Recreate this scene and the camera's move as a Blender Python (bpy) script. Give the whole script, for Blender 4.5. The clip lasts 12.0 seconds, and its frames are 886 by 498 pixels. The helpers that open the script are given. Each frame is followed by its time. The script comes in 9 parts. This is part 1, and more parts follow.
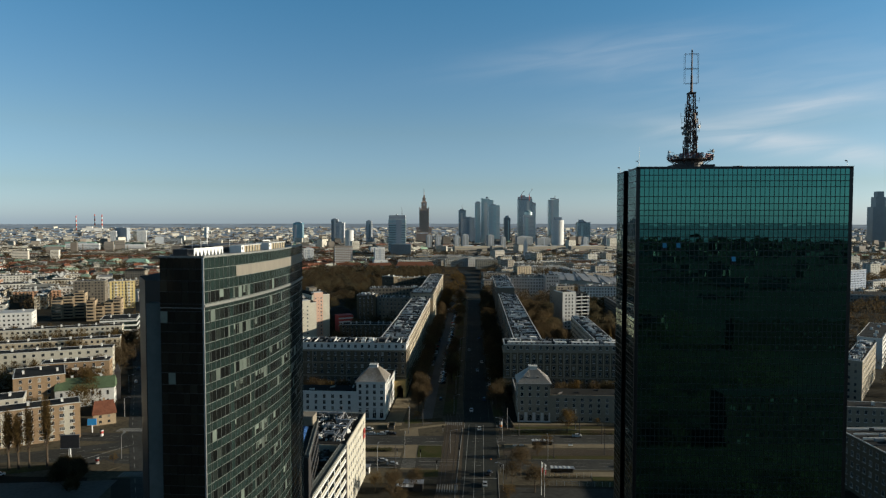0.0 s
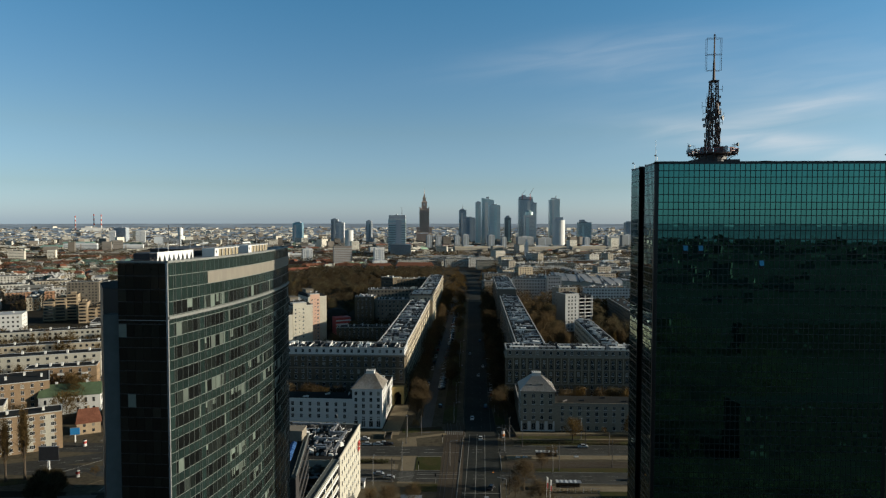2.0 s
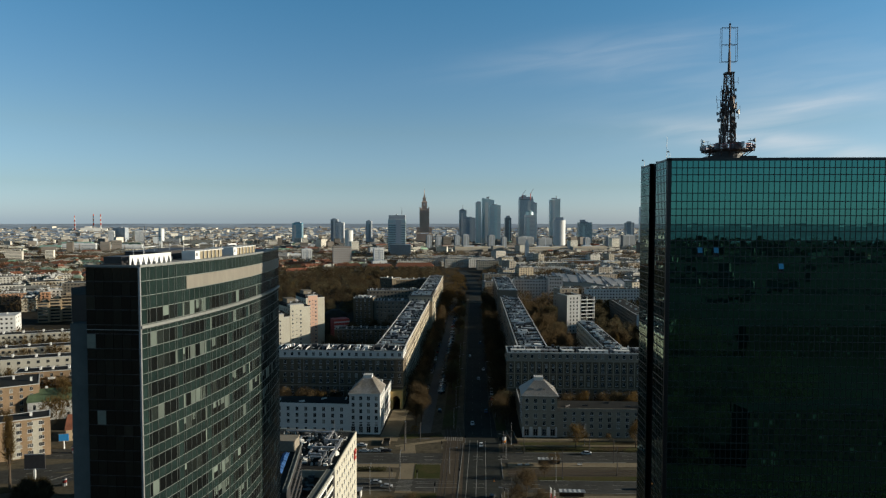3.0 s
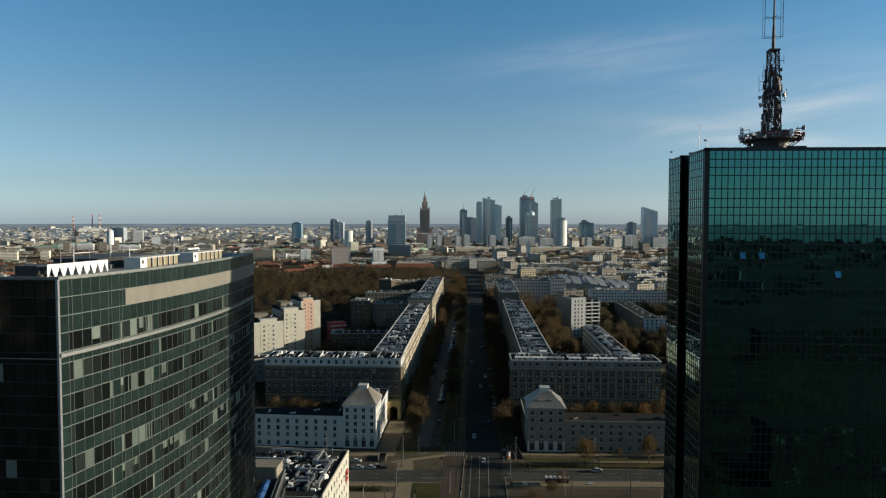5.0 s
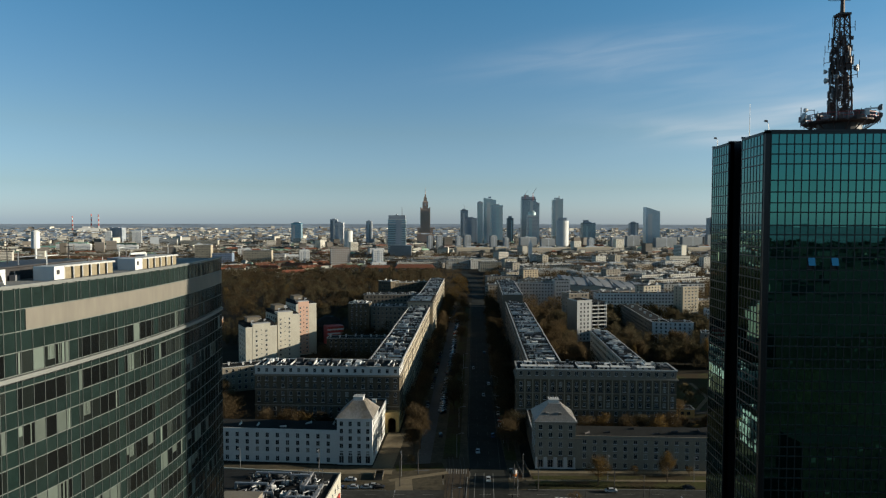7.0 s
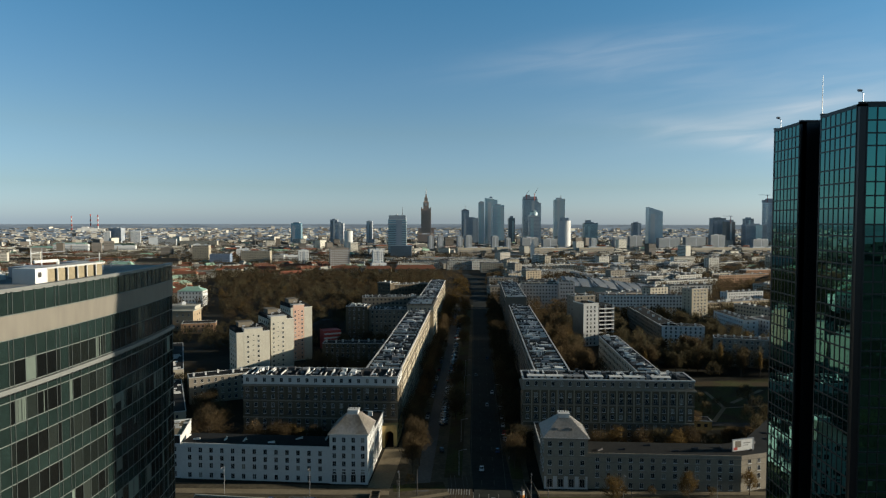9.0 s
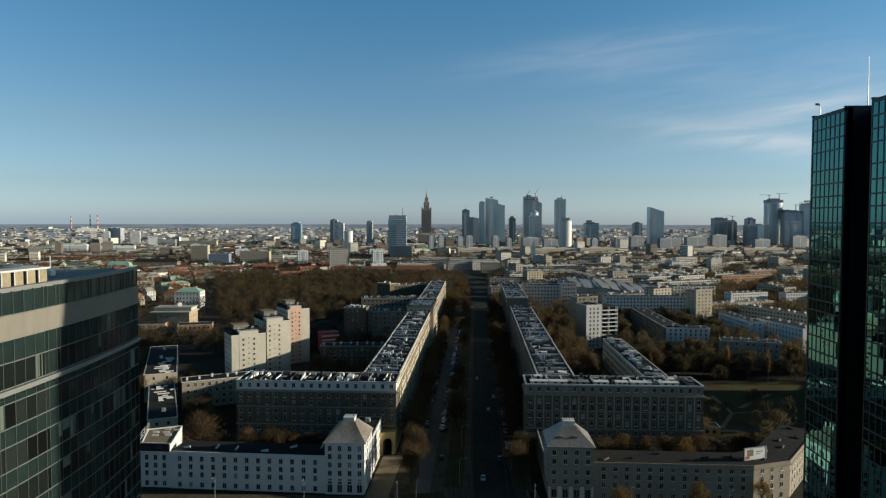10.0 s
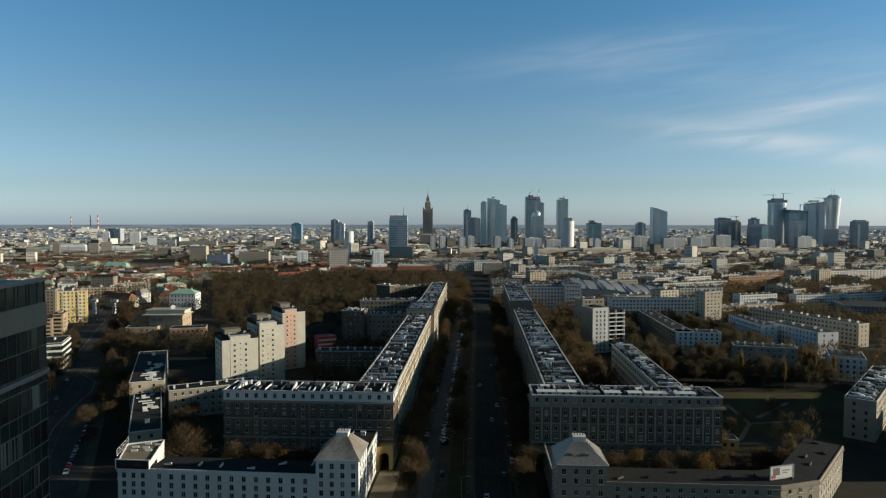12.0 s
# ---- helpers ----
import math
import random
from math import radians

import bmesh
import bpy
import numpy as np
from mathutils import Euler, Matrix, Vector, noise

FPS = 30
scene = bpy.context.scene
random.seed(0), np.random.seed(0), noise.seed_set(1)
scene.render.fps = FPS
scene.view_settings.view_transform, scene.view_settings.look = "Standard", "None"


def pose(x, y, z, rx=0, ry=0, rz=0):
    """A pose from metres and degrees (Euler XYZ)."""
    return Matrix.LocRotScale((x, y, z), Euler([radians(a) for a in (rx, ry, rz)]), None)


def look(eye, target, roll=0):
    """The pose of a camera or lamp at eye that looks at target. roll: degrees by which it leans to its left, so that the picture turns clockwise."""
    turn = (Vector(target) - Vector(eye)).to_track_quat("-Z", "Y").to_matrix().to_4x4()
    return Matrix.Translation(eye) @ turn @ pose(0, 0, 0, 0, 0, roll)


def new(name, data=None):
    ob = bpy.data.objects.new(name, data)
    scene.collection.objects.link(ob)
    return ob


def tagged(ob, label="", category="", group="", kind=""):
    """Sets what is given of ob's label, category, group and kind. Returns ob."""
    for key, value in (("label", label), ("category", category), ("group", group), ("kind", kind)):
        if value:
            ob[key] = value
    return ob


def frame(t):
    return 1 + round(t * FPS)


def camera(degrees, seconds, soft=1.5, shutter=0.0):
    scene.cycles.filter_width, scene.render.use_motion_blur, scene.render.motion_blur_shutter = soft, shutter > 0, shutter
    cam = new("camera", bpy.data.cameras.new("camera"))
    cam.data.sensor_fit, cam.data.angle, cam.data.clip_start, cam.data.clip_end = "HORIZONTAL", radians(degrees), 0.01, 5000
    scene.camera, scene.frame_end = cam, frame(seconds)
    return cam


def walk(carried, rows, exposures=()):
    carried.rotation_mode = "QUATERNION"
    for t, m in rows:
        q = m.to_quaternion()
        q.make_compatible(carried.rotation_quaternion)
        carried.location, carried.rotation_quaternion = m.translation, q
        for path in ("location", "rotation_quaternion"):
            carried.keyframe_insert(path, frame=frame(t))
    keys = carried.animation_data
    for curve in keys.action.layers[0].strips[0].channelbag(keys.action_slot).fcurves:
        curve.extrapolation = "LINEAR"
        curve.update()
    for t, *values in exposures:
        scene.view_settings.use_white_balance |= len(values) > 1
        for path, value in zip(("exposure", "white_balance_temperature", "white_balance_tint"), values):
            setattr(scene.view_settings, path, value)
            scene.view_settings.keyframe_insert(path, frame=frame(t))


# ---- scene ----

# ---------------- camera and flight ----------------
cam = camera(68.0, 12.0, soft=1.25)
ROWS = [
    (0, 0.07, -6.56, 95.31, 2.616, -2.505, 0.040),
    (1, -0.08, -0.15, 95.31, 2.638, -2.509, 0.053),
    (2, -0.18, 6.78, 95.33, 2.652, -2.508, 0.065),
    (3, -0.29, 14.77, 95.37, 2.666, -2.502, 0.075),
    (5, -0.90, 32.78, 95.37, 2.714, -2.484, 0.092),
    (6, -1.34, 42.16, 95.28, 2.731, -2.480, 0.097),
    (7, -2.13, 51.85, 95.14, 2.764, -2.476, 0.097),
    (9, -3.16, 71.13, 94.90, 2.840, -2.459, 0.093),
    (10, -3.42, 80.33, 94.75, 2.882, -2.449, 0.089),
    (11, -3.69, 89.01, 94.61, 2.947, -2.437, 0.083),
    (12, -3.93, 97.44, 94.46, 3.016, -2.423, 0.076),
]
walk(cam, [(t, pose(x, y, z, 90 + pitch, -roll, yaw)) for t, x, y, z, yaw, pitch, roll in ROWS], [(0, 1.0), (12, 1.0)])

# ---------------- sky and sun ----------------
SUN_ELEV, SUN_AHEAD = 12.0, 2.6          # degrees above the horizon; degrees ahead of the +x axis
world = bpy.data.worlds.new("sky")
scene.world = world
world.use_nodes = True
wn, wl = world.node_tree.nodes, world.node_tree.links
wn.clear()


def wnode(kind, **kw):
    n = wn.new(kind)
    for k, v in kw.items():
        n.inputs[k].default_value = v
    return n


def wmath(op, a, b=None, clamp=False):
    n = wn.new("ShaderNodeMath")
    n.operation, n.use_clamp = op, clamp
    for i, v in enumerate((a, b)):
        if v is None:
            continue
        if isinstance(v, (int, float)):
            n.inputs[i].default_value = v
        else:
            wl.new(v, n.inputs[i])
    return n.outputs[0]


sky = wn.new("ShaderNodeTexSky")
sky.sky_type = "NISHITA"
sky.sun_disc = False
sky.sun_elevation = radians(SUN_ELEV)
sky.sun_rotation = radians(90 - SUN_AHEAD)
sky.altitude, sky.air_density, sky.dust_density, sky.ozone_density = 100, 1.0, 0.6, 2.2
co = wn.new("ShaderNodeTexCoord")
sep = wn.new("ShaderNodeSeparateXYZ")
wl.new(co.outputs["Generated"], sep.inputs[0])
# thin cirrus: azimuth u and height v of the view ray, soft bands broken up by stretched noise
depth = wmath("MAXIMUM", sep.outputs[1], 0.05)
u_az = wmath("DIVIDE", sep.outputs[0], depth)
v_el = wmath("DIVIDE", sep.outputs[2], depth)


def wisp(u0, v0, slope, wide, tall):
    du = wmath("SUBTRACT", u_az, u0)
    dv = wmath("SUBTRACT", wmath("SUBTRACT", v_el, v0), wmath("MULTIPLY", du, slope))
    a = wmath("POWER", wmath("DIVIDE", du, wide), 2)
    b = wmath("POWER", wmath("DIVIDE", dv, tall), 2)
    return wmath("POWER", 2.718, wmath("MULTIPLY", wmath("ADD", a, b), -1))


mapping = wn.new("ShaderNodeCombineXYZ")
wl.new(wmath("MULTIPLY", u_az, 3.0), mapping.inputs[0])
wl.new(wmath("ADD", wmath("MULTIPLY", v_el, 22.0), wmath("MULTIPLY", u_az, -3.0)), mapping.inputs[1])
cn = wnode("ShaderNodeTexNoise", Scale=2.0, Detail=6.0, Roughness=0.5, Distortion=0.9)
wl.new(mapping.outputs[0], cn.inputs["Vector"])
ramp = wn.new("ShaderNodeMapRange")
ramp.inputs["From Min"].default_value, ramp.inputs["From Max"].default_value = 0.16, 0.86
wl.new(cn.outputs[0], ramp.inputs["Value"])
bands = wisp(0.49, 0.110, -0.14, 0.19, 0.017)
for gain, w in ((0.8, (0.45, 0.157, 0.20, 0.12, 0.015)), (0.33, (0.21, 0.255, 0.12, 0.20, 0.024)), (0.22, (0.24, 0.222, -0.05, 0.12, 0.02)), (0.25, (0.55, 0.20, 0.1, 0.3, 0.06))):
    bands = wmath("ADD", bands, wmath("MULTIPLY", wisp(*w), gain))
veil = wmath("MULTIPLY", wmath("MULTIPLY", bands, ramp.outputs[0], True), 0.85)
mixc = wn.new("ShaderNodeMix")
mixc.data_type = "RGBA"
wl.new(veil, mixc.inputs["Factor"])
tone = wn.new("ShaderNodeValToRGB")                                 # clear spring air: cool rim, deep blue overhead
te = tone.color_ramp.elements
for p in (0.05, 0.12, 0.3, 0.5):
    te.new(p)
for e, (p, c) in zip(te, ((0.0, (0.450, 0.620, 1.120, 1)), (0.05, (0.372, 0.462, 0.650, 1)), (0.13, (0.370, 0.445, 0.512, 1)), (0.34, (0.222, 0.461, 0.550, 1)), (0.52, (0.148, 0.212, 0.196, 1)), (1.0, (0.115, 0.165, 0.148, 1)))):
    e.position, e.color = p, c
wl.new(sep.outputs[2], tone.inputs[0])
tint = wn.new("ShaderNodeVectorMath")
tint.operation = "MULTIPLY"
wl.new(sky.outputs[0], tint.inputs[0])
wl.new(tone.outputs[0], tint.inputs[1])
wl.new(tint.outputs[0], mixc.inputs["A"])
mixc.inputs["B"].default_value = (2.7, 2.85, 3.0, 1)
back = wnode("ShaderNodeBackground", Strength=0.13)
wl.new(mixc.outputs["Result"], back.inputs[0])
wl.new(back.outputs[0], wn.new("ShaderNodeOutputWorld").inputs[0])

sun_dir = Vector((math.cos(radians(SUN_ELEV)) * math.cos(radians(SUN_AHEAD)),
                  math.cos(radians(SUN_ELEV)) * math.sin(radians(SUN_AHEAD)), math.sin(radians(SUN_ELEV))))
sun_data = bpy.data.lights.new("sun", "SUN")
sun_data.energy, sun_data.angle, sun_data.color = 3.8, radians(0.6), (1.0, 0.915, 0.73)
sun = new("sun", sun_data)
sun.matrix_world = look(sun_dir * 900, (0, 0, 0))

# ---------------- materials ----------------


def mat(name, colour, rough=0.8, metal=0.0, var=0.18, big=0.05, fine=1.6, bump=0.0, rand=0.0, island=0.0,
        second=None, spec=0.4, stretch=(1, 1, 1)):
    """A surface with slow stains and fine grain; rand and island shift each piece, second blends in another colour."""
    m = bpy.data.materials.new(name)
    m.use_nodes = True
    nt = m.node_tree
    n, l = nt.nodes, nt.links
    bsdf = n["Principled BSDF"]
    bsdf.inputs["Roughness"].default_value = rough
    bsdf.inputs["Metallic"].default_value = metal
    bsdf.inputs["Specular IOR Level"].default_value = spec if rough < 0.8 else min(spec, 0.1)
    geo = n.new("ShaderNodeNewGeometry")
    mp = n.new("ShaderNodeVectorMath")
    mp.operation = "MULTIPLY"
    mp.inputs[1].default_value = stretch
    l.new(geo.outputs["Position"], mp.inputs[0])
    n1 = n.new("ShaderNodeTexNoise")
    n1.inputs["Scale"].default_value, n1.inputs["Detail"].default_value = big, 5
    n2 = n.new("ShaderNodeTexNoise")
    n2.inputs["Scale"].default_value, n2.inputs["Detail"].default_value = fine, 4
    for k in (n1, n2):
        l.new(mp.outputs[0], k.inputs["Vector"])

    def mth(op, a, b):
        k = n.new("ShaderNodeMath")
        k.operation = op
        for i, v in enumerate((a, b)):
            if isinstance(v, (int, float)):
                k.inputs[i].default_value = v
            else:
                l.new(v, k.inputs[i])
        return k.outputs[0]
    f = mth("MULTIPLY", mth("SUBTRACT", mth("ADD", n1.outputs[0], n2.outputs[0]), 1.0), var * 2.4)
    for amount, src in ((rand, "o"), (island, "i")):
        if amount:
            r = n.new("ShaderNodeObjectInfo").outputs["Random"] if src == "o" else geo.outputs["Random Per Island"]
            f = mth("ADD", f, mth("MULTIPLY", mth("SUBTRACT", r, 0.5), amount * 2))
    f = mth("ADD", f, 0.80)                                          # all colours darkened to 0.80, standing in for weaker skylight in shade
    base = None
    if second:
        mx = n.new("ShaderNodeMix")
        mx.data_type = "RGBA"
        mr = n.new("ShaderNodeMapRange")
        mr.inputs["From Min"].default_value, mr.inputs["From Max"].default_value = 0.42, 0.6
        src = n1.outputs[0]
        if island:
            src = mth("ADD", mth("MULTIPLY", geo.outputs["Random Per Island"], 0.6), 0.2)
        l.new(src, mr.inputs["Value"])
        l.new(mr.outputs[0], mx.inputs["Factor"])
        mx.inputs["A"].default_value, mx.inputs["B"].default_value = (*colour, 1), (*second, 1)
        base = mx.outputs["Result"]
    vm = n.new("ShaderNodeVectorMath")
    vm.operation = "SCALE"
    if base:
        l.new(base, vm.inputs[0])
    else:
        vm.inputs[0].default_value = colour
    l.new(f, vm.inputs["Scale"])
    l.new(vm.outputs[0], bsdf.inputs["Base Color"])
    if bump:
        bp = n.new("ShaderNodeBump")
        bp.inputs["Strength"].default_value, bp.inputs["Distance"].default_value = bump, 0.05
        l.new(n2.outputs[0], bp.inputs["Height"])
        l.new(bp.outputs[0], bsdf.inputs["Normal"])
    return m


def palette_mat(name, stops, rough=0.85, var=0.12, src="island", metal=0.0):
    """Pieces that take one of several colours by chance, each piece one colour."""
    m = mat(name, (1, 1, 1), rough, metal, var)
    n, l = m.node_tree.nodes, m.node_tree.links
    cr = n.new("ShaderNodeValToRGB")
    cr.color_ramp.interpolation = "CONSTANT"
    el = cr.color_ramp.elements
    while len(el) < len(stops):
        el.new(0.5)
    for e, (p, c) in zip(el, stops):
        e.position, e.color = p, (*c, 1)
    if src == "island":
        l.new(n["Geometry"].outputs["Random Per Island"], cr.inputs[0])
    else:
        l.new(n.new("ShaderNodeObjectInfo").outputs["Random"], cr.inputs[0])
    scale = [k for k in n if k.bl_idname == "ShaderNodeVectorMath" and k.operation == "SCALE"][0]
    l.new(cr.outputs[0], scale.inputs[0])
    return m


def mirror_glass(name, tint, rough, wave, island=0.0):
    """Reflective coated glazing; each pane lies a little askew."""
    m = bpy.data.materials.new(name)
    m.use_nodes = True
    n, l = m.node_tree.nodes, m.node_tree.links
    b = n["Principled BSDF"]
    b.inputs["Metallic"].default_value, b.inputs["Roughness"].default_value = 1.0, rough
    geo = n.new("ShaderNodeNewGeometry")
    no = n.new("ShaderNodeTexNoise")
    no.inputs["Scale"].default_value, no.inputs["Detail"].default_value = 0.35, 2
    l.new(geo.outputs["Position"], no.inputs["Vector"])
    bp = n.new("ShaderNodeBump")
    bp.inputs["Strength"].default_value, bp.inputs["Distance"].default_value = wave, 0.05
    l.new(no.outputs[0], bp.inputs["Height"])
    l.new(bp.outputs[0], b.inputs["Normal"])
    vm = n.new("ShaderNodeVectorMath")
    vm.operation = "SCALE"
    vm.inputs[0].default_value = tint
    ma = n.new("ShaderNodeMath")
    ma.operation = "MULTIPLY_ADD"
    rnd = n.new("ShaderNodeObjectInfo").outputs["Random"] if island < 0 else geo.outputs["Random Per Island"]
    l.new(rnd, ma.inputs[0])
    ma.inputs[1].default_value, ma.inputs[2].default_value = abs(island), 1 - abs(island) / 2
    l.new(ma.outputs[0], vm.inputs["Scale"])
    l.new(vm.outputs[0], b.inputs["Base Color"])
    return m


M = dict(
    asphalt=mat("asphalt", (0.058, 0.057, 0.052), 0.9, var=0.4, big=0.07, fine=0.55),
    paving=mat("paving", (0.098, 0.082, 0.056), 0.9, var=0.42, big=0.12, fine=0.6),
    line=mat("road_paint", (0.26, 0.25, 0.23), 0.7, var=0.35, fine=0.9),
    grass=mat("dry_grass", (0.074, 0.076, 0.026), 0.95, var=0.35, big=0.06, fine=0.8, second=(0.055, 0.040, 0.022)),
    tram=mat("tram_bed", (0.082, 0.064, 0.047), 0.95, var=0.25, fine=1.2),
    steel=mat("rail_steel", (0.11, 0.095, 0.08), 0.5, 0.3, var=0.15),
    ground=mat("city_ground", (0.027, 0.023, 0.015), 0.95, var=0.35, big=0.012, fine=0.12, second=(0.038, 0.034, 0.026)),
    # pale blue far ground, distance haze put into its colour
    far_haze_land=mat("far_haze_land", (0.28, 0.335, 0.41), 0.95, var=0.2, big=0.004, fine=0.03, second=(0.34, 0.40, 0.48)),
    render_white=mat("white_render", (0.62, 0.61, 0.585), 0.85, var=0.1, big=0.15, fine=1.4),
    render_cream=mat("cream_render", (0.43, 0.37, 0.28), 0.85, var=0.12, big=0.1, fine=1.2),
    render_grey=mat("grey_render", (0.185, 0.160, 0.128), 0.85, var=0.14, big=0.12, fine=1.2),
    stone_brown=mat("brown_stone", (0.122, 0.098, 0.069), 0.85, var=0.2, big=0.2, fine=1.5),
    stone_light=mat("pale_stone", (0.26, 0.225, 0.18), 0.85, var=0.16, big=0.2, fine=1.5),
    ochre=mat("ochre_render", (0.50, 0.35, 0.15), 0.85, var=0.12, big=0.2),
    brick=mat("brick_panel", (0.33, 0.20, 0.125), 0.9, var=0.18, big=0.2, fine=2.0),
    pink=mat("pink_render", (0.54, 0.35, 0.27), 0.85, var=0.08),
    bitumen=mat("roof_felt", (0.027, 0.027, 0.026), 0.92, var=0.3, big=0.12, fine=0.9),
    sheet=mat("sheet_metal_roof", (0.33, 0.31, 0.29), 0.5, 0.35, var=0.3, big=0.16, fine=1.5, stretch=(1, 1, 0.2), second=(0.29, 0.265, 0.24)),
    parapet=mat("pale_flashing", (0.50, 0.49, 0.47), 0.6, var=0.12),
    concrete=mat("concrete", (0.26, 0.255, 0.24), 0.85, var=0.12, big=0.2, fine=1.0),
    tile_red=mat("red_tile", (0.24, 0.10, 0.062), 0.85, var=0.2, big=0.3, fine=2.2),
    copper=mat("green_copper", (0.26, 0.42, 0.34), 0.7, var=0.15, big=0.2),
    bark=mat("bark", (0.085, 0.065, 0.048), 0.95, var=0.3, fine=3.0),
    frame_white=mat("window_frame_white", (0.56, 0.55, 0.53), 0.5, var=0.06),
    pane=mat("window_pane", (0.022, 0.026, 0.03), 0.08, var=0.3, rand=0.5, spec=0.6),
    pane_far=palette_mat("window_pane_far", [(0, (0.03, 0.034, 0.04)), (0.7, (0.06, 0.06, 0.06)), (0.9, (0.22, 0.2, 0.17))], 0.15),
    pane_house=palette_mat("house_window_pane", [(0, (0.020, 0.024, 0.028)), (0.5, (0.042, 0.046, 0.050)), (0.78, (0.095, 0.097, 0.095)), (0.92, (0.25, 0.24, 0.21))], 0.12, 0.2, "object"),
    black=mat("black_cladding", (0.008, 0.009, 0.010), 0.35, var=0.2),
    dark_metal=mat("dark_metal", (0.055, 0.05, 0.05), 0.55, 0.3, var=0.25),
    white_metal=mat("white_metal", (0.70, 0.70, 0.69), 0.45, var=0.06),
    red_metal=mat("red_metal", (0.42, 0.055, 0.045), 0.5, var=0.15),
    galv=mat("galvanised_steel", (0.36, 0.36, 0.37), 0.45, 0.6, var=0.15),
    rubber=mat("rubber", (0.02, 0.02, 0.02), 0.8, var=0.1),
)
TWIG = [mat("twigs_%s" % k, c, 0.95, var=0.25, big=0.3, fine=2.0, island=0.3, rand=0.22, spec=0.1)
        for k, c in (("brown", (0.094, 0.067, 0.037)), ("grey", (0.086, 0.070, 0.040)), ("bud", (0.135, 0.088, 0.034)))]
M["pane_house"].node_tree.nodes["Principled BSDF"].inputs["Specular IOR Level"].default_value = 0.22
for m in TWIG:                                                       # light filters through thin twigs and buds
    n, l = m.node_tree.nodes, m.node_tree.links
    thin, both = n.new("ShaderNodeBsdfTranslucent"), n.new("ShaderNodeMixShader")
    both.inputs[0].default_value = 0.5
    l.new(n["Principled BSDF"].inputs["Base Color"].links[0].from_socket, thin.inputs[0])
    l.new(n["Principled BSDF"].outputs[0], both.inputs[1])
    l.new(thin.outputs[0], both.inputs[2])
    l.new(both.outputs[0], n["Material Output"].inputs[0])
M["clutter"] = palette_mat("roof_clutter", [(0, (0.05, 0.05, 0.052)), (0.32, (0.24, 0.245, 0.255)), (0.48, (0.64, 0.64, 0.63)),
                                            (0.70, (0.045, 0.045, 0.045)), (0.82, (0.72, 0.70, 0.67))], 0.65)
M["city_wall"] = palette_mat("city_walls", [(0, (0.55, 0.51, 0.44)), (0.20, (0.24, 0.21, 0.18)), (0.42, (0.72, 0.67, 0.57)), (0.62, (0.18, 0.155, 0.13)),
                                            (0.8, (0.48, 0.44, 0.38)), (0.9, (0.44, 0.47, 0.50))], 0.85)
M["city_roof"] = palette_mat("city_roofs", [(0, (0.06, 0.055, 0.05)), (0.40, (0.14, 0.13, 0.12)), (0.68, (0.30, 0.29, 0.28)), (0.86, (0.48, 0.47, 0.45))], 0.85)
M["old_roof"] = palette_mat("old_roofs", [(0, (0.22, 0.085, 0.055)), (0.14, (0.15, 0.068, 0.048)), (0.30, (0.09, 0.085, 0.075)),
                                          (0.60, (0.22, 0.33, 0.25)), (0.72, (0.32, 0.31, 0.27))], 0.8)
M["car_paint"] = palette_mat("car_paint", [(0, (0.03, 0.03, 0.035)), (0.25, (0.35, 0.36, 0.37)), (0.5, (0.6, 0.6, 0.6)), (0.78, (0.05, 0.08, 0.16)),
                                           (0.95, (0.28, 0.04, 0.035))], 0.25, 0.03, "object")
M["teal_mirror"] = mirror_glass("teal_mirror_glazing", (0.060, 0.215, 0.20), 0.012, 0.03, 0.12)
M["teal_pane"] = mirror_glass("teal_mirror_pane", (0.060, 0.215, 0.20), 0.012, 0.03, -0.12)

# ---------------- mesh helpers ----------------


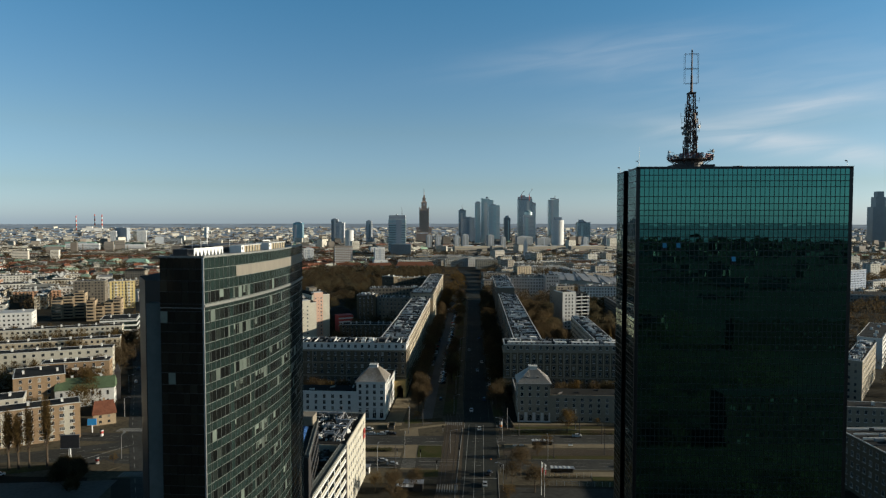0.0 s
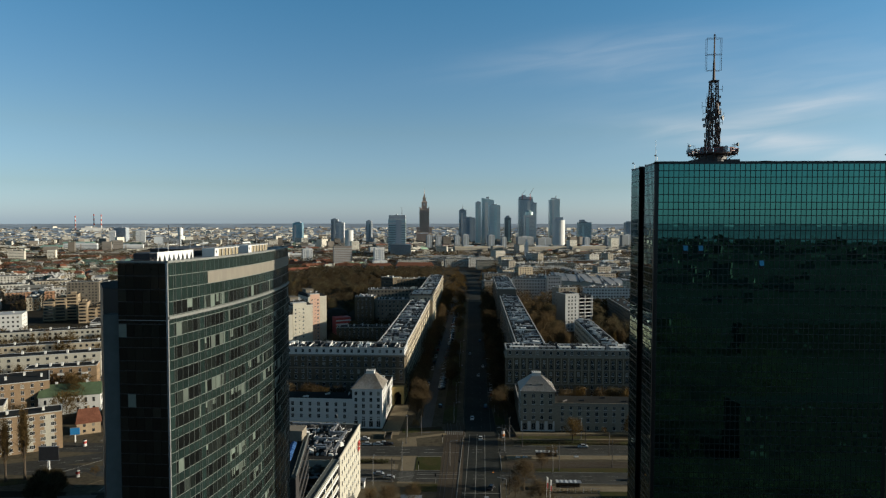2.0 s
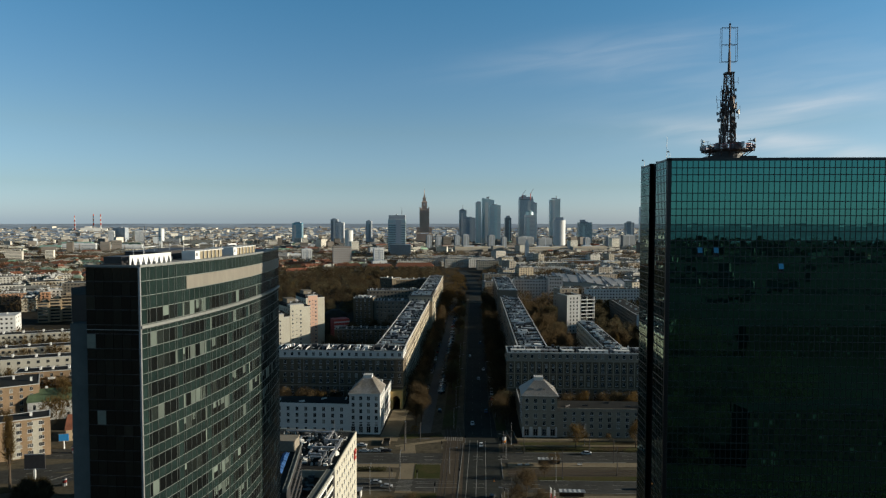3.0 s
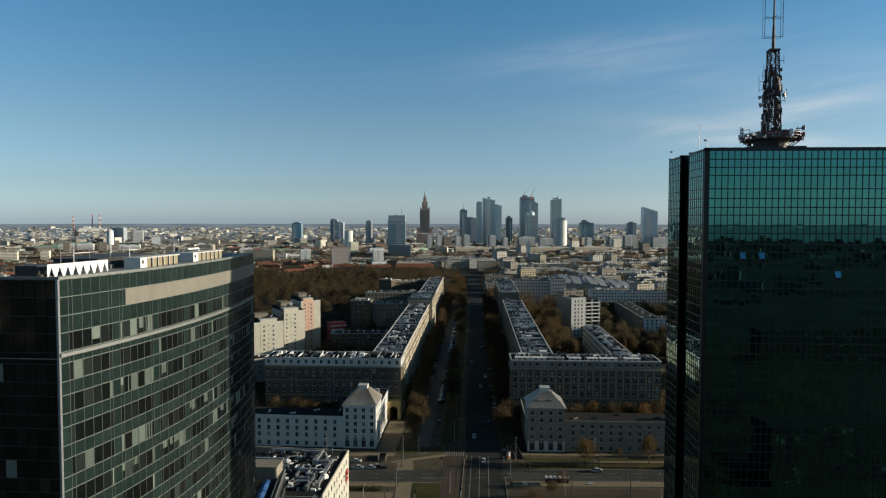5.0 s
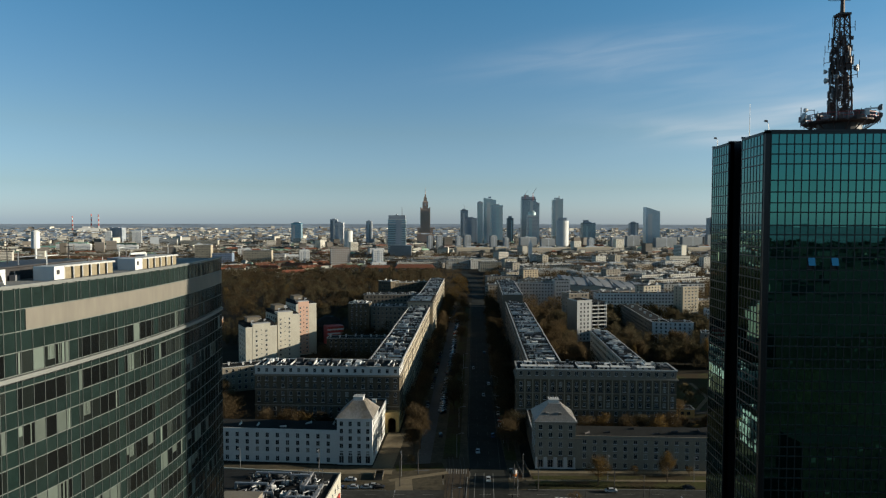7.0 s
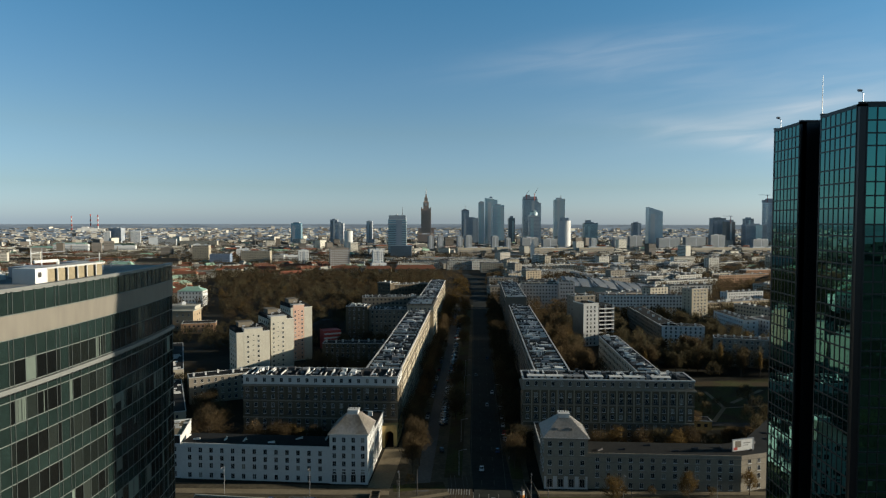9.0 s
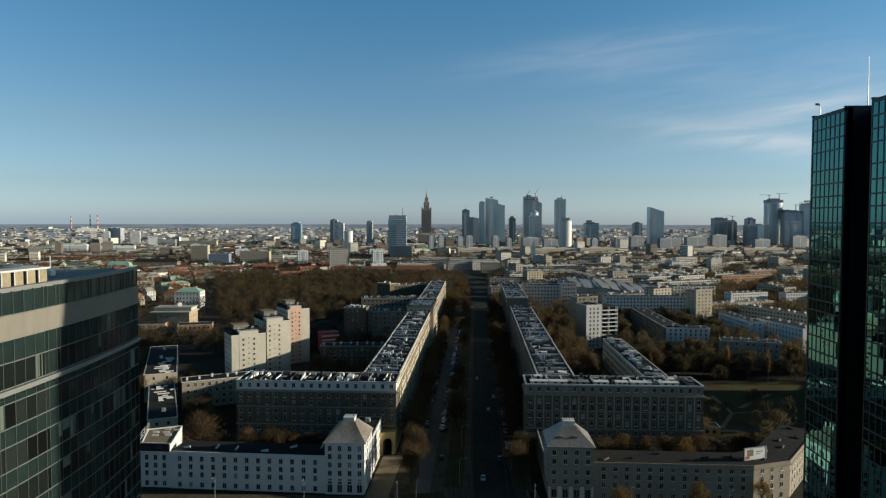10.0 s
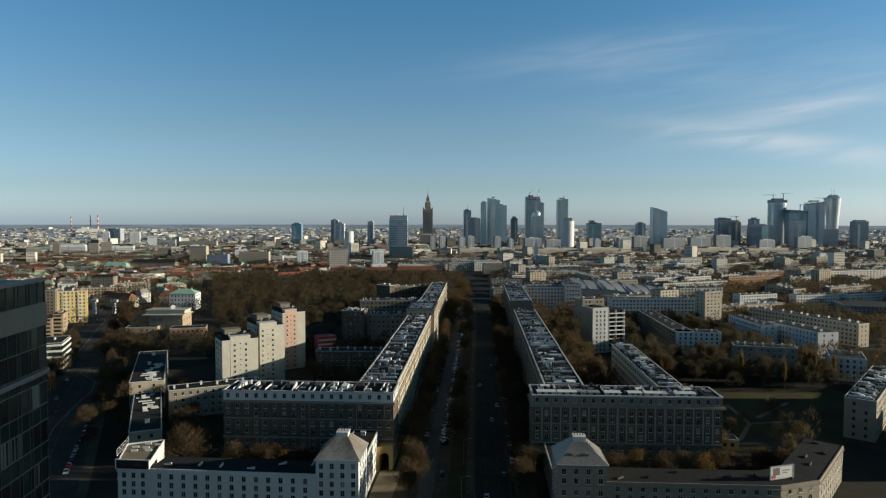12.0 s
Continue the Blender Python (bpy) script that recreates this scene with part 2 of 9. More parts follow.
class Mesher:
    """Collects boxes, prisms and beams, then makes one mesh of them."""

    def __init__(self, turn=None):
        self.v, self.f, self.m, self.turn = [], [], [], turn

    def add(self, verts, faces, m=0):
        o = len(self.v)
        if self.turn is not None:
            verts = [self.turn @ Vector(p) for p in verts]
        self.v += [tuple(p) for p in verts]
        self.f += [tuple(o + i for i in q) for q in faces]
        self.m += [m] * len(faces)
        return self

    def box(self, x0, x1, y0, y1, z0, z1, m=0, top=None):
        if x1 < x0: x0, x1 = x1, x0
        if y1 < y0: y0, y1 = y1, y0
        if z1 < z0: z0, z1 = z1, z0
        self.add([(x, y, z) for z in (z0, z1) for y in (y0, y1) for x in (x0, x1)],
                 [(0, 2, 3, 1), (0, 1, 5, 4), (1, 3, 7, 5), (3, 2, 6, 7), (2, 0, 4, 6), (4, 5, 7, 6)], m)
        if top is not None:
            self.m[-1] = top
        return self

    def prism(self, poly, z0, z1, m=0, top=None):
        n = len(poly)
        self.add([(x, y, z0) for x, y in poly] + [(x, y, z1) for x, y in poly],
                 [(i, (i + 1) % n, n + (i + 1) % n, n + i) for i in range(n)] + [tuple(range(n, 2 * n)), tuple(range(n - 1, -1, -1))], m)
        if top is not None:
            self.m[-2] = top
        return self

    def frustum(self, x0, x1, y0, y1, z0, X0, X1, Y0, Y1, z1, m=0):
        return self.add([(x0, y0, z0), (x1, y0, z0), (x1, y1, z0), (x0, y1, z0), (X0, Y0, z1), (X1, Y0, z1), (X1, Y1, z1), (X0, Y1, z1)],
                        [(0, 1, 5, 4), (1, 2, 6, 5), (2, 3, 7, 6), (3, 0, 4, 7), (4, 5, 6, 7), (3, 2, 1, 0)], m)

    def ring(self, cx, cy, z0, z1, r0, r1, n=16, m=0, cap=True):
        a = [2 * math.pi * i / n for i in range(n)]
        return self.add([(cx + r0 * math.cos(t), cy + r0 * math.sin(t), z0) for t in a] + [(cx + r1 * math.cos(t), cy + r1 * math.sin(t), z1) for t in a],
                        [(i, (i + 1) % n, n + (i + 1) % n, n + i) for i in range(n)] + ([tuple(range(n, 2 * n)), tuple(range(n - 1, -1, -1))] if cap else []), m)

    def beam(self, p, q, r, r2=None, n=5, m=0):
        p, q = Vector(p), Vector(q)
        r2 = r if r2 is None else r2
        d = (q - p).normalized()
        a = d.orthogonal().normalized()
        b = d.cross(a)
        t = [2 * math.pi * i / n for i in range(n)]
        return self.add([p + (a * math.cos(k) + b * math.sin(k)) * r for k in t] + [q + (a * math.cos(k) + b * math.sin(k)) * r2 for k in t],
                        [(i, (i + 1) % n, n + (i + 1) % n, n + i) for i in range(n)] + [tuple(range(n, 2 * n)), tuple(range(n - 1, -1, -1))], m)

    def mesh(self, name, mats):
        me = bpy.data.meshes.new(name)
        me.from_pydata(self.v, [], self.f)
        for k in mats:
            me.materials.append(k)
        me.polygons.foreach_set("material_index", self.m)
        me.update()
        return me


def part(name, data, mats, parent, label="", kind="", at=None):
    """One mesh object under a thing or a part; data is a Mesher or a mesh that is shared."""
    me = data.mesh(name, mats if isinstance(mats, (list, tuple)) else [mats]) if isinstance(data, Mesher) else data
    ob = new(name, me)
    ob.parent = parent
    if at is not None:
        ob.matrix_basis = at
    return tagged(ob, label, kind=kind)


def thing(name, label, category, at=None, group="", kind=""):
    ob = new(name)
    ob.empty_display_size = 1
    if at is not None:
        ob.matrix_basis = at
    return tagged(ob, label, category, group, kind)


def solid(name, mesher, mats, label, category="", group="", kind="", at=None):
    ob = new(name, mesher.mesh(name, mats if isinstance(mats, (list, tuple)) else [mats]) if isinstance(mesher, Mesher) else mesher)
    if at is not None:
        ob.matrix_basis = at
    return tagged(ob, label, category, group, kind)


def window_mesh(name, w, h, split=1, frame_m=None, pane_m=None, sill=True):
    """A casement window in a wall that faces -y: slim frame, panes set back, sill below; origin at its lower middle."""
    k = Mesher()
    t, proud, deep = 0.055, -0.05, -0.008
    xs = [-w / 2]
    for i in range(split + 1):
        c0, c1 = -w / 2 + w * i / (split + 1), -w / 2 + w * (i + 1) / (split + 1)
        xs += [c0 + (t if i == 0 else t / 2), c1 - (t if i == split else t / 2)]
    xs.append(w / 2)
    zs = [0, t, h - t, h]
    n = len(xs)
    V = [(x, proud, z) for z in zs for x in xs]
    F, G = [], []
    cells = [i for i in range(1, n - 1, 2)]
    for j in range(3):
        for i in range(n - 1):
            q = (j * n + i, j * n + i + 1, (j + 1) * n + i + 1, (j + 1) * n + i)
            if j == 1 and i in cells:
                o = len(V)
                V += [(V[v][0], deep, V[v][2]) for v in q]
                F += [(q[e], q[(e + 1) % 4], o + (e + 1) % 4, o + e) for e in range(4)]
                G.append((o, o + 1, o + 2, o + 3))
            else:
                F.append(q)
    o = len(V)
    V += [(-w / 2, 0, 0), (w / 2, 0, 0), (w / 2, 0, h), (-w / 2, 0, h)]
    rim = (0, n - 1, 4 * n - 1, 3 * n)
    F += [(rim[(e + 1) % 4], rim[e], o + e, o + (e + 1) % 4) for e in range(4)]
    k.add(V, F + G)
    for i in range(len(G)):
        k.m[-1 - i] = 1
    if sill:
        k.box(-w / 2 - 0.12, w / 2 + 0.12, -0.2, 0, -0.11, -0.01)
    return k.mesh(name, [frame_m or M["frame_white"], pane_m or M["pane_house"]])


WIN = dict(
    tall=window_mesh("window_tall", 1.35, 1.85),
    wide=window_mesh("window_wide", 1.9, 1.5, 2),
    slot=window_mesh("window_slot", 0.9, 0.6, 0, sill=False),
    small=window_mesh("window_small", 1.15, 1.35),
    door=window_mesh("window_door", 1.8, 3.0, 1, sill=False),
)


def wall_frame(p0, p1):
    """Pose of a wall seen from outside from p0 on its left to p1 on its right; -y is outward."""
    return pose(p0[0], p0[1], 0, 0, 0, math.degrees(math.atan2(p1[1] - p0[1], p1[0] - p0[0])))


def row_of_windows(parent, mesh, p0, p1, heights, pitch, margin=1.5, skip=0.0, rng=None):
    """Windows on the wall p0 to p1 of a thing, in its own coordinates; one object each."""
    L = math.hypot(p1[0] - p0[0], p1[1] - p0[1])
    n = max(1, round((L - 2 * margin) / pitch))
    m = wall_frame(p0, p1)
    for z in heights:
        for i in range(n):
            if rng and rng.random() < skip:
                continue
            x = L / 2 + (i - (n - 1) / 2) * (L - 2 * margin) / n
            part("window", mesh, None, parent, at=m @ Matrix.Translation((x, -0.004, z)))


def joined_windows(k, p0, p1, heights, pitch, w, h, margin=1.5, out=0.05, m=0):
    """The same for walls that are only seen aslant or far off: joined into one Mesher."""
    L = math.hypot(p1[0] - p0[0], p1[1] - p0[1])
    n = max(1, round((L - 2 * margin) / pitch))
    f = wall_frame(p0, p1)
    for z in heights:
        for i in range(n):
            x = L / 2 + (i - (n - 1) / 2) * (L - 2 * margin) / n
            vs = [f @ Vector(p) for p in ((x - w / 2, -out, z), (x + w / 2, -out, z), (x + w / 2, -out, z + h), (x - w / 2, -out, z + h),
                                          (x - w / 2, 0.05, z), (x + w / 2, 0.05, z), (x + w / 2, 0.05, z + h), (x - w / 2, 0.05, z + h))]
            k.add(vs, [(0, 1, 2, 3), (1, 5, 6, 2), (4, 0, 3, 7), (3, 2, 6, 7), (4, 5, 1, 0)], m)
    return k
M["yellow"] = mat("yellow_render", (0.62, 0.48, 0.22), 0.85, var=0.08)
M["green_roof"] = mat("green_sheet_roof", (0.085, 0.125, 0.068), 0.65, var=0.3, big=0.3, fine=1.5)
M["stack_red"] = mat("stack_red", (0.5, 0.09, 0.06), 0.8, var=0.1)
M["sky_blue"] = mat("blue_poster", (0.03, 0.26, 0.62), 0.4, var=0.05)
M["warm_stone"] = mat("warm_grey_stone", (0.30, 0.262, 0.205), 0.85, var=0.14, big=0.15, fine=1.4)
M["blue_panel"] = mat("blue_panel", (0.20, 0.26, 0.36), 0.7, var=0.1)
M["slab_tan"] = mat("tan_slabs", (0.235, 0.19, 0.128), 0.9, var=0.22, big=0.15, fine=1.1)
M["lawn"] = mat("spring_lawn", (0.050, 0.056, 0.015), 0.95, var=0.3, big=0.15, fine=1.2, second=(0.062, 0.052, 0.020))
# the avenue takes darker asphalt and fainter lines than the other roads
M["avenue"] = mat("dark_avenue_asphalt", (0.036, 0.038, 0.034), 0.9, var=0.35, big=0.07, fine=0.5)
M["line_faint"] = mat("faint_road_paint", (0.13, 0.125, 0.115), 0.8, var=0.4, fine=0.9)
M["lot"] = mat("grey_lot_asphalt", (0.13, 0.125, 0.12), 0.9, var=0.25, big=0.06, fine=0.8)
M["hedge"] = mat("hedge_twigs", (0.035, 0.036, 0.014), 0.95, var=0.25, island=0.3)
# rear city colours darkened to dim what the mirror tower reflects
M["rear_wall_dark"] = palette_mat("darkened_rear_walls", [(0, (0.13, 0.11, 0.085)), (0.4, (0.17, 0.145, 0.11)), (0.75, (0.10, 0.085, 0.065)), (0.94, (0.34, 0.31, 0.26))], 0.85)
M["rear_roof_dark"] = palette_mat("darkened_rear_roofs", [(0, (0.04, 0.036, 0.032)), (0.6, (0.09, 0.05, 0.035)), (0.9, (0.16, 0.15, 0.13))], 0.9)
M["weathered"] = mat("weathered_white_render", (0.46, 0.43, 0.36), 0.85, var=0.14, big=0.12, fine=1.3)
M["tan_panel"] = mat("tan_brick_panel", (0.27, 0.185, 0.115), 0.9, var=0.18, big=0.25, fine=2.0)
M["taupe"] = mat("taupe_stone", (0.138, 0.112, 0.078), 0.85, var=0.2, big=0.2, fine=1.5)
M["pilaster"] = mat("pale_pilaster_stone", (0.34, 0.285, 0.205), 0.85, var=0.14, big=0.3, fine=1.5)
M["sandstone"] = mat("sandstone_render", (0.36, 0.275, 0.185), 0.85, var=0.14, big=0.15, fine=1.4)
M["pale_rose"] = mat("pale_rose_render", (0.60, 0.53, 0.48), 0.85, var=0.1, big=0.15, fine=1.2)
M["rusty_sheet"] = mat("rust_streaked_sheet", (0.29, 0.245, 0.195), 0.5, 0.3, var=0.35, big=0.14, fine=1.2, stretch=(1, 1, 0.15), second=(0.33, 0.31, 0.29))
# very dark colour keeps the rear blocks dim in the tower's reflection
M["rear_brick_dark"] = mat("rear_brick_dark", (0.055, 0.042, 0.032), 0.9, var=0.25, big=0.2, fine=2.0)
M["old_tile"] = mat("weathered_red_tile", (0.17, 0.070, 0.045), 0.9, var=0.3, big=0.4, fine=2.2)
M["green_dark"] = mat("dark_green_roof", (0.035, 0.075, 0.055), 0.7, var=0.14)
M["orange"] = mat("orange_plastic", (0.62, 0.19, 0.03), 0.6, var=0.1)

# ---------------- ground, roads, pavements ----------------


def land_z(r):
    """The ground is raised far out so that its rim meets the horizon seen from the camera."""
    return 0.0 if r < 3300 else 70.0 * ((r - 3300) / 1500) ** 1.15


def build_ground():
    k = Mesher()
    radii = [0, 150, 400, 800, 1400, 2200, 3300, 3600, 3900, 4200, 4500, 4800]
    n = 72
    for r in radii[1:]:
        for i in range(n):
            a = 2 * math.pi * i / n
            k.v.append((r * math.sin(a), r * math.cos(a), land_z(r)))
    k.v.append((0, 0, 0))
    c = len(k.v) - 1
    for i in range(n):
        k.f.append((c, (i + 1) % n, i))
        k.m.append(0)
    for j in range(len(radii) - 2):
        for i in range(n):
            a, b = j * n + i, j * n + (i + 1) % n
            k.f.append((a, b, b + n, a + n))
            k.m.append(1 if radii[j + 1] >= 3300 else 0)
    return solid("ground", k, [M["ground"], M["far_haze_land"]], "brown-grey city ground with a haze-coloured far rim", kind="structure")


build_ground()


def strip(name, pts, width, z, m, label, kind="structure"):
    """A flat band with real thickness along a line of points."""
    k = Mesher()
    left, right = [], []
    for i, p in enumerate(pts):
        a, b = Vector(pts[max(0, i - 1)]), Vector(pts[min(len(pts) - 1, i + 1)])
        d = (b - a).normalized()
        nrm = Vector((-d.y, d.x))
        left.append(Vector(p) + nrm * width / 2)
        right.append(Vector(p) - nrm * width / 2)
    for i in range(len(pts) - 1):
        q = [right[i], right[i + 1], left[i + 1], left[i]]
        k.prism([(v.x, v.y) for v in q], -0.3, z)
    return solid(name, k, M[m], label, kind=kind)


# main avenue, cross street with tram bed, and the street that leaves to the left
CROSS_FAR = [(-520, 270), (-60, 271.4), (60, 278.2), (520, 281)]
CROSS_NEAR = [(-520, 245.5), (-60, 246.2), (60, 248.3), (520, 250)]
strip("pavement_avenue", [(-9, 297), (-9, 812)], 52, 0.02, "paving", "grey slab pavement beside the shaded avenue")
strip("road_avenue", [(1.4, 190), (2.6, 232), (3.6, 298), (2.0, 340), (1.5, 960), (-6, 1120), (-26, 1300)], 14.2, 0.035, "avenue", "dark asphalt avenue with faint lane lines")
strip("road_avenue_service", [(-22, 297), (-22, 780)], 5.5, 0.036, "lot", "narrow asphalt service lane beside parked cars")
strip("verge_avenue_left", [(-11.2, 310), (-11.2, 770)], 6.5, 0.06, "grass", "dry grass verge along the avenue", )
strip("verge_avenue_right", [(12.6, 310), (12.6, 770)], 4.5, 0.06, "grass", "dry grass verge under bare trees")
strip("pavement_cross", [(-520, 262), (520, 266)], 74, 0.015, "paving", "brown-grey paved crossing area")
strip("road_cross_far", CROSS_FAR, 11.0, 0.03, "asphalt", "asphalt carriageway before the low buildings")
strip("road_cross_near", CROSS_NEAR, 10.5, 0.03, "asphalt", "asphalt carriageway with dashed lanes")
strip("tram_bed_avenue", [(-9.2, 188), (-8.4, 232), (-8.0, 300), (-9.0, 312)], 8.6, 0.05, "tram", "brown tram bed beside the avenue")
strip("tram_bed", [(13, 260.2), (60, 261.6), (420, 263)], 7.4, 0.05, "tram", "brown tram bed with rails along the stop")
strip("platform", [(13.5, 267.6), (60, 269.6), (150, 270.5)], 4.6, 0.22, "slab_tan", "pale slab platform of the tram stop")
strip("platform", [(23, 237.4), (75, 239.2)], 4.4, 0.16, "slab_tan", "pale slab pavement of the bus stop")
strip("path_left", [(-28.0, 289), (-25.2, 267.5), (-24.8, 254), (-24.6, 240)], 6.2, 0.022, "slab_tan", "pale slab path over the crossing")
strip("path_left", [(-62, 264.2), (-29, 265.0)], 3.4, 0.05, "slab_tan", "pale slab path beside a clipped hedge")
strip("path_left", [(-62, 255.3), (-29, 255.8)], 4.8, 0.05, "slab_tan", "pale slab path beside a clipped hedge")
strip("path_front", [(16, 298.4), (66, 300.6), (140, 303)], 3.2, 0.08, "slab_tan", "pale pavement before the low range")
strip("path_front", [(17, 289.8), (66, 292.0), (140, 294)], 1.6, 0.12, "slab_tan", "narrow pale path through the verge")
strip("path_front", [(-120, 293), (-33, 295)], 4.0, 0.08, "slab_tan", "pale pavement before the white range")
strip("yard_lawn", [(93, 412), (205, 437)], 84, 0.03, "grass", "dark lawn in the yard behind the range")
strip("yard_path", [(124.9, 440), (123.5, 408.3), (108, 381)], 2.0, 0.07, "slab_tan", "narrow pale path across the yard lawn")
strip("yard_path", [(124.4, 408.3), (149.5, 414.1)], 1.4, 0.09, "slab_tan", "narrow pale path across the yard lawn")
strip("yard_path", [(130.8, 417.5), (157.7, 445.4)], 2.2, 0.11, "slab_tan", "narrow pale path across the yard lawn")
strip("yard_lane", [(96, 381), (134, 380)], 6.0, 0.13, "asphalt", "dark service lane behind the range")
strip("path_front", [(-33, 287), (-12, 296)], 2.2, 0.1, "slab_tan", "narrow pale path across the lawn corner")
strip("verge_cross_right", [(24, 254.6), (60, 256.4), (420, 258)], 4.0, 0.09, "lawn", "green verge beside the tram tracks")
strip("verge_front", [(20, 288.2), (66, 290.6), (140, 292.5)], 12.2, 0.1, "grass", "dark dry verge before the low range")
strip("verge_cross_left", [(-22.4, 259.6), (-12.7, 259.9)], 14.6, 0.1, "lawn", "square grass island at the junction")
strip("verge_park", [(-22.0, 236.2), (-12.8, 236.6)], 6.6, 0.1, "lawn", "small grass patch beside the crossing")
strip("verge_corner", [(-32, 299), (-14, 303)], 6.0, 0.09, "grass", "dry grass corner before the pavilion")
strip("verge_stop", [(44.3, 232.2), (60, 232.8)], 10.6, 0.1, "lawn", "fenced grass patch behind the bus stop")
# paler slabs laid to paint the sunlight falling on this paving
strip("path_left", [(-37.2, 299), (-36.4, 341)], 8.0, 0.07, "slab_tan", "pavement beside the white pavilion, painted pale for sunlight")
strip("path_far", [(-34, 778.5), (24, 780)], 5.0, 0.07, "slab_tan", "pale crossing path at the end of the blocks")
strip("lot_near", [(64, 203), (13, 203)], 44, 0.028, "asphalt", "dark shaded yard at the foot of the glass tower")
SIDE = [(-92, 168), (-100, 186), (-112, 208), (-124, 230), (-138, 256), (-152, 281), (-174, 324), (-216, 406), (-263, 503), (-329, 623), (-400, 784), (-470, 930)]
strip("road_side", [(x + 4.2 + (6 if y < 430 else 0), y + 2) for x, y in SIDE], 27, 0.055, "asphalt", "asphalt side street with turning lanes")
strip("pavement_side", [(x + 22, y + 9) for x, y in SIDE], 7, 0.024, "paving", "grey pavement along the side street")
strip("pavement_side", [(x - 12.5, y - 6) for x, y in SIDE[2:]], 8, 0.024, "paving", "grey pavement before the estate blocks")
strip("parking_lot", [(-225, 196), (-128, 208)], 34, 0.026, "lot", "shaded grey asphalt parking lot")
strip("verge_poplars", [(-224, 208), (-178, 230), (-158, 238)], 6.0, 0.1, "grass", "dry verge under a row of poplars")
strip("road_estate", [(-300, 178), (-262, 203), (-190, 242), (-160, 256), (-128, 270)], 9.5, 0.05, "asphalt", "grey asphalt street before the apartment block")
strip("pavement_estate", [(-262, 210), (-192, 249.5), (-166, 264)], 4.0, 0.06, "paving", "narrow pavement before the apartment block")
strip("island", [(-149, 241), (-138, 234)], 9.0, 0.14, "paving", "paved corner island with an advert pillar")


def road_marks():
    k = Mesher()

    def line(x0, y0, x1, y1, w=0.11, z=0.047, dash=0.0, gap=0.0):
        d = Vector((x1 - x0, y1 - y0, 0))
        L = d.length
        k.turn = pose(x0, y0, 0, 0, 0, math.degrees(math.atan2(d.y, d.x)))
        s = 0.0
        while s < L - 0.1:
            e = min(L, s + (dash or L))
            k.box(s, e, -w, w, 0.02, z)
            s = e + gap
        k.turn = None
    for x0, x1 in ((-3.4, -1.5), (0.3, 1.75), (3.9, 5.1)):            # the three long lane lines before the junction
        line(x0, 205, x1, 296, 0.10)
    for pts in (CROSS_FAR, CROSS_NEAR):
        for (x0, y0), (x1, y1) in zip(pts[:-1], pts[1:]):
            for o in (-1.7, 1.8):
                line(max(x0, -260), y0 + o, min(x1, 300), y1 + o, 0.07, 0.042, 4, 6)
    for x0, x1, y0, y1, n in ((-12.6, -4.6, 219.5, 226.5, 9), (-12.6, -4.2, 295, 300, 9),):
        for i in range(n):                                            # zebras over tracks and avenue
            x = x0 + (x1 - x0) * i / n
            k.box(x, x + 0.32, y0, y1, 0.02, 0.062)
    line(-3.8, 232.5, 9.2, 232.9, 0.2)
    for i in range(9):                                                # zebra where the slab path meets the near carriageway
        k.box(-27.6, -22.2, 241.8 + i * 1.12, 241.98 + i * 1.12, 0.02, 0.048)
    for y in (244.6, 248.4, 250.2):
        line(-21.0, y, -4.6, y + 0.9, 0.07, 0.055)
    line(-20, 271.6, -4.6, 272.6, 0.07, 0.055)
    for x0, y0, x1, y1, n in ((-160.6, 281, -144.6, 281.8, 12), (-131.6, 230.2, -115.8, 231, 12)):      # zebras over the side street
        for i in range(n):
            cx, cy = x0 + (x1 - x0) * i / n, y0 + (y1 - y0) * i / n
            k.box(cx, cx + 0.62, cy - 2.4, cy + 2.4, 0.05, 0.075)
    for a, b in zip(SIDE[:-1], SIDE[1:]):
        d = Vector((b[0] - a[0], b[1] - a[1])).normalized()
        for o in (-10.4, -4.4, 2.0):
            line(a[0] - d.y * o, a[1] + d.x * o, b[0] - d.y * o, b[1] + d.x * o, 0.08, 0.066, 4, 5)
    for pts in (((-186, 362), (-197, 384), (-204, 405), (-212, 428), (-217, 447), (-229, 470), (-250, 489)), ((-268, 508), (-290, 551), (-306, 587), (-322, 622), (-356, 700))):
        for a, b in zip(pts[:-1], pts[1:]):                           # swinging edge lines of the turning lanes
            line(a[0], a[1], b[0], b[1], 0.16, 0.07)
    line(-262, 500, -232, 512, 0.7, 0.07)
    line(-285, 538, -270, 546, 0.3, 0.07)
    line(-158, 240, -144, 262, 0.12, 0.066)
    line(-168, 250, -146, 261, 0.10, 0.066, 3, 3)
    return solid("road_marking", k, M["line"], "worn white lane dashes and zebra bars", kind="structure")


road_marks()


def avenue_marks():
    """Faint edge and lane lines down the shaded avenue."""
    k = Mesher()
    for x in (-4.6, 8.0):
        k.box(x - 0.07, x + 0.07, 300, 780, 0.02, 0.047)
    for x in (-0.6, 3.9):
        for i in range(38):
            k.box(x - 0.07, x + 0.07, 304 + i * 12, 308 + i * 12, 0.02, 0.047)
    return solid("road_marking", k, M["line_faint"], "faint lane lines on the avenue", kind="structure")


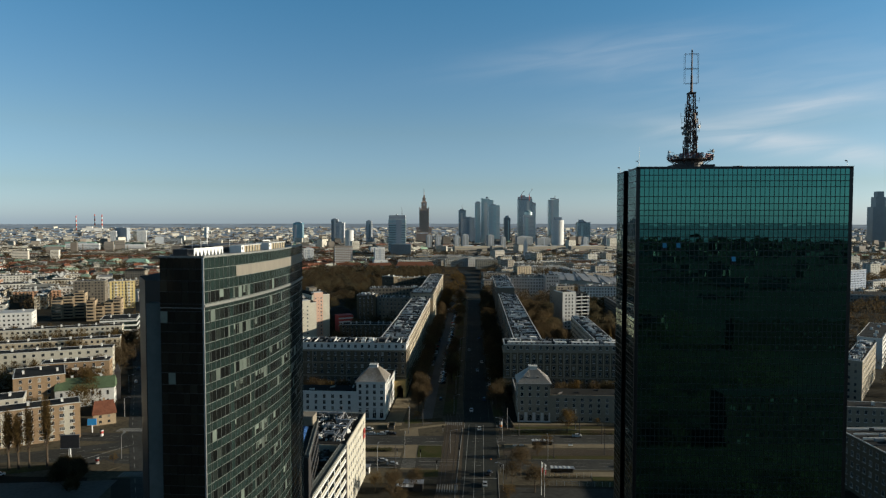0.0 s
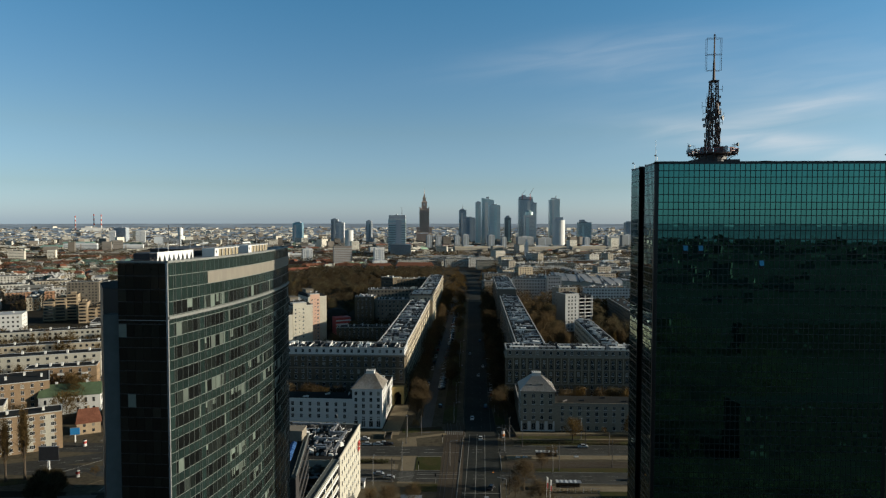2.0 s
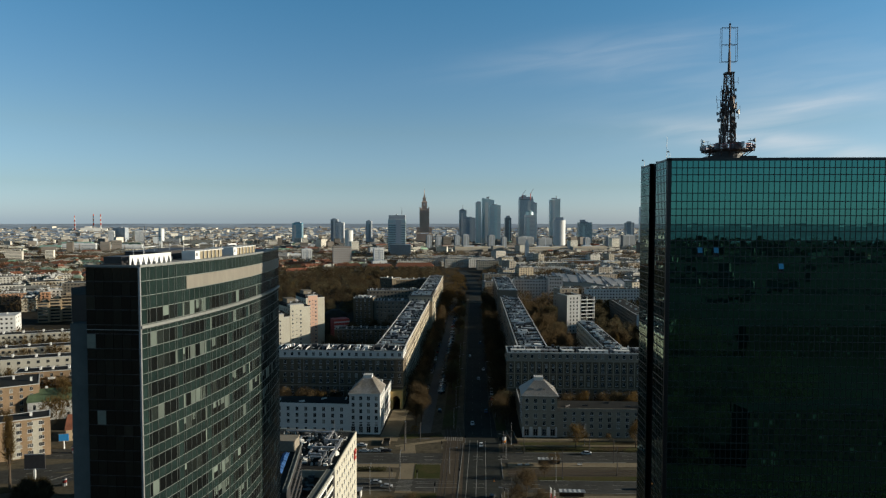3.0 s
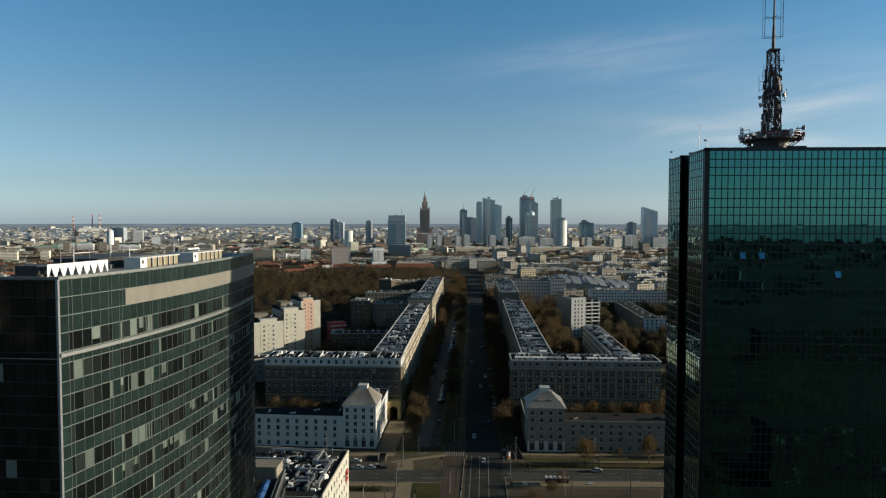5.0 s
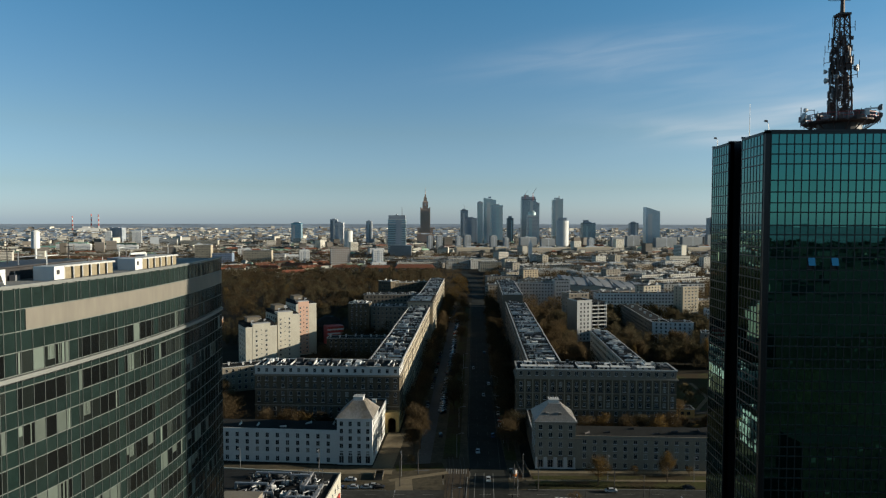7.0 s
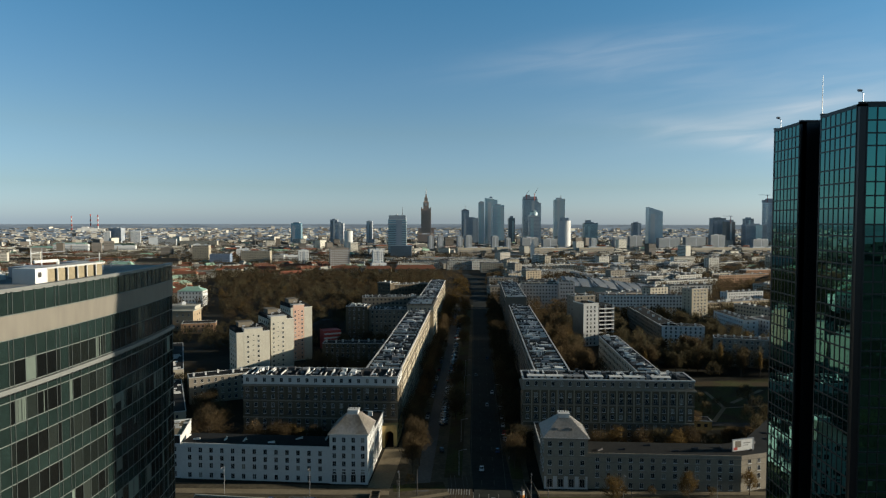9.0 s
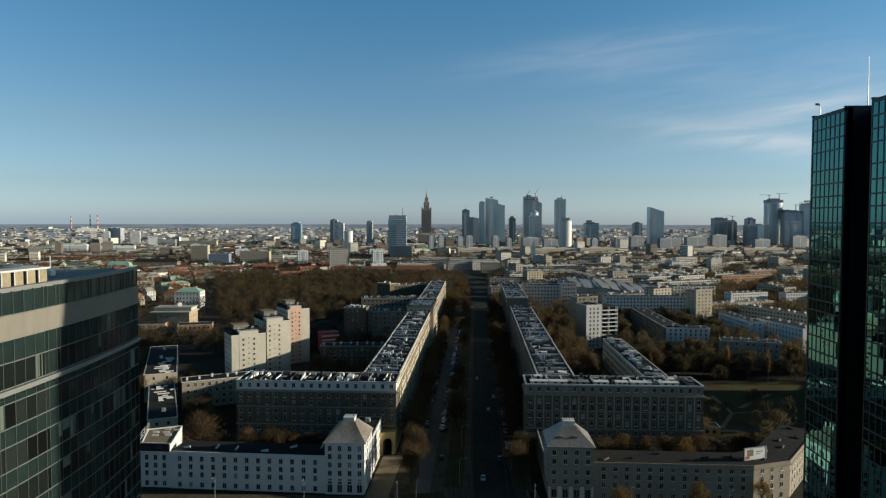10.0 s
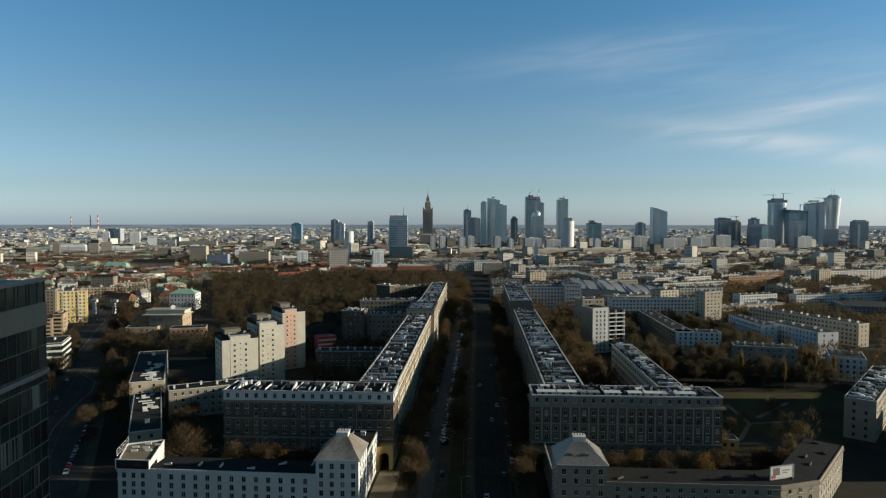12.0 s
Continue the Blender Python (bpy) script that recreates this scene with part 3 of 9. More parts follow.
avenue_marks()
for a, b, c in ((258.3, 259.7, 261.1), (259.8, 261.2, 262.6), (261.6, 263.0, 264.4), (263.1, 264.5, 265.9)):
    k = Mesher()
    for (x0, y0), (x1, y1) in (((13, a - 0.6), (60, b - 0.6)), ((60, b - 0.6), (420, c - 0.6))):
        k.prism([(x0, y0 - 0.05), (x1, y1 - 0.05), (x1, y1 + 0.05), (x0, y0 + 0.05)], 0.0, 0.09)
    solid("tram_rail", k, M["steel"], "thin steel tram rail in the bed", "rail", "tram rails", "structure")
for x in (-11.6, -10.1, -7.3, -5.8):
    k = Mesher()
    for (x0, y0), (x1, y1) in (((x - 0.8, 188), (x, 232)), ((x, 232), (x + 0.4, 300)), ((x + 0.4, 300), (x - 0.6, 312))):
        k.prism([(x0 - 0.05, y0), (x0 + 0.05, y0), (x1 + 0.05, y1), (x1 - 0.05, y1)], 0.0, 0.09)
    solid("tram_rail", k, M["steel"], "thin steel tram rail beside the avenue", "rail", "tram rails", "structure")


def kerb(p, q):
    d = Vector((q[0] - p[0], q[1] - p[1])).normalized() * 0.12
    solid("kerb", Mesher().prism([(p[0] + d.y, p[1] - d.x), (q[0] + d.y, q[1] - d.x), (q[0] - d.y, q[1] + d.x), (p[0] - d.y, p[1] + d.x)], 0, 0.16), M["concrete"], "pale concrete kerb along the carriageway", kind="structure")


for p, q in (((-60, 277.0), (-33, 278.4)), ((17, 281.4), (60, 283.8)), ((60, 283.8), (200, 284.8)), ((17, 270.2), (60, 272.6)), ((-60, 265.8), (-29, 267.5)), ((-60, 251.6), (-29, 252.1)), ((24, 252.9), (60, 253.7)),
             ((60, 253.7), (200, 254.2)), ((24, 242.4), (60, 243.0)), ((-60, 240.9), (-29, 241.5)), ((-22.2, 267.0), (-12.7, 267.3)), ((-22.2, 252.3), (-12.7, 252.6)), ((-6.2, 205), (-4.4, 292)), ((10.9, 254), (11.0, 270)), ((9.2, 205), (9.8, 240))):
    kerb(p, q)


def hedge(x0, x1, y0, y1, h, seed):
    """A clipped hedge: many short twigs and leaf scraps filling a box."""
    rng = random.Random(seed)
    k = Mesher()
    for _ in range(int((x1 - x0) * (y1 - y0) * 22)):
        c = Vector((rng.uniform(x0, x1), rng.uniform(y0, y1), rng.uniform(0.05, h)))
        d = Vector((rng.gauss(0, 1), rng.gauss(0, 1), rng.gauss(0.6, 0.8))).normalized() * rng.uniform(0.25, 0.5)
        s = d.orthogonal().normalized() * 0.12
        k.add([c - s, c + s, c + d], [(0, 1, 2)])
    return solid("hedge", k, M["hedge"], "low clipped dark hedge strip beside the path", "hedge")


hedge(-60, -33.4, 258.6, 261.8, 0.9, 31)
hedge(17.5, 75, 284.6, 285.6, 0.8, 32)
hedge(25, 44, 234.2, 234.9, 1.1, 33)

# ---------------- mirror-glass tower with mast ----------------
TX0, TX1, TY0, TY1, TZ = 36.9, 83.6, 141.5, 161.0, 107.0


def glass_rows():
    """Heights of the glazing bars, from the roof down."""
    steps = [0.3, 1.4, 1.3, 1.3, 2.15, 1.55, 1.43, 1.25]
    z, out = TZ, [TZ - 0.0]
    for s in steps:
        z -= s
        out.append(z)
    i = 0
    while z > 6:
        z -= (1.72, 1.26)[i % 2]
        out.append(z)
        i += 1
    return out


def mirror_tower():
    th = thing("glass_tower", "tall black-green mirror-glass office tower with a roof mast", "tower", pose(-0.7, -0.4, 0))
    rows = glass_rows()
    # body: two slabs joined by a recessed dark spine
    k = Mesher()
    a, b, c, d = TX0 + 0.25, TX1 - 0.25, TX0 + 3.2, TX1 - 3.2
    k.prism([(a, TY0 + 0.25), (b, TY0 + 0.25), (b, 149.3), (d, 149.3), (d, 153.9), (b, 153.9), (b, TY1 - 0.25), (a, TY1 - 0.25), (a, 153.9), (c, 153.9), (c, 149.3), (a, 149.3)], 0, TZ - 0.3)
    part("body", k, M["black"], th, "black tower core behind the glazing")
    for y0, y1 in ((TY0, 149.3), (153.9, TY1)):
        part("roof", Mesher().box(TX0, TX1, y0, y1, TZ - 0.3, TZ), M["dark_metal"], th, "flat dark roof slab")
        for c in (y0 - 0.05, y1 - 0.3):
            part("coping", Mesher().box(TX0 - 0.05, TX1 + 0.05, c, c + 0.35, TZ, TZ + 0.18), M["dark_metal"], th, "low black coping")
    part("roof", Mesher().box(TX0 + 3.2, TX1 - 3.2, 149.3, 153.9, TZ - 0.3, TZ - 0.05), M["dark_metal"], th, "flat dark roof link")
    for x in (TX0, TX1):
        for y in (TY0, 149.3, 153.9, TY1):
            s = 0.55 if y in (TY0, TY1) else 0.2
            sx = 1 if x == TX0 else -1
            part("corner_column", Mesher().box(x, x + sx * 0.75, y, y + (s if y in (TY0, 153.9) else -s), 0, TZ), M["black"], th, "black corner column")
    bars, field = Mesher(), Mesher()
    rng = random.Random(4)
    faces = [((TX0 + 0.75, TY0), (TX1 - 0.75, TY0), 45), ((TX0, 149.1), (TX0, TY0 + 0.55), 7), ((TX0, TY1 - 0.3), (TX0, 154.1), 7),
             ((TX1, TY0 + 0.55), (TX1, 149.1), 7), ((TX1, 154.1), (TX1, TY1 - 0.3), 7), ((TX1 - 0.75, TY1), (TX0 + 0.75, TY1), 45)]
    singles = 0
    openers = {(5, 12), (8, 12), (20, 14)}
    for fi, (p0, p1, n) in enumerate(faces):
        L = math.hypot(p1[0] - p0[0], p1[1] - p0[1])
        f = wall_frame(p0, p1)
        bars.turn = f
        w = L / n
        for z in rows[1:]:
            bars.box(0, L, -0.05, 0.25, z - 0.08, z + 0.08)
        bars.box(0, L, -0.06, 0.25, TZ - 0.24, TZ)
        for i in range(n + 1):
            bars.box(i * w - 0.065, i * w + 0.065, -0.045, 0.2, 0, TZ - 0.3)
        for i in range(n):
            for j in range(1, len(rows) - 1):
                z1, z0 = rows[j] - 0.06, rows[j + 1] + 0.06
                if fi == 0 and (i, j) in openers:          # top-hung sashes standing open
                    z0 += (z1 - z0) * 0.36
                    q = Mesher(f).add([(i * w + 0.06, -0.34, z0), (i * w + w - 0.06, -0.34, z0), (i * w + w - 0.06, -0.06, z1), (i * w + 0.06, -0.06, z1),
                                       (i * w + 0.06, -0.30, z0), (i * w + w - 0.06, -0.30, z0), (i * w + w - 0.06, -0.02, z1), (i * w + 0.06, -0.02, z1)],
                                      [(0, 1, 2, 3), (7, 6, 5, 4), (0, 4, 5, 1), (1, 5, 6, 2), (2, 6, 7, 3), (3, 7, 4, 0)])
                    part("open_sash", q, M["sash"], th, "top-hung glass sash standing open")
                    continue
                jit = [rng.uniform(-0.0016, 0.0016) for _ in range(4)]
                own = (fi in (1, 2) and j < 17) or (fi == 0 and i < 16 and j < 7)
                q = Mesher(f) if own and singles < 300 else field
                q.turn = f
                q.add([(i * w + 0.05, jit[0], z0), (i * w + w - 0.05, jit[1], z0), (i * w + w - 0.05, jit[2], z1), (i * w + 0.05, jit[0] + jit[2] - jit[1], z1)], [(0, 1, 2, 3)])
                if q is not field:
                    singles += 1
                    q.add([(i * w + 0.05, 0.03, z0), (i * w + w - 0.05, 0.03, z0), (i * w + w - 0.05, 0.03, z1), (i * w + 0.05, 0.03, z1)], [(3, 2, 1, 0)])
                    part("pane", q, M["teal_pane"], th)
    part("glazing", field, M["teal_mirror"], th, "teal mirror glazing", kind="stuff")
    part("mullion", bars, M["bar"], th, "black glazing bars", kind="stuff")
    # small roof fittings
    for x, y in ((TX0 + 0.6, TY0 + 0.6), (TX0 + 0.5, TY1 - 0.8), (TX1 - 1.0, TY0 + 0.6)):
        q = Mesher().beam((x, y, TZ + 0.1), (x, y, TZ + 1.15), 0.045).beam((x, y, TZ + 1.15), (x - 0.45, y - 0.1, TZ + 1.5), 0.04)
        q.turn = pose(x - 0.3, y - 0.1, TZ + 1.4, 35, 0, 0)
        q.box(-0.3, 0.1, -0.14, 0.14, -0.08, 0.1)
        q.turn = Matrix()
        part("floodlight", q, M["galv"], th, "small grey floodlight on a post")
    part("aerial", Mesher().beam((41.5, 158, TZ), (41.5, 158, TZ + 6.4), 0.07, 0.03), M["white_metal"], th, "thin white whip aerial")
    part("vent", Mesher().ring(62.0, 150, TZ - 0.1, TZ + 0.9, 1.6, 1.3, 12).box(60.2, 63.8, 149.2, 150.8, TZ - 0.1, TZ + 0.5), M["dark_metal"], th, "low dark roof vent")
    return th


M["bar"] = mat("black_glazing_bar", (0.012, 0.02, 0.02), 0.4, var=0.1)
# brighter tint stands in for the sky that the tilted sashes mirror
M["sash"] = mirror_glass("sky_bright_sash_glass", (0.14, 0.30, 0.35), 0.03, 0.0)
mirror_tower()


def roof_mast():
    th = thing("antenna_mast", "red-brown lattice antenna mast on a round roof platform", "mast", pose(51.15, 151.4, TZ - 0.05))
    base = Mesher().ring(0, 0, 0, 2.3, 2.9, 2.9, 20).box(-4.6, 4.9, -2.4, 2.6, 0, 1.35)
    part("base_drum", base, M["dark_metal"], th, "grey drum and plant boxes under the platform")
    part("platform", Mesher().ring(0, 0, 2.5, 2.66, 4.9, 4.9, 28).ring(0, 0, 2.3, 2.5, 2.9, 3.2, 20), M["mast_paint"], th, "thin round service platform")
    for i in range(14):
        a = 2 * math.pi * i / 14
        c, d = math.cos(a), math.sin(a)
        part("bracket", Mesher().beam((2.85 * c, 2.85 * d, 1.2), (4.8 * c, 4.8 * d, 2.5), 0.07, n=4), M["mast_paint"], th)
    rail = Mesher()
    for h in (3.05, 3.55):
        for i in range(24):
            a, b = 2 * math.pi * i / 24, 2 * math.pi * (i + 1) / 24
            rail.beam((4.9 * math.cos(a), 4.9 * math.sin(a), h), (4.9 * math.cos(b), 4.9 * math.sin(b), h), 0.055, n=4)
    for i in range(24):
        a = 2 * math.pi * i / 24
        rail.beam((4.9 * math.cos(a), 4.9 * math.sin(a), 2.6), (4.9 * math.cos(a), 4.9 * math.sin(a), 3.6), 0.045, n=4)
    part("railing", rail, M["red_metal"], th, "rusty red railing")
    lat = Mesher()
    lv = [(0.0, 1.25), (3, 1.15), (6, 1.05), (9, 0.95), (12, 0.86), (15, 0.76), (18.1, 0.66)]
    for (z0, r0), (z1, r1) in zip(lv[:-1], lv[1:]):
        c0 = [(r0 * a, r0 * b, z0) for a, b in ((-1, -1), (1, -1), (1, 1), (-1, 1))]
        c1 = [(r1 * a, r1 * b, z1) for a, b in ((-1, -1), (1, -1), (1, 1), (-1, 1))]
        zm, rm = (z0 + z1) / 2, (r0 + r1) / 2
        cm = [(rm * a, rm * b, zm) for a, b in ((-1, -1), (1, -1), (1, 1), (-1, 1))]
        for i in range(4):
            j = (i + 1) % 4
            lat.beam(c0[i], c1[i], 0.13, n=4)
            lat.beam(c0[i], cm[j], 0.06, n=4).beam(c0[j], cm[i], 0.06, n=4).beam(cm[i], c1[j], 0.06, n=4).beam(cm[j], c1[i], 0.06, n=4)
            lat.beam(c1[i], c1[j], 0.07, n=4).beam(cm[i], cm[j], 0.07, n=4)
    lat.box(-0.85, 0.85, -0.85, 0.85, 18.0, 18.3)
    part("lattice", lat, M["mast_paint"], th, "brown-red steel lattice")
    pole = Mesher().beam((0, 0, 18), (0, 0, 22.4), 0.32, 0.24, 8).beam((0, 0, 22.4), (0, 0, 27.6), 0.18, 0.14, 8).beam((0, 0, 27.6), (0, 0, 28.5), 0.05, 0.03).box(-0.14, 0.14, -0.14, 0.14, 27.7, 28.1)
    part("pole", pole, M["mast_paint"], th, "tapered top pole")
    loop = Mesher()
    for x in (-1.55, 1.55):
        loop.beam((x, 0, 20.5), (x, 0, 27.4), 0.05, n=4).beam((x, 0.9, 20.5), (x, 0.9, 27.4), 0.03, n=4)
    for z in (20.5, 23.9, 27.3):
        loop.beam((-1.55, 0, z), (1.55, 0, z), 0.06, n=4).beam((-1.55, 0.9, z), (1.55, 0.9, z), 0.04, n=4).beam((0, -0.9, z), (0, 0.9, z), 0.05, n=4)
    part("dipole_frame", loop, M["mast_paint"], th, "rectangular dipole frame round the pole")
    rng = random.Random(8)
    for i in range(58):                                              # panel aerials round the lattice
        a, z = rng.uniform(0, 6.28), rng.choice((3.4, 4.2, 5.2, 6.2, 7.2, 8.2, 9.2, 10.2, 11.0, 12.0, 13.0))
        r, h = 0.95 + rng.uniform(0, 0.85) * (1.15 - z * 0.05), rng.uniform(0.6, 1.5)
        q = Mesher(pose(0, 0, 0, 0, 0, math.degrees(a))).box(r, r + 0.16, -0.12, 0.12, z, z + h).beam((0.6, 0, z + 0.4), (r, 0, z + 0.4), 0.04, n=4).beam((0.6, 0, z + h - 0.2), (r, 0, z + h - 0.2), 0.04, n=4)
        part("panel_aerial", q, M["mast_paint"] if i % 5 > 1 else M["aerial_grey"], th)
    k = Mesher()
    for i in range(105):                                             # brackets, feeders and small fittings close to the lattice
        a, z = rng.uniform(0, 6.28), 2.9 + 11.6 * rng.random() ** 1.1
        r = rng.uniform(0.8, 2.0 - z * 0.045)
        c, d = math.cos(a) * r, math.sin(a) * r
        if i % 3:
            k.box(c - 0.13, c + 0.13, d - 0.13, d + 0.13, z, z + rng.uniform(0.4, 1.3))
        else:
            k.beam((c * 0.4, d * 0.4, z), (c * 1.15, d * 1.15, z + rng.uniform(-0.2, 0.2)), 0.05, n=4)
    for i in range(10):
        a = 0.63 * i
        k.beam((0.8 * math.cos(a), 0.8 * math.sin(a), 0), (0.55 * math.cos(a), 0.55 * math.sin(a), 15), 0.05, n=4)
    part("feeder_bundle", k, M["mast_paint"], th, "small brackets, feeders and boxes on the lattice", kind="stuff")
    for i in range(16):                                              # dishes on the lattice and along the rim
        a, z = rng.uniform(0, 6.28), rng.choice((3.3, 3.6, 4.4, 7.0, 9.0, 10.2, 12.0))
        r = 1.7 if z > 5 else 4.7
        rad = rng.uniform(0.28, 0.5)
        q = Mesher(pose(0, 0, z, 0, 0, math.degrees(a)) @ pose(r, 0, 0, 0, 90, 0)).ring(0, 0, 0, 0.35, rad * 0.55, rad, 12).ring(0, 0, 0.35, 0.5, rad, rad, 12).beam((0, 0, -0.9), (0, 0, 0), 0.06, n=4)
        part("dish", q, M["white_metal"] if i % 3 == 0 else M["aerial_grey"], th, "round dish aerial")
    for i in range(38):                                              # aerials and radio boxes on the platform rim
        a = 2 * math.pi * i / 38 + rng.uniform(-0.08, 0.08)
        h = rng.choice((0.7, 0.9, 1.1, 1.3, 1.6, 2.6))
        c, d = 5.0 * math.cos(a), 5.0 * math.sin(a)
        q = Mesher().beam((c, d, 2.3), (c, d, 2.6 + h), 0.045, n=4)
        if i % 2 == 0:
            e = rng.uniform(0.14, 0.3)
            z = rng.uniform(2.2, 3.1)
            q.box(c - e, c + e, d - 0.2, d + 0.2, z, z + rng.uniform(0.4, 1.0))
        part("rim_aerial", q, M["white_metal"] if i % 5 == 0 else M["aerial_grey"] if i % 3 == 0 else M["mast_paint"], th)
    for i in range(18):                                              # cabinets standing on the deck
        a, r = rng.uniform(0, 6.28), rng.uniform(2.0, 4.3)
        c, d, e = r * math.cos(a), r * math.sin(a), rng.uniform(0.2, 0.45)
        part("radio_box", Mesher().box(c - e, c + e, d - 0.3, d + 0.3, 2.62, 2.62 + rng.uniform(0.6, 1.7)), M["aerial_grey"] if i % 3 else M["mast_paint"], th)
    for i in range(9):
        z = 8 + i * 1.2
        a = rng.uniform(0, 6.28)
        r = rng.uniform(1.6, 2.6)
        part("spur", Mesher().beam((0, 0, z), (r * math.cos(a), r * math.sin(a), z), 0.05, n=4).beam((r * math.cos(a), r * math.sin(a), z - 0.5), (r * math.cos(a), r * math.sin(a), z + 0.9), 0.04, n=4), M["mast_paint"], th)
    return th


M["mast_paint"] = mat("mast_paint", (0.115, 0.075, 0.066), 0.6, 0.2, var=0.3, fine=3)
M["aerial_grey"] = mat("aerial_grey", (0.22, 0.22, 0.23), 0.5, var=0.15, rand=0.3)
roof_mast()

# ---------------- curved office tower ----------------
CA, CB, CY0, CY1, CZ = 0.245, 0.00385, 98.8, 153.6, 89.3


def arc(s):
    return (-43.4 + CA * s - CB * s * s, CY0 + s)


M["ng_spandrel"] = mat("grey_teal_spandrel", (0.055, 0.096, 0.089), 0.11, 0.76, var=0.2, big=0.3, fine=1.2, island=0.12, rand=0.1)
M["ng_window"] = palette_mat("office_windows", [(0, (0.005, 0.006, 0.006)), (0.55, (0.010, 0.013, 0.012)), (0.80, (0.017, 0.022, 0.020)), (0.94, (0.032, 0.040, 0.036))], 0.15)
M["ng_window_o"] = palette_mat("office_window_pane", [(0, (0.005, 0.006, 0.006)), (0.55, (0.010, 0.013, 0.012)), (0.80, (0.017, 0.022, 0.020)), (0.94, (0.032, 0.040, 0.036))], 0.15, src="object")
M["ng_front"] = palette_mat("dark_office_glass", [(0, (0.012, 0.012, 0.010)), (0.45, (0.017, 0.017, 0.013)), (0.75, (0.022, 0.021, 0.016)), (0.96, (0.04, 0.036, 0.026))], 0.08)
M["grey_pier"] = mat("grey_green_concrete", (0.125, 0.135, 0.130), 0.85, var=0.14, big=0.2, fine=1.0)
M["chiller_coil"] = mat("beige_coil_panel", (0.27, 0.22, 0.14), 0.75, var=0.25, big=0.8, fine=3.0)
M["ng_edge"] = mat("grey_metal_edge", (0.20, 0.205, 0.195), 0.5, 0.2, var=0.12)
M["ng_roof"] = mat("pale_roof_membrane", (0.30, 0.30, 0.29), 0.8, var=0.25, big=0.25, fine=1.5)
M["ng_blind"] = mat("office_blind", (0.092, 0.118, 0.099), 0.6, var=0.1, big=0.3, fine=1.5, island=0.35)
M["ng_bar"] = mat("pale_glazing_bar", (0.135, 0.150, 0.138), 0.5, var=0.1)
M["ng_post"] = mat("grey_glazing_post", (0.045, 0.055, 0.052), 0.5, var=0.1)
M["ng_band"] = mat("beige_panel", (0.185, 0.165, 0.135), 0.7, var=0.14, big=0.6, fine=1.5, stretch=(1, 1, 0.25))
# pale colour stands in for lit rooms behind the narrow front
M["lit_room_pane"] = mat("lit_room_glass", (0.2, 0.21, 0.17), 0.7)
for k in ("ng_window", "ng_window_o", "ng_front"):
    M[k].node_tree.nodes["Principled BSDF"].inputs["Specular IOR Level"].default_value = 0.6


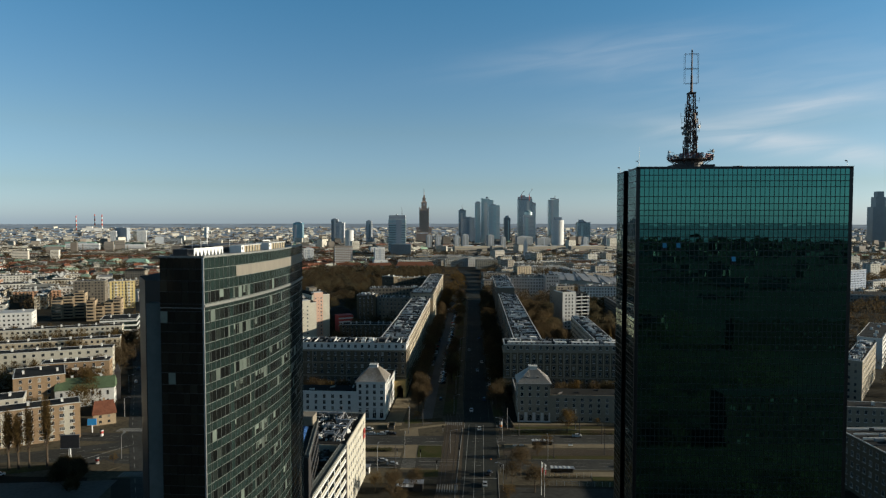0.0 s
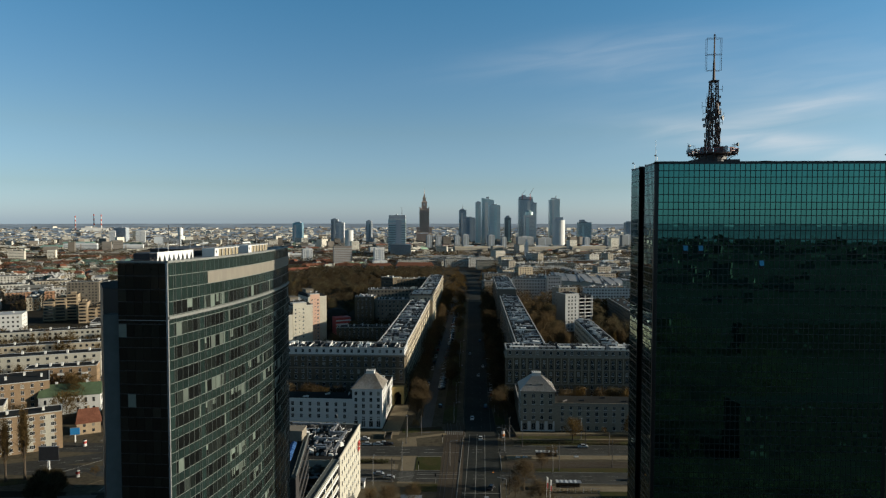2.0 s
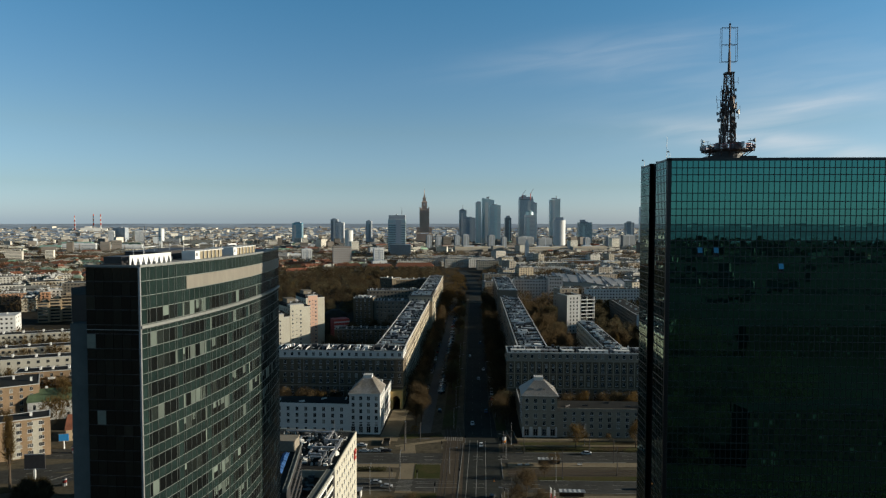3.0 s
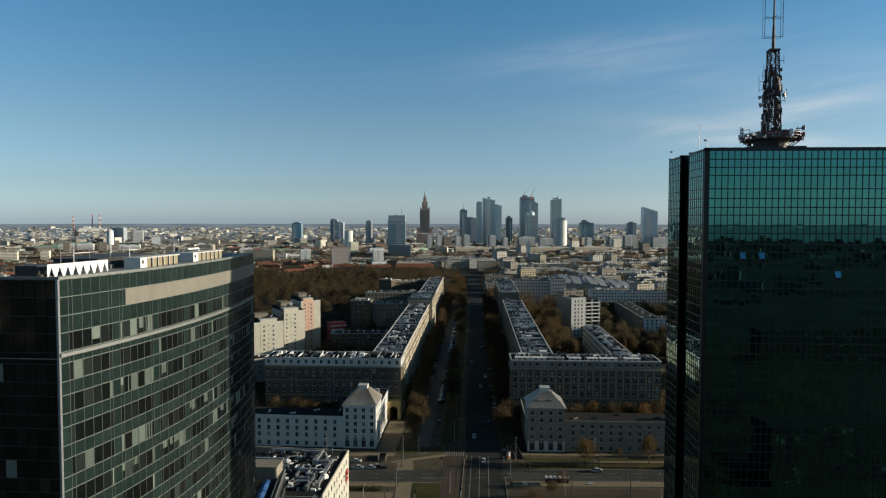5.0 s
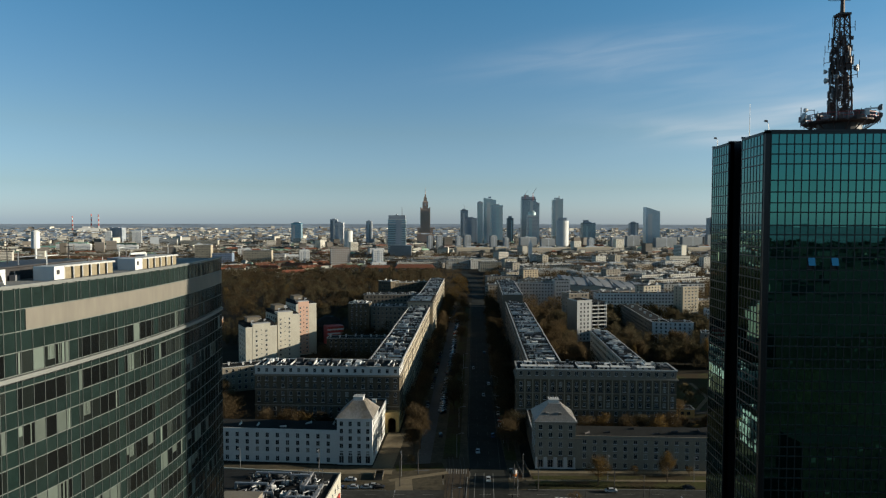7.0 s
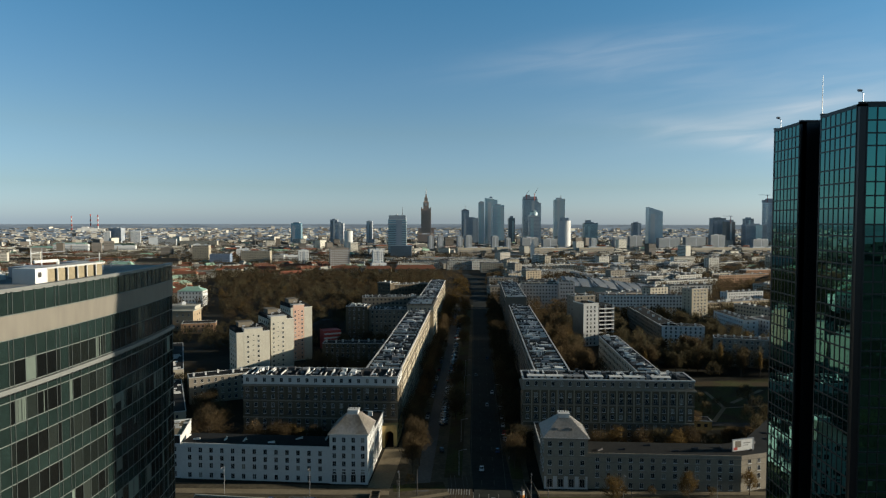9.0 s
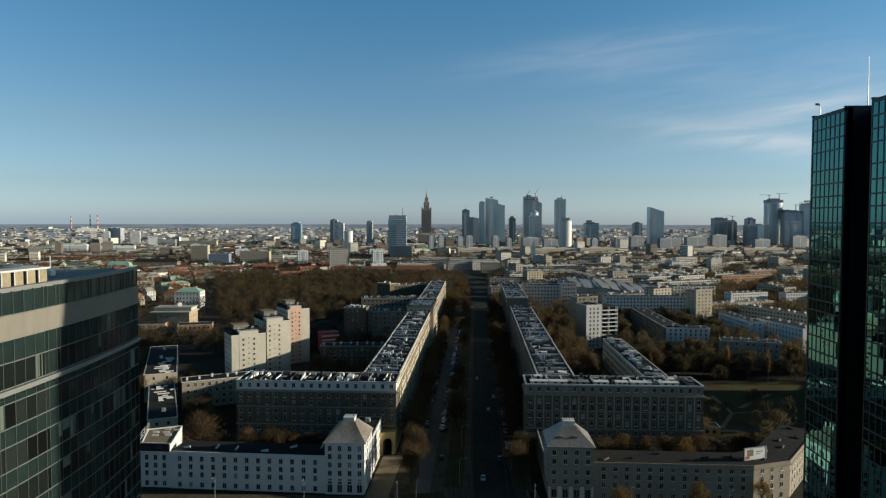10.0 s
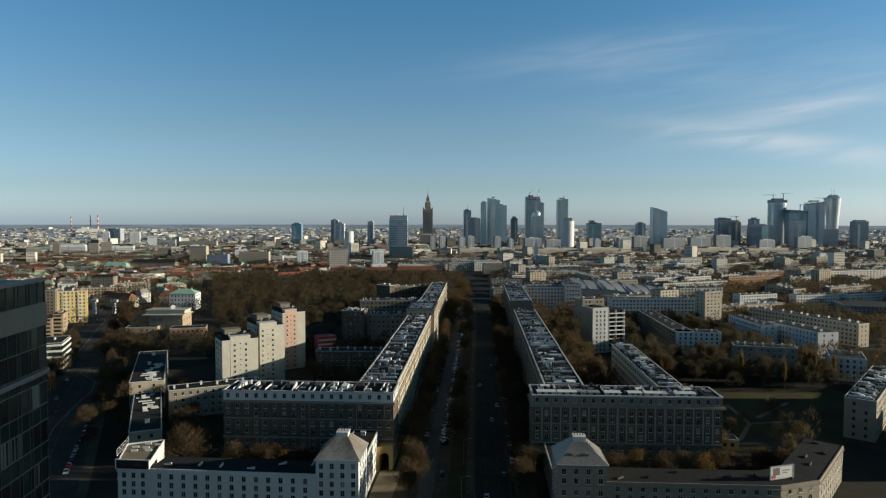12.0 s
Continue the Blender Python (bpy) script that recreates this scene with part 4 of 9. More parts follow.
def curved_tower():
    th = thing("curved_tower", "dark grey-green glass office tower with a curved side", "tower", pose(-0.5, -0.3, 0))
    L = CY1 - CY0
    cuts, s = [0.0], 0.0
    while s < L - 0.6:
        for w in (1.2, 0.5, 1.25, 1.25, 1.25, 1.25, 0.5):
            s += w
            cuts.append(min(s, L))
    cuts = [c for i, c in enumerate(cuts) if i == 0 or c > cuts[i - 1] + 0.01]
    pts = [arc(c) for c in cuts]
    poly = [arc(L * i / 24) for i in range(25)]
    inner = [(x - 0.12, y) for x, y in poly]
    body = Mesher().prism([(-50.8, 99.3), (inner[0][0], 99.2)] + inner[1:] + [(-50.0, 154.2), (-50.8, 150)], 0, CZ - 0.4)
    part("body", body, M["black"], th, "dark building core")
    roof = Mesher().prism([(-50.8, 99.3), (inner[0][0], 99.2)] + inner[1:] + [(-50.0, 154.2), (-50.8, 150)], CZ - 0.4, CZ - 0.1)
    part("roof", roof, M["ng_roof"], th, "flat pale grey roof")
    def bent(s0, out, back, z0, z1):
        q = [arc(s0 + (L - s0) * i / 24) for i in range(25)]
        return Mesher().prism([(x + out, y) for x, y in q] + [(x - back, y) for x, y in q[::-1]], z0, z1)
    part("coping", bent(0, 0.12, 0.55, CZ - 0.12, CZ + 0.16), M["ng_edge"], th, "pale metal roof edge")
    part("coping", Mesher().box(-50.9, -43.95, 98.75, 99.3, CZ - 0.12, CZ + 0.14), M["ng_edge"], th, "pale metal roof edge")
    part("sign_band", bent(9.4, 0.09, 0.1, CZ - 3.9, CZ - 2.03), M["ng_band"], th, "blank beige band below the roof")
    part("ledge", bent(0, 0.24, 0.1, CZ - 8.25, CZ - 7.85), M["ng_edge"], th, "pale projecting ledge")
    # rows from the top: plain glass, sign band, glass, offices, pale ledge, then offices and spandrels in turn
    rows = [(CZ - 2.0, CZ - 0.15, "s"), (CZ - 3.95, CZ - 2.0, "b"), (CZ - 5.75, CZ - 3.95, "s"), (CZ - 7.75, CZ - 5.75, "w")]
    z = CZ - 8.4
    rows.append((z, CZ - 7.75, "l"))
    first = True
    while z > 5:
        rows.append((z - (0.55 if first else 1.45), z, "s"))
        z -= 0.55 if first else 1.45
        first = False
        rows.append((z - 1.95, z, "w"))
        z -= 1.95
    glass, wins, bars, posts, blinds = Mesher(), Mesher(), Mesher(), Mesher(), Mesher()
    singles = 0
    rb = random.Random(19)
    mood = {}
    for i in range(len(cuts) - 1):
        a, b = pts[i], pts[i + 1]
        w = math.hypot(b[0] - a[0], b[1] - a[1])
        f = wall_frame(a, b)
        for k in (glass, wins, bars, posts, blinds):
            k.turn = f
        posts.box(-0.035, 0.035, -0.045, 0.1, 0, CZ - 0.15)
        for j, (z0, z1, kind) in enumerate(rows):
            if kind == "l":
                continue
            bars.box(0.03, w - 0.03, -0.05, 0.1, z0 - 0.038, z0 + 0.038)
            if kind == "b" and cuts[i] > 9.2:
                continue
            narrow = i % 7 == 0
            q = [(0.03, 0, z0 + 0.05), (w - 0.03, 0, z0 + 0.05), (w - 0.03, 0, z1 - 0.05), (0.03, 0, z1 - 0.05)]
            isw = kind == "w" and not narrow
            if isw:                                                  # blinds, drawn differently in each office
                state = mood.setdefault((i // 7, j), rb.choices((0.05, 0.28, 0.75), (0.58, 0.30, 0.12))[0])
                if rb.random() < state:
                    zb = z0 + 0.06 + (z1 - z0) * rb.choice((0.0, 0.0, 0.0, 0.0, 0.3, 0.5))
                    if rb.random() < 0.62:                           # a drawn roller blind
                        blinds.add([(0.05, -0.008, zb), (w - 0.05, -0.008, zb), (w - 0.05, -0.008, z1 - 0.06), (0.05, -0.008, z1 - 0.06)], [(0, 1, 2, 3)])
                        x = w
                    else:
                        x = 0.05 + rb.choice((0, 0, 0.3, 0.6)) * w
                    while x < w - 0.15 and rb.random() < 0.9:        # upright slats, some turned or drawn aside
                        e = rb.choice((0.1, 0.2, 0.3))
                        blinds.add([(x, -0.008, zb), (min(x + e, w - 0.05), -0.008, zb), (min(x + e, w - 0.05), -0.008, z1 - 0.06), (x, -0.008, z1 - 0.06)], [(0, 1, 2, 3)])
                        x += e + rb.choice((0.04, 0.12, 0.25))
            if cuts[i] < 26 and j < 16 and singles < 300:
                o = Mesher(f).add(q + [(x, 0.04, zz) for x, _, zz in q], [(0, 1, 2, 3), (7, 6, 5, 4)])
                part("pane" if isw else "spandrel", o, M["ng_window_o"] if isw else M["ng_spandrel"], th)
                singles += 1
            else:
                (wins if isw else glass).add(q, [(0, 1, 2, 3)])
    part("glazing", wins, M["ng_window"], th, "office windows, some with pale blinds", kind="stuff")
    part("blind", blinds, M["ng_blind"], th, "pale green-grey blinds, some of upright slats", kind="stuff")
    part("spandrel_glazing", glass, M["ng_spandrel"], th, "grey-teal glass spandrels", kind="stuff")
    part("transom", bars, M["ng_bar"], th, "thin pale floor lines", kind="stuff")
    part("mullion", posts, M["ng_post"], th, "dark upright glazing bars", kind="stuff")
    # narrow dark front
    fr, fb = Mesher(wall_frame((-50.8, 99.0), (-43.45, 98.82))), Mesher(wall_frame((-50.8, 99.0), (-43.45, 98.82)))
    rng = random.Random(3)
    for z0, z1, kind in rows:
        for i in range(6):
            fr.add([(i * 1.22 + 0.03, -0.01, z0 + 0.04), (i * 1.22 + 1.2, -0.01, z0 + 0.04), (i * 1.22 + 1.2, -0.01, z1 - 0.04), (i * 1.22 + 0.03, -0.01, z1 - 0.04)], [(0, 1, 2, 3)],
                   1 if kind == "w" and rng.random() < 0.04 else 0)
        fb.box(0, 7.35, -0.05, 0.05, z0 - 0.04, z0 + 0.04, 1 if kind == "l" else 0)
    fb.box(7.2, 7.45, -0.1, 0.3, 0, CZ - 0.1, 1)
    part("front_glazing", fr, [M["ng_front"], M["lit_room_pane"]], th, "dark glass of the narrow front", kind="stuff")
    part("front_mullion", fb, [M["dark_metal"], M["galv"]], th, "black bars of the narrow front", kind="stuff")
    part("rear_wing", Mesher().prism([(-61, 112), (-55.6, 103.5), (-50.9, 102.2), (-50.9, 150), (-60, 148)], 0, 85.0, 0, 1), [M["black"], M["bitumen"]], th, "dark rear wing")
    part("pier", Mesher().box(-53.6, -50.9, 99.9, 102.0, 0, 81.5), M["grey_pier"], th, "plain grey concrete pier")
    # plant on the roof
    scr = Mesher()
    a, b = Vector((-45.7, 100.6)), Vector((-44.4, 109.9))
    f = wall_frame(a, b)
    Ls = (b - a).length
    scr.turn = Matrix.Translation((0, 0, -0.3)) @ f
    scr.box(0, Ls, -0.04, 0.04, CZ + 1.25, CZ + 1.62)
    n = 8
    for i in range(n + 1):
        c = Ls * i / n
        scr.add([(max(0, c - 0.1), -0.04, CZ + 0.1), (min(Ls, c + 0.1), -0.04, CZ + 0.1), (min(Ls, c + Ls / n / 2), -0.04, CZ + 1.3), (max(0, c - Ls / n / 2), -0.04, CZ + 1.3),
                 (max(0, c - 0.1), 0.04, CZ + 0.1), (min(Ls, c + 0.1), 0.04, CZ + 0.1), (min(Ls, c + Ls / n / 2), 0.04, CZ + 1.3), (max(0, c - Ls / n / 2), 0.04, CZ + 1.3)],
                [(0, 1, 2, 3), (7, 6, 5, 4), (0, 4, 5, 1), (1, 5, 6, 2), (3, 2, 6, 7), (0, 3, 7, 4)])
    part("louvre_screen", scr, M["white_metal"], th, "white screen with a row of pointed gaps")
    part("penthouse", Mesher().box(-52.5, -47.0, 112, 126, CZ - 0.1, CZ + 1.15).box(-52.8, -46.7, 111.7, 126.3, CZ + 1.15, CZ + 1.3), M["dark_metal"], th, "low dark plant room")
    part("fan_housing", Mesher().box(-49.6, -46.6, 100.4, 104.6, CZ - 0.1, CZ + 0.25).box(-49.3, -46.9, 100.7, 104.3, CZ + 0.25, CZ + 1.15), M["dark_metal"], th, "dark fan housing on a pale base")
    rr = random.Random(27)
    for i in range(26):                                              # rails, cable trays and small aerials between the units
        x, y = rr.uniform(-50.5, -45.6), rr.uniform(106, 150)
        h = rr.choice((0.5, 0.8, 1.2, 1.9, 2.6))
        q = Mesher().beam((x, y, CZ - 0.1), (x, y, CZ + h), 0.05, n=5)
        if i % 2:
            q.beam((x, y, CZ + h * 0.8), (x + rr.uniform(-0.4, 0.4), y + rr.uniform(1.5, 4), CZ + h * 0.8), 0.05, n=5)
        else:
            q.box(x - 0.3, x + 0.3, y - 0.35, y + 0.35, CZ - 0.1, CZ + 0.45)
        part("roof_fitting", q, M["galv"] if i % 3 else M["white_metal"], th)
    for y0, y1 in ((114.1, 124.0), (127.5, 137.5)):
        xa = -43.4 + CA * (y0 - CY0) - CB * (y0 - CY0) ** 2 - 2.0
        q = Mesher(pose(xa, y0, -0.4, 0, 0, -3))
        ln = y1 - y0
        q.box(-2.2, 0, 0, 1.5, CZ + 0.2, CZ + 1.7).box(-2.2, 0.05, 1.5, ln, CZ + 1.55, CZ + 1.72, 3).box(-2.2, 0.05, 1.5, ln, CZ + 0.15, CZ + 0.3, 3).box(-2.0, -1.0, 1.5, ln - 0.2, CZ + 0.3, CZ + 1.55, 2)
        q.box(-0.02, 0.03, 0.35, 0.75, CZ + 0.9, CZ + 1.35, 2)
        n = 6
        for i in range(n):
            c = 1.5 + (ln - 1.5) * i / n
            e = (ln - 1.5) / n
            q.box(-0.75, -0.02, c + e * 0.08, c + e * 0.72, CZ + 0.3, CZ + 1.55, 1)
            q.box(-0.1, 0.02, c - 0.06, c + 0.06, CZ + 0.1, CZ + 1.6, 3)
        q.beam((0.3, 0.2, CZ + 0.35), (0.3, ln, CZ + 0.35), 0.06, n=5, m=2)
        part("chiller", q, [M["white_metal"], M["chiller_coil"], M["dark_metal"], M["parapet"]], th, "white-framed roof cooling unit")
    for x, y, h in ((-47.5, 135, 1.0), (-46, 140, 0.7), (-48.5, 144, 0.9), (-45.2, 137.5, 0.5)):
        part("duct", Mesher().box(x - 1, x + 1, y - 1.4, y + 1.4, CZ - 0.1, CZ + h), M["galv"], th, "grey roof duct")
    part("pipe", Mesher().beam((-43.2, 133.2, CZ + 0.2), (-43.2, 133.2, CZ + 1.7), 0.14).beam((-43.2, 133.2, CZ + 1.7), (-43.8, 130.6, CZ + 1.7), 0.14), M["white_metal"], th, "white bent pipe")
    tank = Mesher().ring(-56.0, 131.0, 91.6, 93.7, 0.48, 0.48, 14).ring(-56.0, 131.0, 93.7, 93.9, 0.48, 0.2, 14).ring(-56.0, 131.0, 85.0, 91.6, 0.12, 0.12, 8)
    part("tank", tank, M["white_metal"], th, "white upright tank")
    for x, y, h in ((-48.6, 110.4, 5.2), (-50.5, 118.5, 4.0), (-48.0, 125, 3.4)):
        q = Mesher().beam((x, y, CZ), (x, y, CZ + h), 0.06, 0.04)
        q.beam((x - 0.5, y, CZ + h - 0.6), (x + 0.5, y, CZ + h - 0.6), 0.04)
        part("roof_aerial", q, M["dark_metal"], th, "thin dark roof aerial")
    return th


curved_tower()


def office_annex():
    th = thing("office_annex", "white office wing with rows of small windows and roof plant", "office building", pose(0, 0, 0))
    Z = 24.0
    near, corner, far = (-41.6, 160.0), (-40.2, 199.6), (-39.8, 233.4)
    TOP = 35.6                                                        # the taller rear wing
    inner = [(-41.6, 156.0), (-42.5, 162.5), (-46.3, 187.0)]          # its edge above the sunken roof
    body = Mesher().prism([near, corner, far, (-76, 236), (-76, 160)], 0, Z - 3.0)
    body.prism([corner, far, (-76, 236), (-76, 199.6)], Z - 3.0, Z - 0.8)
    body.prism([near, corner, (-42.5, 199.6), (-43.8, 160)], Z - 3.0, Z - 0.8)
    part("wall", body, M["weathered"], th, "cream rendered walls")
    wing = inner + [(-60, 187.0), (-60, 156)]
    part("wing_wall", Mesher().prism(wing, Z - 3.0, TOP - 0.6), M["dark_metal"], th, "dark metal wall of the taller wing")
    part("roof", Mesher().prism([(-40.6, 199.9), (-40.2, 233.0), (-75.7, 235.6), (-75.7, 199.9)], Z - 0.8, Z - 0.6), M["bitumen"], th, "dark flat roof")
    part("roof", Mesher().prism([(x - 1.0, y) for x, y in inner] + wing[3:], TOP - 0.6, TOP - 0.4), M["bitumen"], th, "dark flat roof of the taller wing")
    part("court_roof", Mesher().prism([(-43.9, 161), (-42.6, 199.5), (-59, 199.5), (-59, 187.1), (-46.1, 187.1), (-42.4, 162.5)], Z - 3.0, Z - 2.9), M["tram"], th, "brown sunken roof between the wings")
    par = Mesher()
    for a, b, w, h in ((corner, far, 0.3, 0.35), (far, (-76, 236), 0.3, 0.3)):
        par.turn = wall_frame(a, b)
        par.box(0, math.hypot(b[0] - a[0], b[1] - a[1]), -0.05, w, Z - 0.8, Z - 0.6 + h)
    part("parapet", par, M["weathered"], th, "low cream parapet")
    # coping coloured darker to stand in for the shade on it
    for a, b, w, z in ((near, corner, 2.25, Z - 0.8), (inner[1], inner[2], 0.95, TOP - 0.6), (inner[0], inner[1], 0.95, TOP - 0.6), (inner[2], (-60, 187.0), 0.6, TOP - 0.6)):
        ln = math.hypot(b[0] - a[0], b[1] - a[1])
        prof = [(-0.12, z), (w, z), (w, z + 0.5), (w - 0.2, z + 0.5), (w - 0.2, z + 0.35), (0.1, z + 0.35), (0.1, z + 0.55), (-0.12, z + 0.55)]
        cop = Mesher(wall_frame(a, b)).add([(0, y, h) for y, h in prof] + [(ln, y, h) for y, h in prof],
                                           [tuple(range(7, -1, -1)), tuple(range(8, 16))] + [(i, (i + 1) % 8, 8 + (i + 1) % 8, 8 + i) for i in range(8)])
        part("coping", cop, M["grey_pier"], th, "broad grey metal coping")
    band = Mesher(wall_frame(inner[1], inner[2]))
    for z in (Z + 0.4, Z + 3.8, Z + 7.2):
        band.box(0.5, 24.2, -0.03, 0.1, z, z + 2.0)
    part("wing_glazing", band, M["pane"], th, "dark ribbon windows of the taller wing")
    hs = [Z - 3.4 - 3.35 * i for i in range(6)]
    row_of_windows(th, WIN["small"], corner, far, hs, 3.4, 2.2)
    f = wall_frame(near, corner)
    L = math.hypot(corner[0] - near[0], corner[1] - near[1])
    part("corner_pier", Mesher(f).box(L - 2.2, L + 0.05, -0.12, 0.1, 0, Z - 0.8), M["dark_metal"], th, "dark glazed corner strip")
    strips, fins = Mesher(f), Mesher(f)
    for h in hs:
        strips.box(0.4, L - 2.3, -0.03, 0.1, h - 0.4, h + 1.45)
        fins.box(0, L - 2.2, -0.3, 0.0, h + 1.45, h + 2.2)
        for i in range(5):
            fins.box((L - 2.2) * i / 5, (L - 2.2) * i / 5 + 0.45, -0.25, 0, h - 0.9, h + 1.45)
    part("strip_glazing", strips, M["pane"], th, "long dark ribbon windows")
    part("ribbon_panel", fins, M["render_white"], th, "white projecting floor bands")
    sign = Mesher(wall_frame(corner, far))
    sign.box(28.6, 31.4, -0.4, -0.06, 15.6, 16.3).box(28.6, 29.3, -0.4, -0.06, 16.3, 18.8).box(28.6, 31.4, -0.4, -0.06, 18.1, 18.9).box(30.7, 31.4, -0.4, -0.06, 16.9, 18.1)
    part("red_sign", sign, M["red_metal"], th, "small red bent-bar sign")
    rng = random.Random(12)
    zr = Z - 0.6
    for i in range(64):                                              # low cabinets and fans on the roof
        y = rng.uniform(203, 231)
        x = rng.uniform(-66, -42.0)
        w, d, h = rng.uniform(0.25, 0.7), rng.uniform(0.3, 1.0), rng.uniform(0.2, 0.8)
        q = Mesher().box(x - w, x + w, y - d, y + d, zr - 0.02, zr + h)
        if i % 3 == 0:
            q.ring(x, y, zr + h, zr + h + 0.25, min(w, d) * 0.8, min(w, d) * 0.7, 10)
        part("roof_unit", q, M["bitumen"] if i % 4 else M["galv"], th)
    for x, y0, y1, z, w in ((-42.9, 206, 224, 0.5, 0.5), (-45.2, 203.5, 211, 0.6, 0.35), (-47.0, 221, 230, 1.3, 0.4), (-50.2, 211, 219, 0.6, 0.3), (-56.5, 216, 226, 0.5, 0.3)):
        q = Mesher().box(x - w, x + w, y0, y1, zr + z, zr + z + 0.55)
        c = y0 + 1.0
        while c < y1:                                               # flanges and feet
            q.box(x - w - 0.06, x + w + 0.06, c, c + 0.12, zr + z - 0.05, zr + z + 0.6).box(x - w, x + w, c + 0.02, c + 0.1, zr - 0.02, zr + z)
            c += 2.4
        q.frustum(x - w, x + w, y0 - 1.2, y0, zr, x - w, x + w, y0 - 0.7, y0, zr + z + 0.55)
        part("trunk_duct", q, M["aerial_grey"], th, "long square silver air duct")
    for x0, x1, y, z in ((-50.0, -43.2, 214, 1.2), (-48.8, -45.4, 206, 1.1), (-49.5, -46.2, 208.6, 0.9), (-52.0, -46.5, 226, 2.1), (-48.0, -43.0, 220.6, 1.2), (-47.5, -45, 211, 1.0), (-66.0, -57, 222, 1.2), (-63.0, -53, 230, 1.0), (-60, -54, 217, 0.9)):
        q = Mesher().box(x0, x1, y - 0.35, y + 0.35, zr + z, zr + z + 0.5).box(x0, x0 + 0.6, y - 0.35, y + 0.35, zr, zr + z).box(x1 - 0.5, x1, y - 0.3, y + 0.3, zr, zr + z)
        part("cross_duct", q, M["galv"], th, "silver cross duct on legs")
    k = Mesher()
    for i in range(150):                                            # pipes, brackets and sheets between the ducts
        x, y = rng.uniform(-64, -41.6), rng.uniform(202, 231.5)
        k.turn = pose(x, y, zr, 0, 0, rng.choice((0, 90, 20, 45, 70)))
        h = rng.uniform(0.15, 1.3)
        if i % 2:
            k.add([(-0.7, -0.3, 0), (0.7, -0.3, 0), (0.7, 0.3, 0), (-0.7, 0.3, 0), (-0.6, -0.25, h), (0.6, -0.25, h * 0.7), (0.6, 0.25, h), (-0.6, 0.25, h * 1.2)], [(0, 1, 5, 4), (1, 2, 6, 5), (2, 3, 7, 6), (3, 0, 4, 7), (4, 5, 6, 7)])
        else:
            k.box(-rng.uniform(0.8, 2.6), 0.3, -0.12, 0.12, h, h + 0.22).box(-0.1, 0.1, -0.1, 0.1, 0, h)
    part("roof_clutter", k, M["clutter"], th, "pipes, brackets and sheets on the roof", kind="stuff")
    for x, y, n, r in ((-46.6, 215.5, 6, 2.3), (-48.4, 209.5, 5, 1.7)):       # duct hubs with splayed arms
        q = Mesher().ring(x, y, zr, zr + 1.3, 0.6, 0.5, 10)
        for i in range(n):
            a = 2 * math.pi * i / n + 0.3
            q.beam((x, y, zr + 1.1), (x + r * math.cos(a), y + r * math.sin(a), zr + 0.35), 0.26, 0.22, 6)
        part("duct_hub", q, M["galv"], th, "silver duct hub with splayed arms")
    for i in range(12):                                             # round elbows
        x, y = rng.uniform(-52, -43), rng.uniform(205, 230)
        dx, dy = rng.choice(((0, 1.8), (1.6, 0), (-1.6, 0), (1.1, 1.1)))
        q = Mesher().beam((x, y, zr), (x, y, zr + 0.9), 0.2, n=8).beam((x, y, zr + 0.85), (x + dx, y + dy, zr + 0.95), 0.2, n=8).beam((x + dx, y + dy, zr + 0.95), (x + dx, y + dy, zr), 0.2, n=8)
        part("bent_duct", q, M["galv"], th)
    for x0, x1, y in ((-55, -49.5, 229.5), (-49.8, -44.5, 231.4)):
        q = Mesher()
        for i in range(5):
            x = x0 + (x1 - x0) * i / 4
            q.beam((x, y, zr), (x, y, zr + 2.0), 0.07, n=4)
        q.beam((x0, y, zr + 2.0), (x1, y, zr + 2.0), 0.08, n=4).beam((x0, y, zr + 1.1), (x1, y, zr + 1.1), 0.05, n=4)
        part("roof_rail", q, M["galv"], th, "pale pipe frame over the roof plant")
    for i in range(16):                                             # boards and planters on the sunken roof
        y = rng.uniform(178, 198)
        x = rng.uniform(-45.2 - max(0, y - 189), -43.6)
        q = Mesher(pose(x, y, Z - 2.9, 0, 0, rng.uniform(0, 90))).box(-rng.uniform(0.3, 1.2), 0.4, -0.5, rng.uniform(0.3, 1.4), 0, rng.uniform(0.3, 1.6))
        part("court_unit", q, M["dark_metal"] if i % 3 else M["grey_pier"], th)
    # hut takes its own dull tan, darkened for the shade over it
    hut = Mesher().box(-54.5, -46.6, 181.2, 186.0, TOP - 0.4, TOP + 2.2).box(-54.6, -46.5, 181.1, 186.1, TOP + 2.2, TOP + 2.4)
    for i in range(12):
        hut.box(-54.4 + i * 0.66, -54.1 + i * 0.66, 181.12, 181.22, TOP - 0.3, TOP + 2.1)
    part("stair_hut", hut, M["stone_light"], th, "cream ribbed stair hut on the taller wing")
    tarp = Mesher(wall_frame((-45.2, 166), (-47.4, 180.5)))
    n = 28
    top = [(0.5 + i * 0.5, 0.3 + 0.8 * j, TOP - 0.38 + (0.0 if j in (0, 2) else 0.35 + 0.2 * math.sin(i * 1.9) + 0.1 * math.sin(i * 0.7))) for i in range(n) for j in range(3)]
    tarp.add(top, [(i * 3 + j, i * 3 + j + 3, i * 3 + j + 4, i * 3 + j + 1) for i in range(n - 1) for j in range(2)] + [(2, 1, 0), (n * 3 - 3, n * 3 - 2, n * 3 - 1)])
    part("tarpaulin", tarp, M["blue_sheet"], th, "folded blue tarpaulin on the taller wing")
    return th


M["blue_sheet"] = mat("blue_plastic_sheet", (0.05, 0.13, 0.33), 0.45, var=0.2, fine=2.0)
office_annex()

# ---------------- stone apartment blocks that flank the avenue ----------------
BZ = 29.0


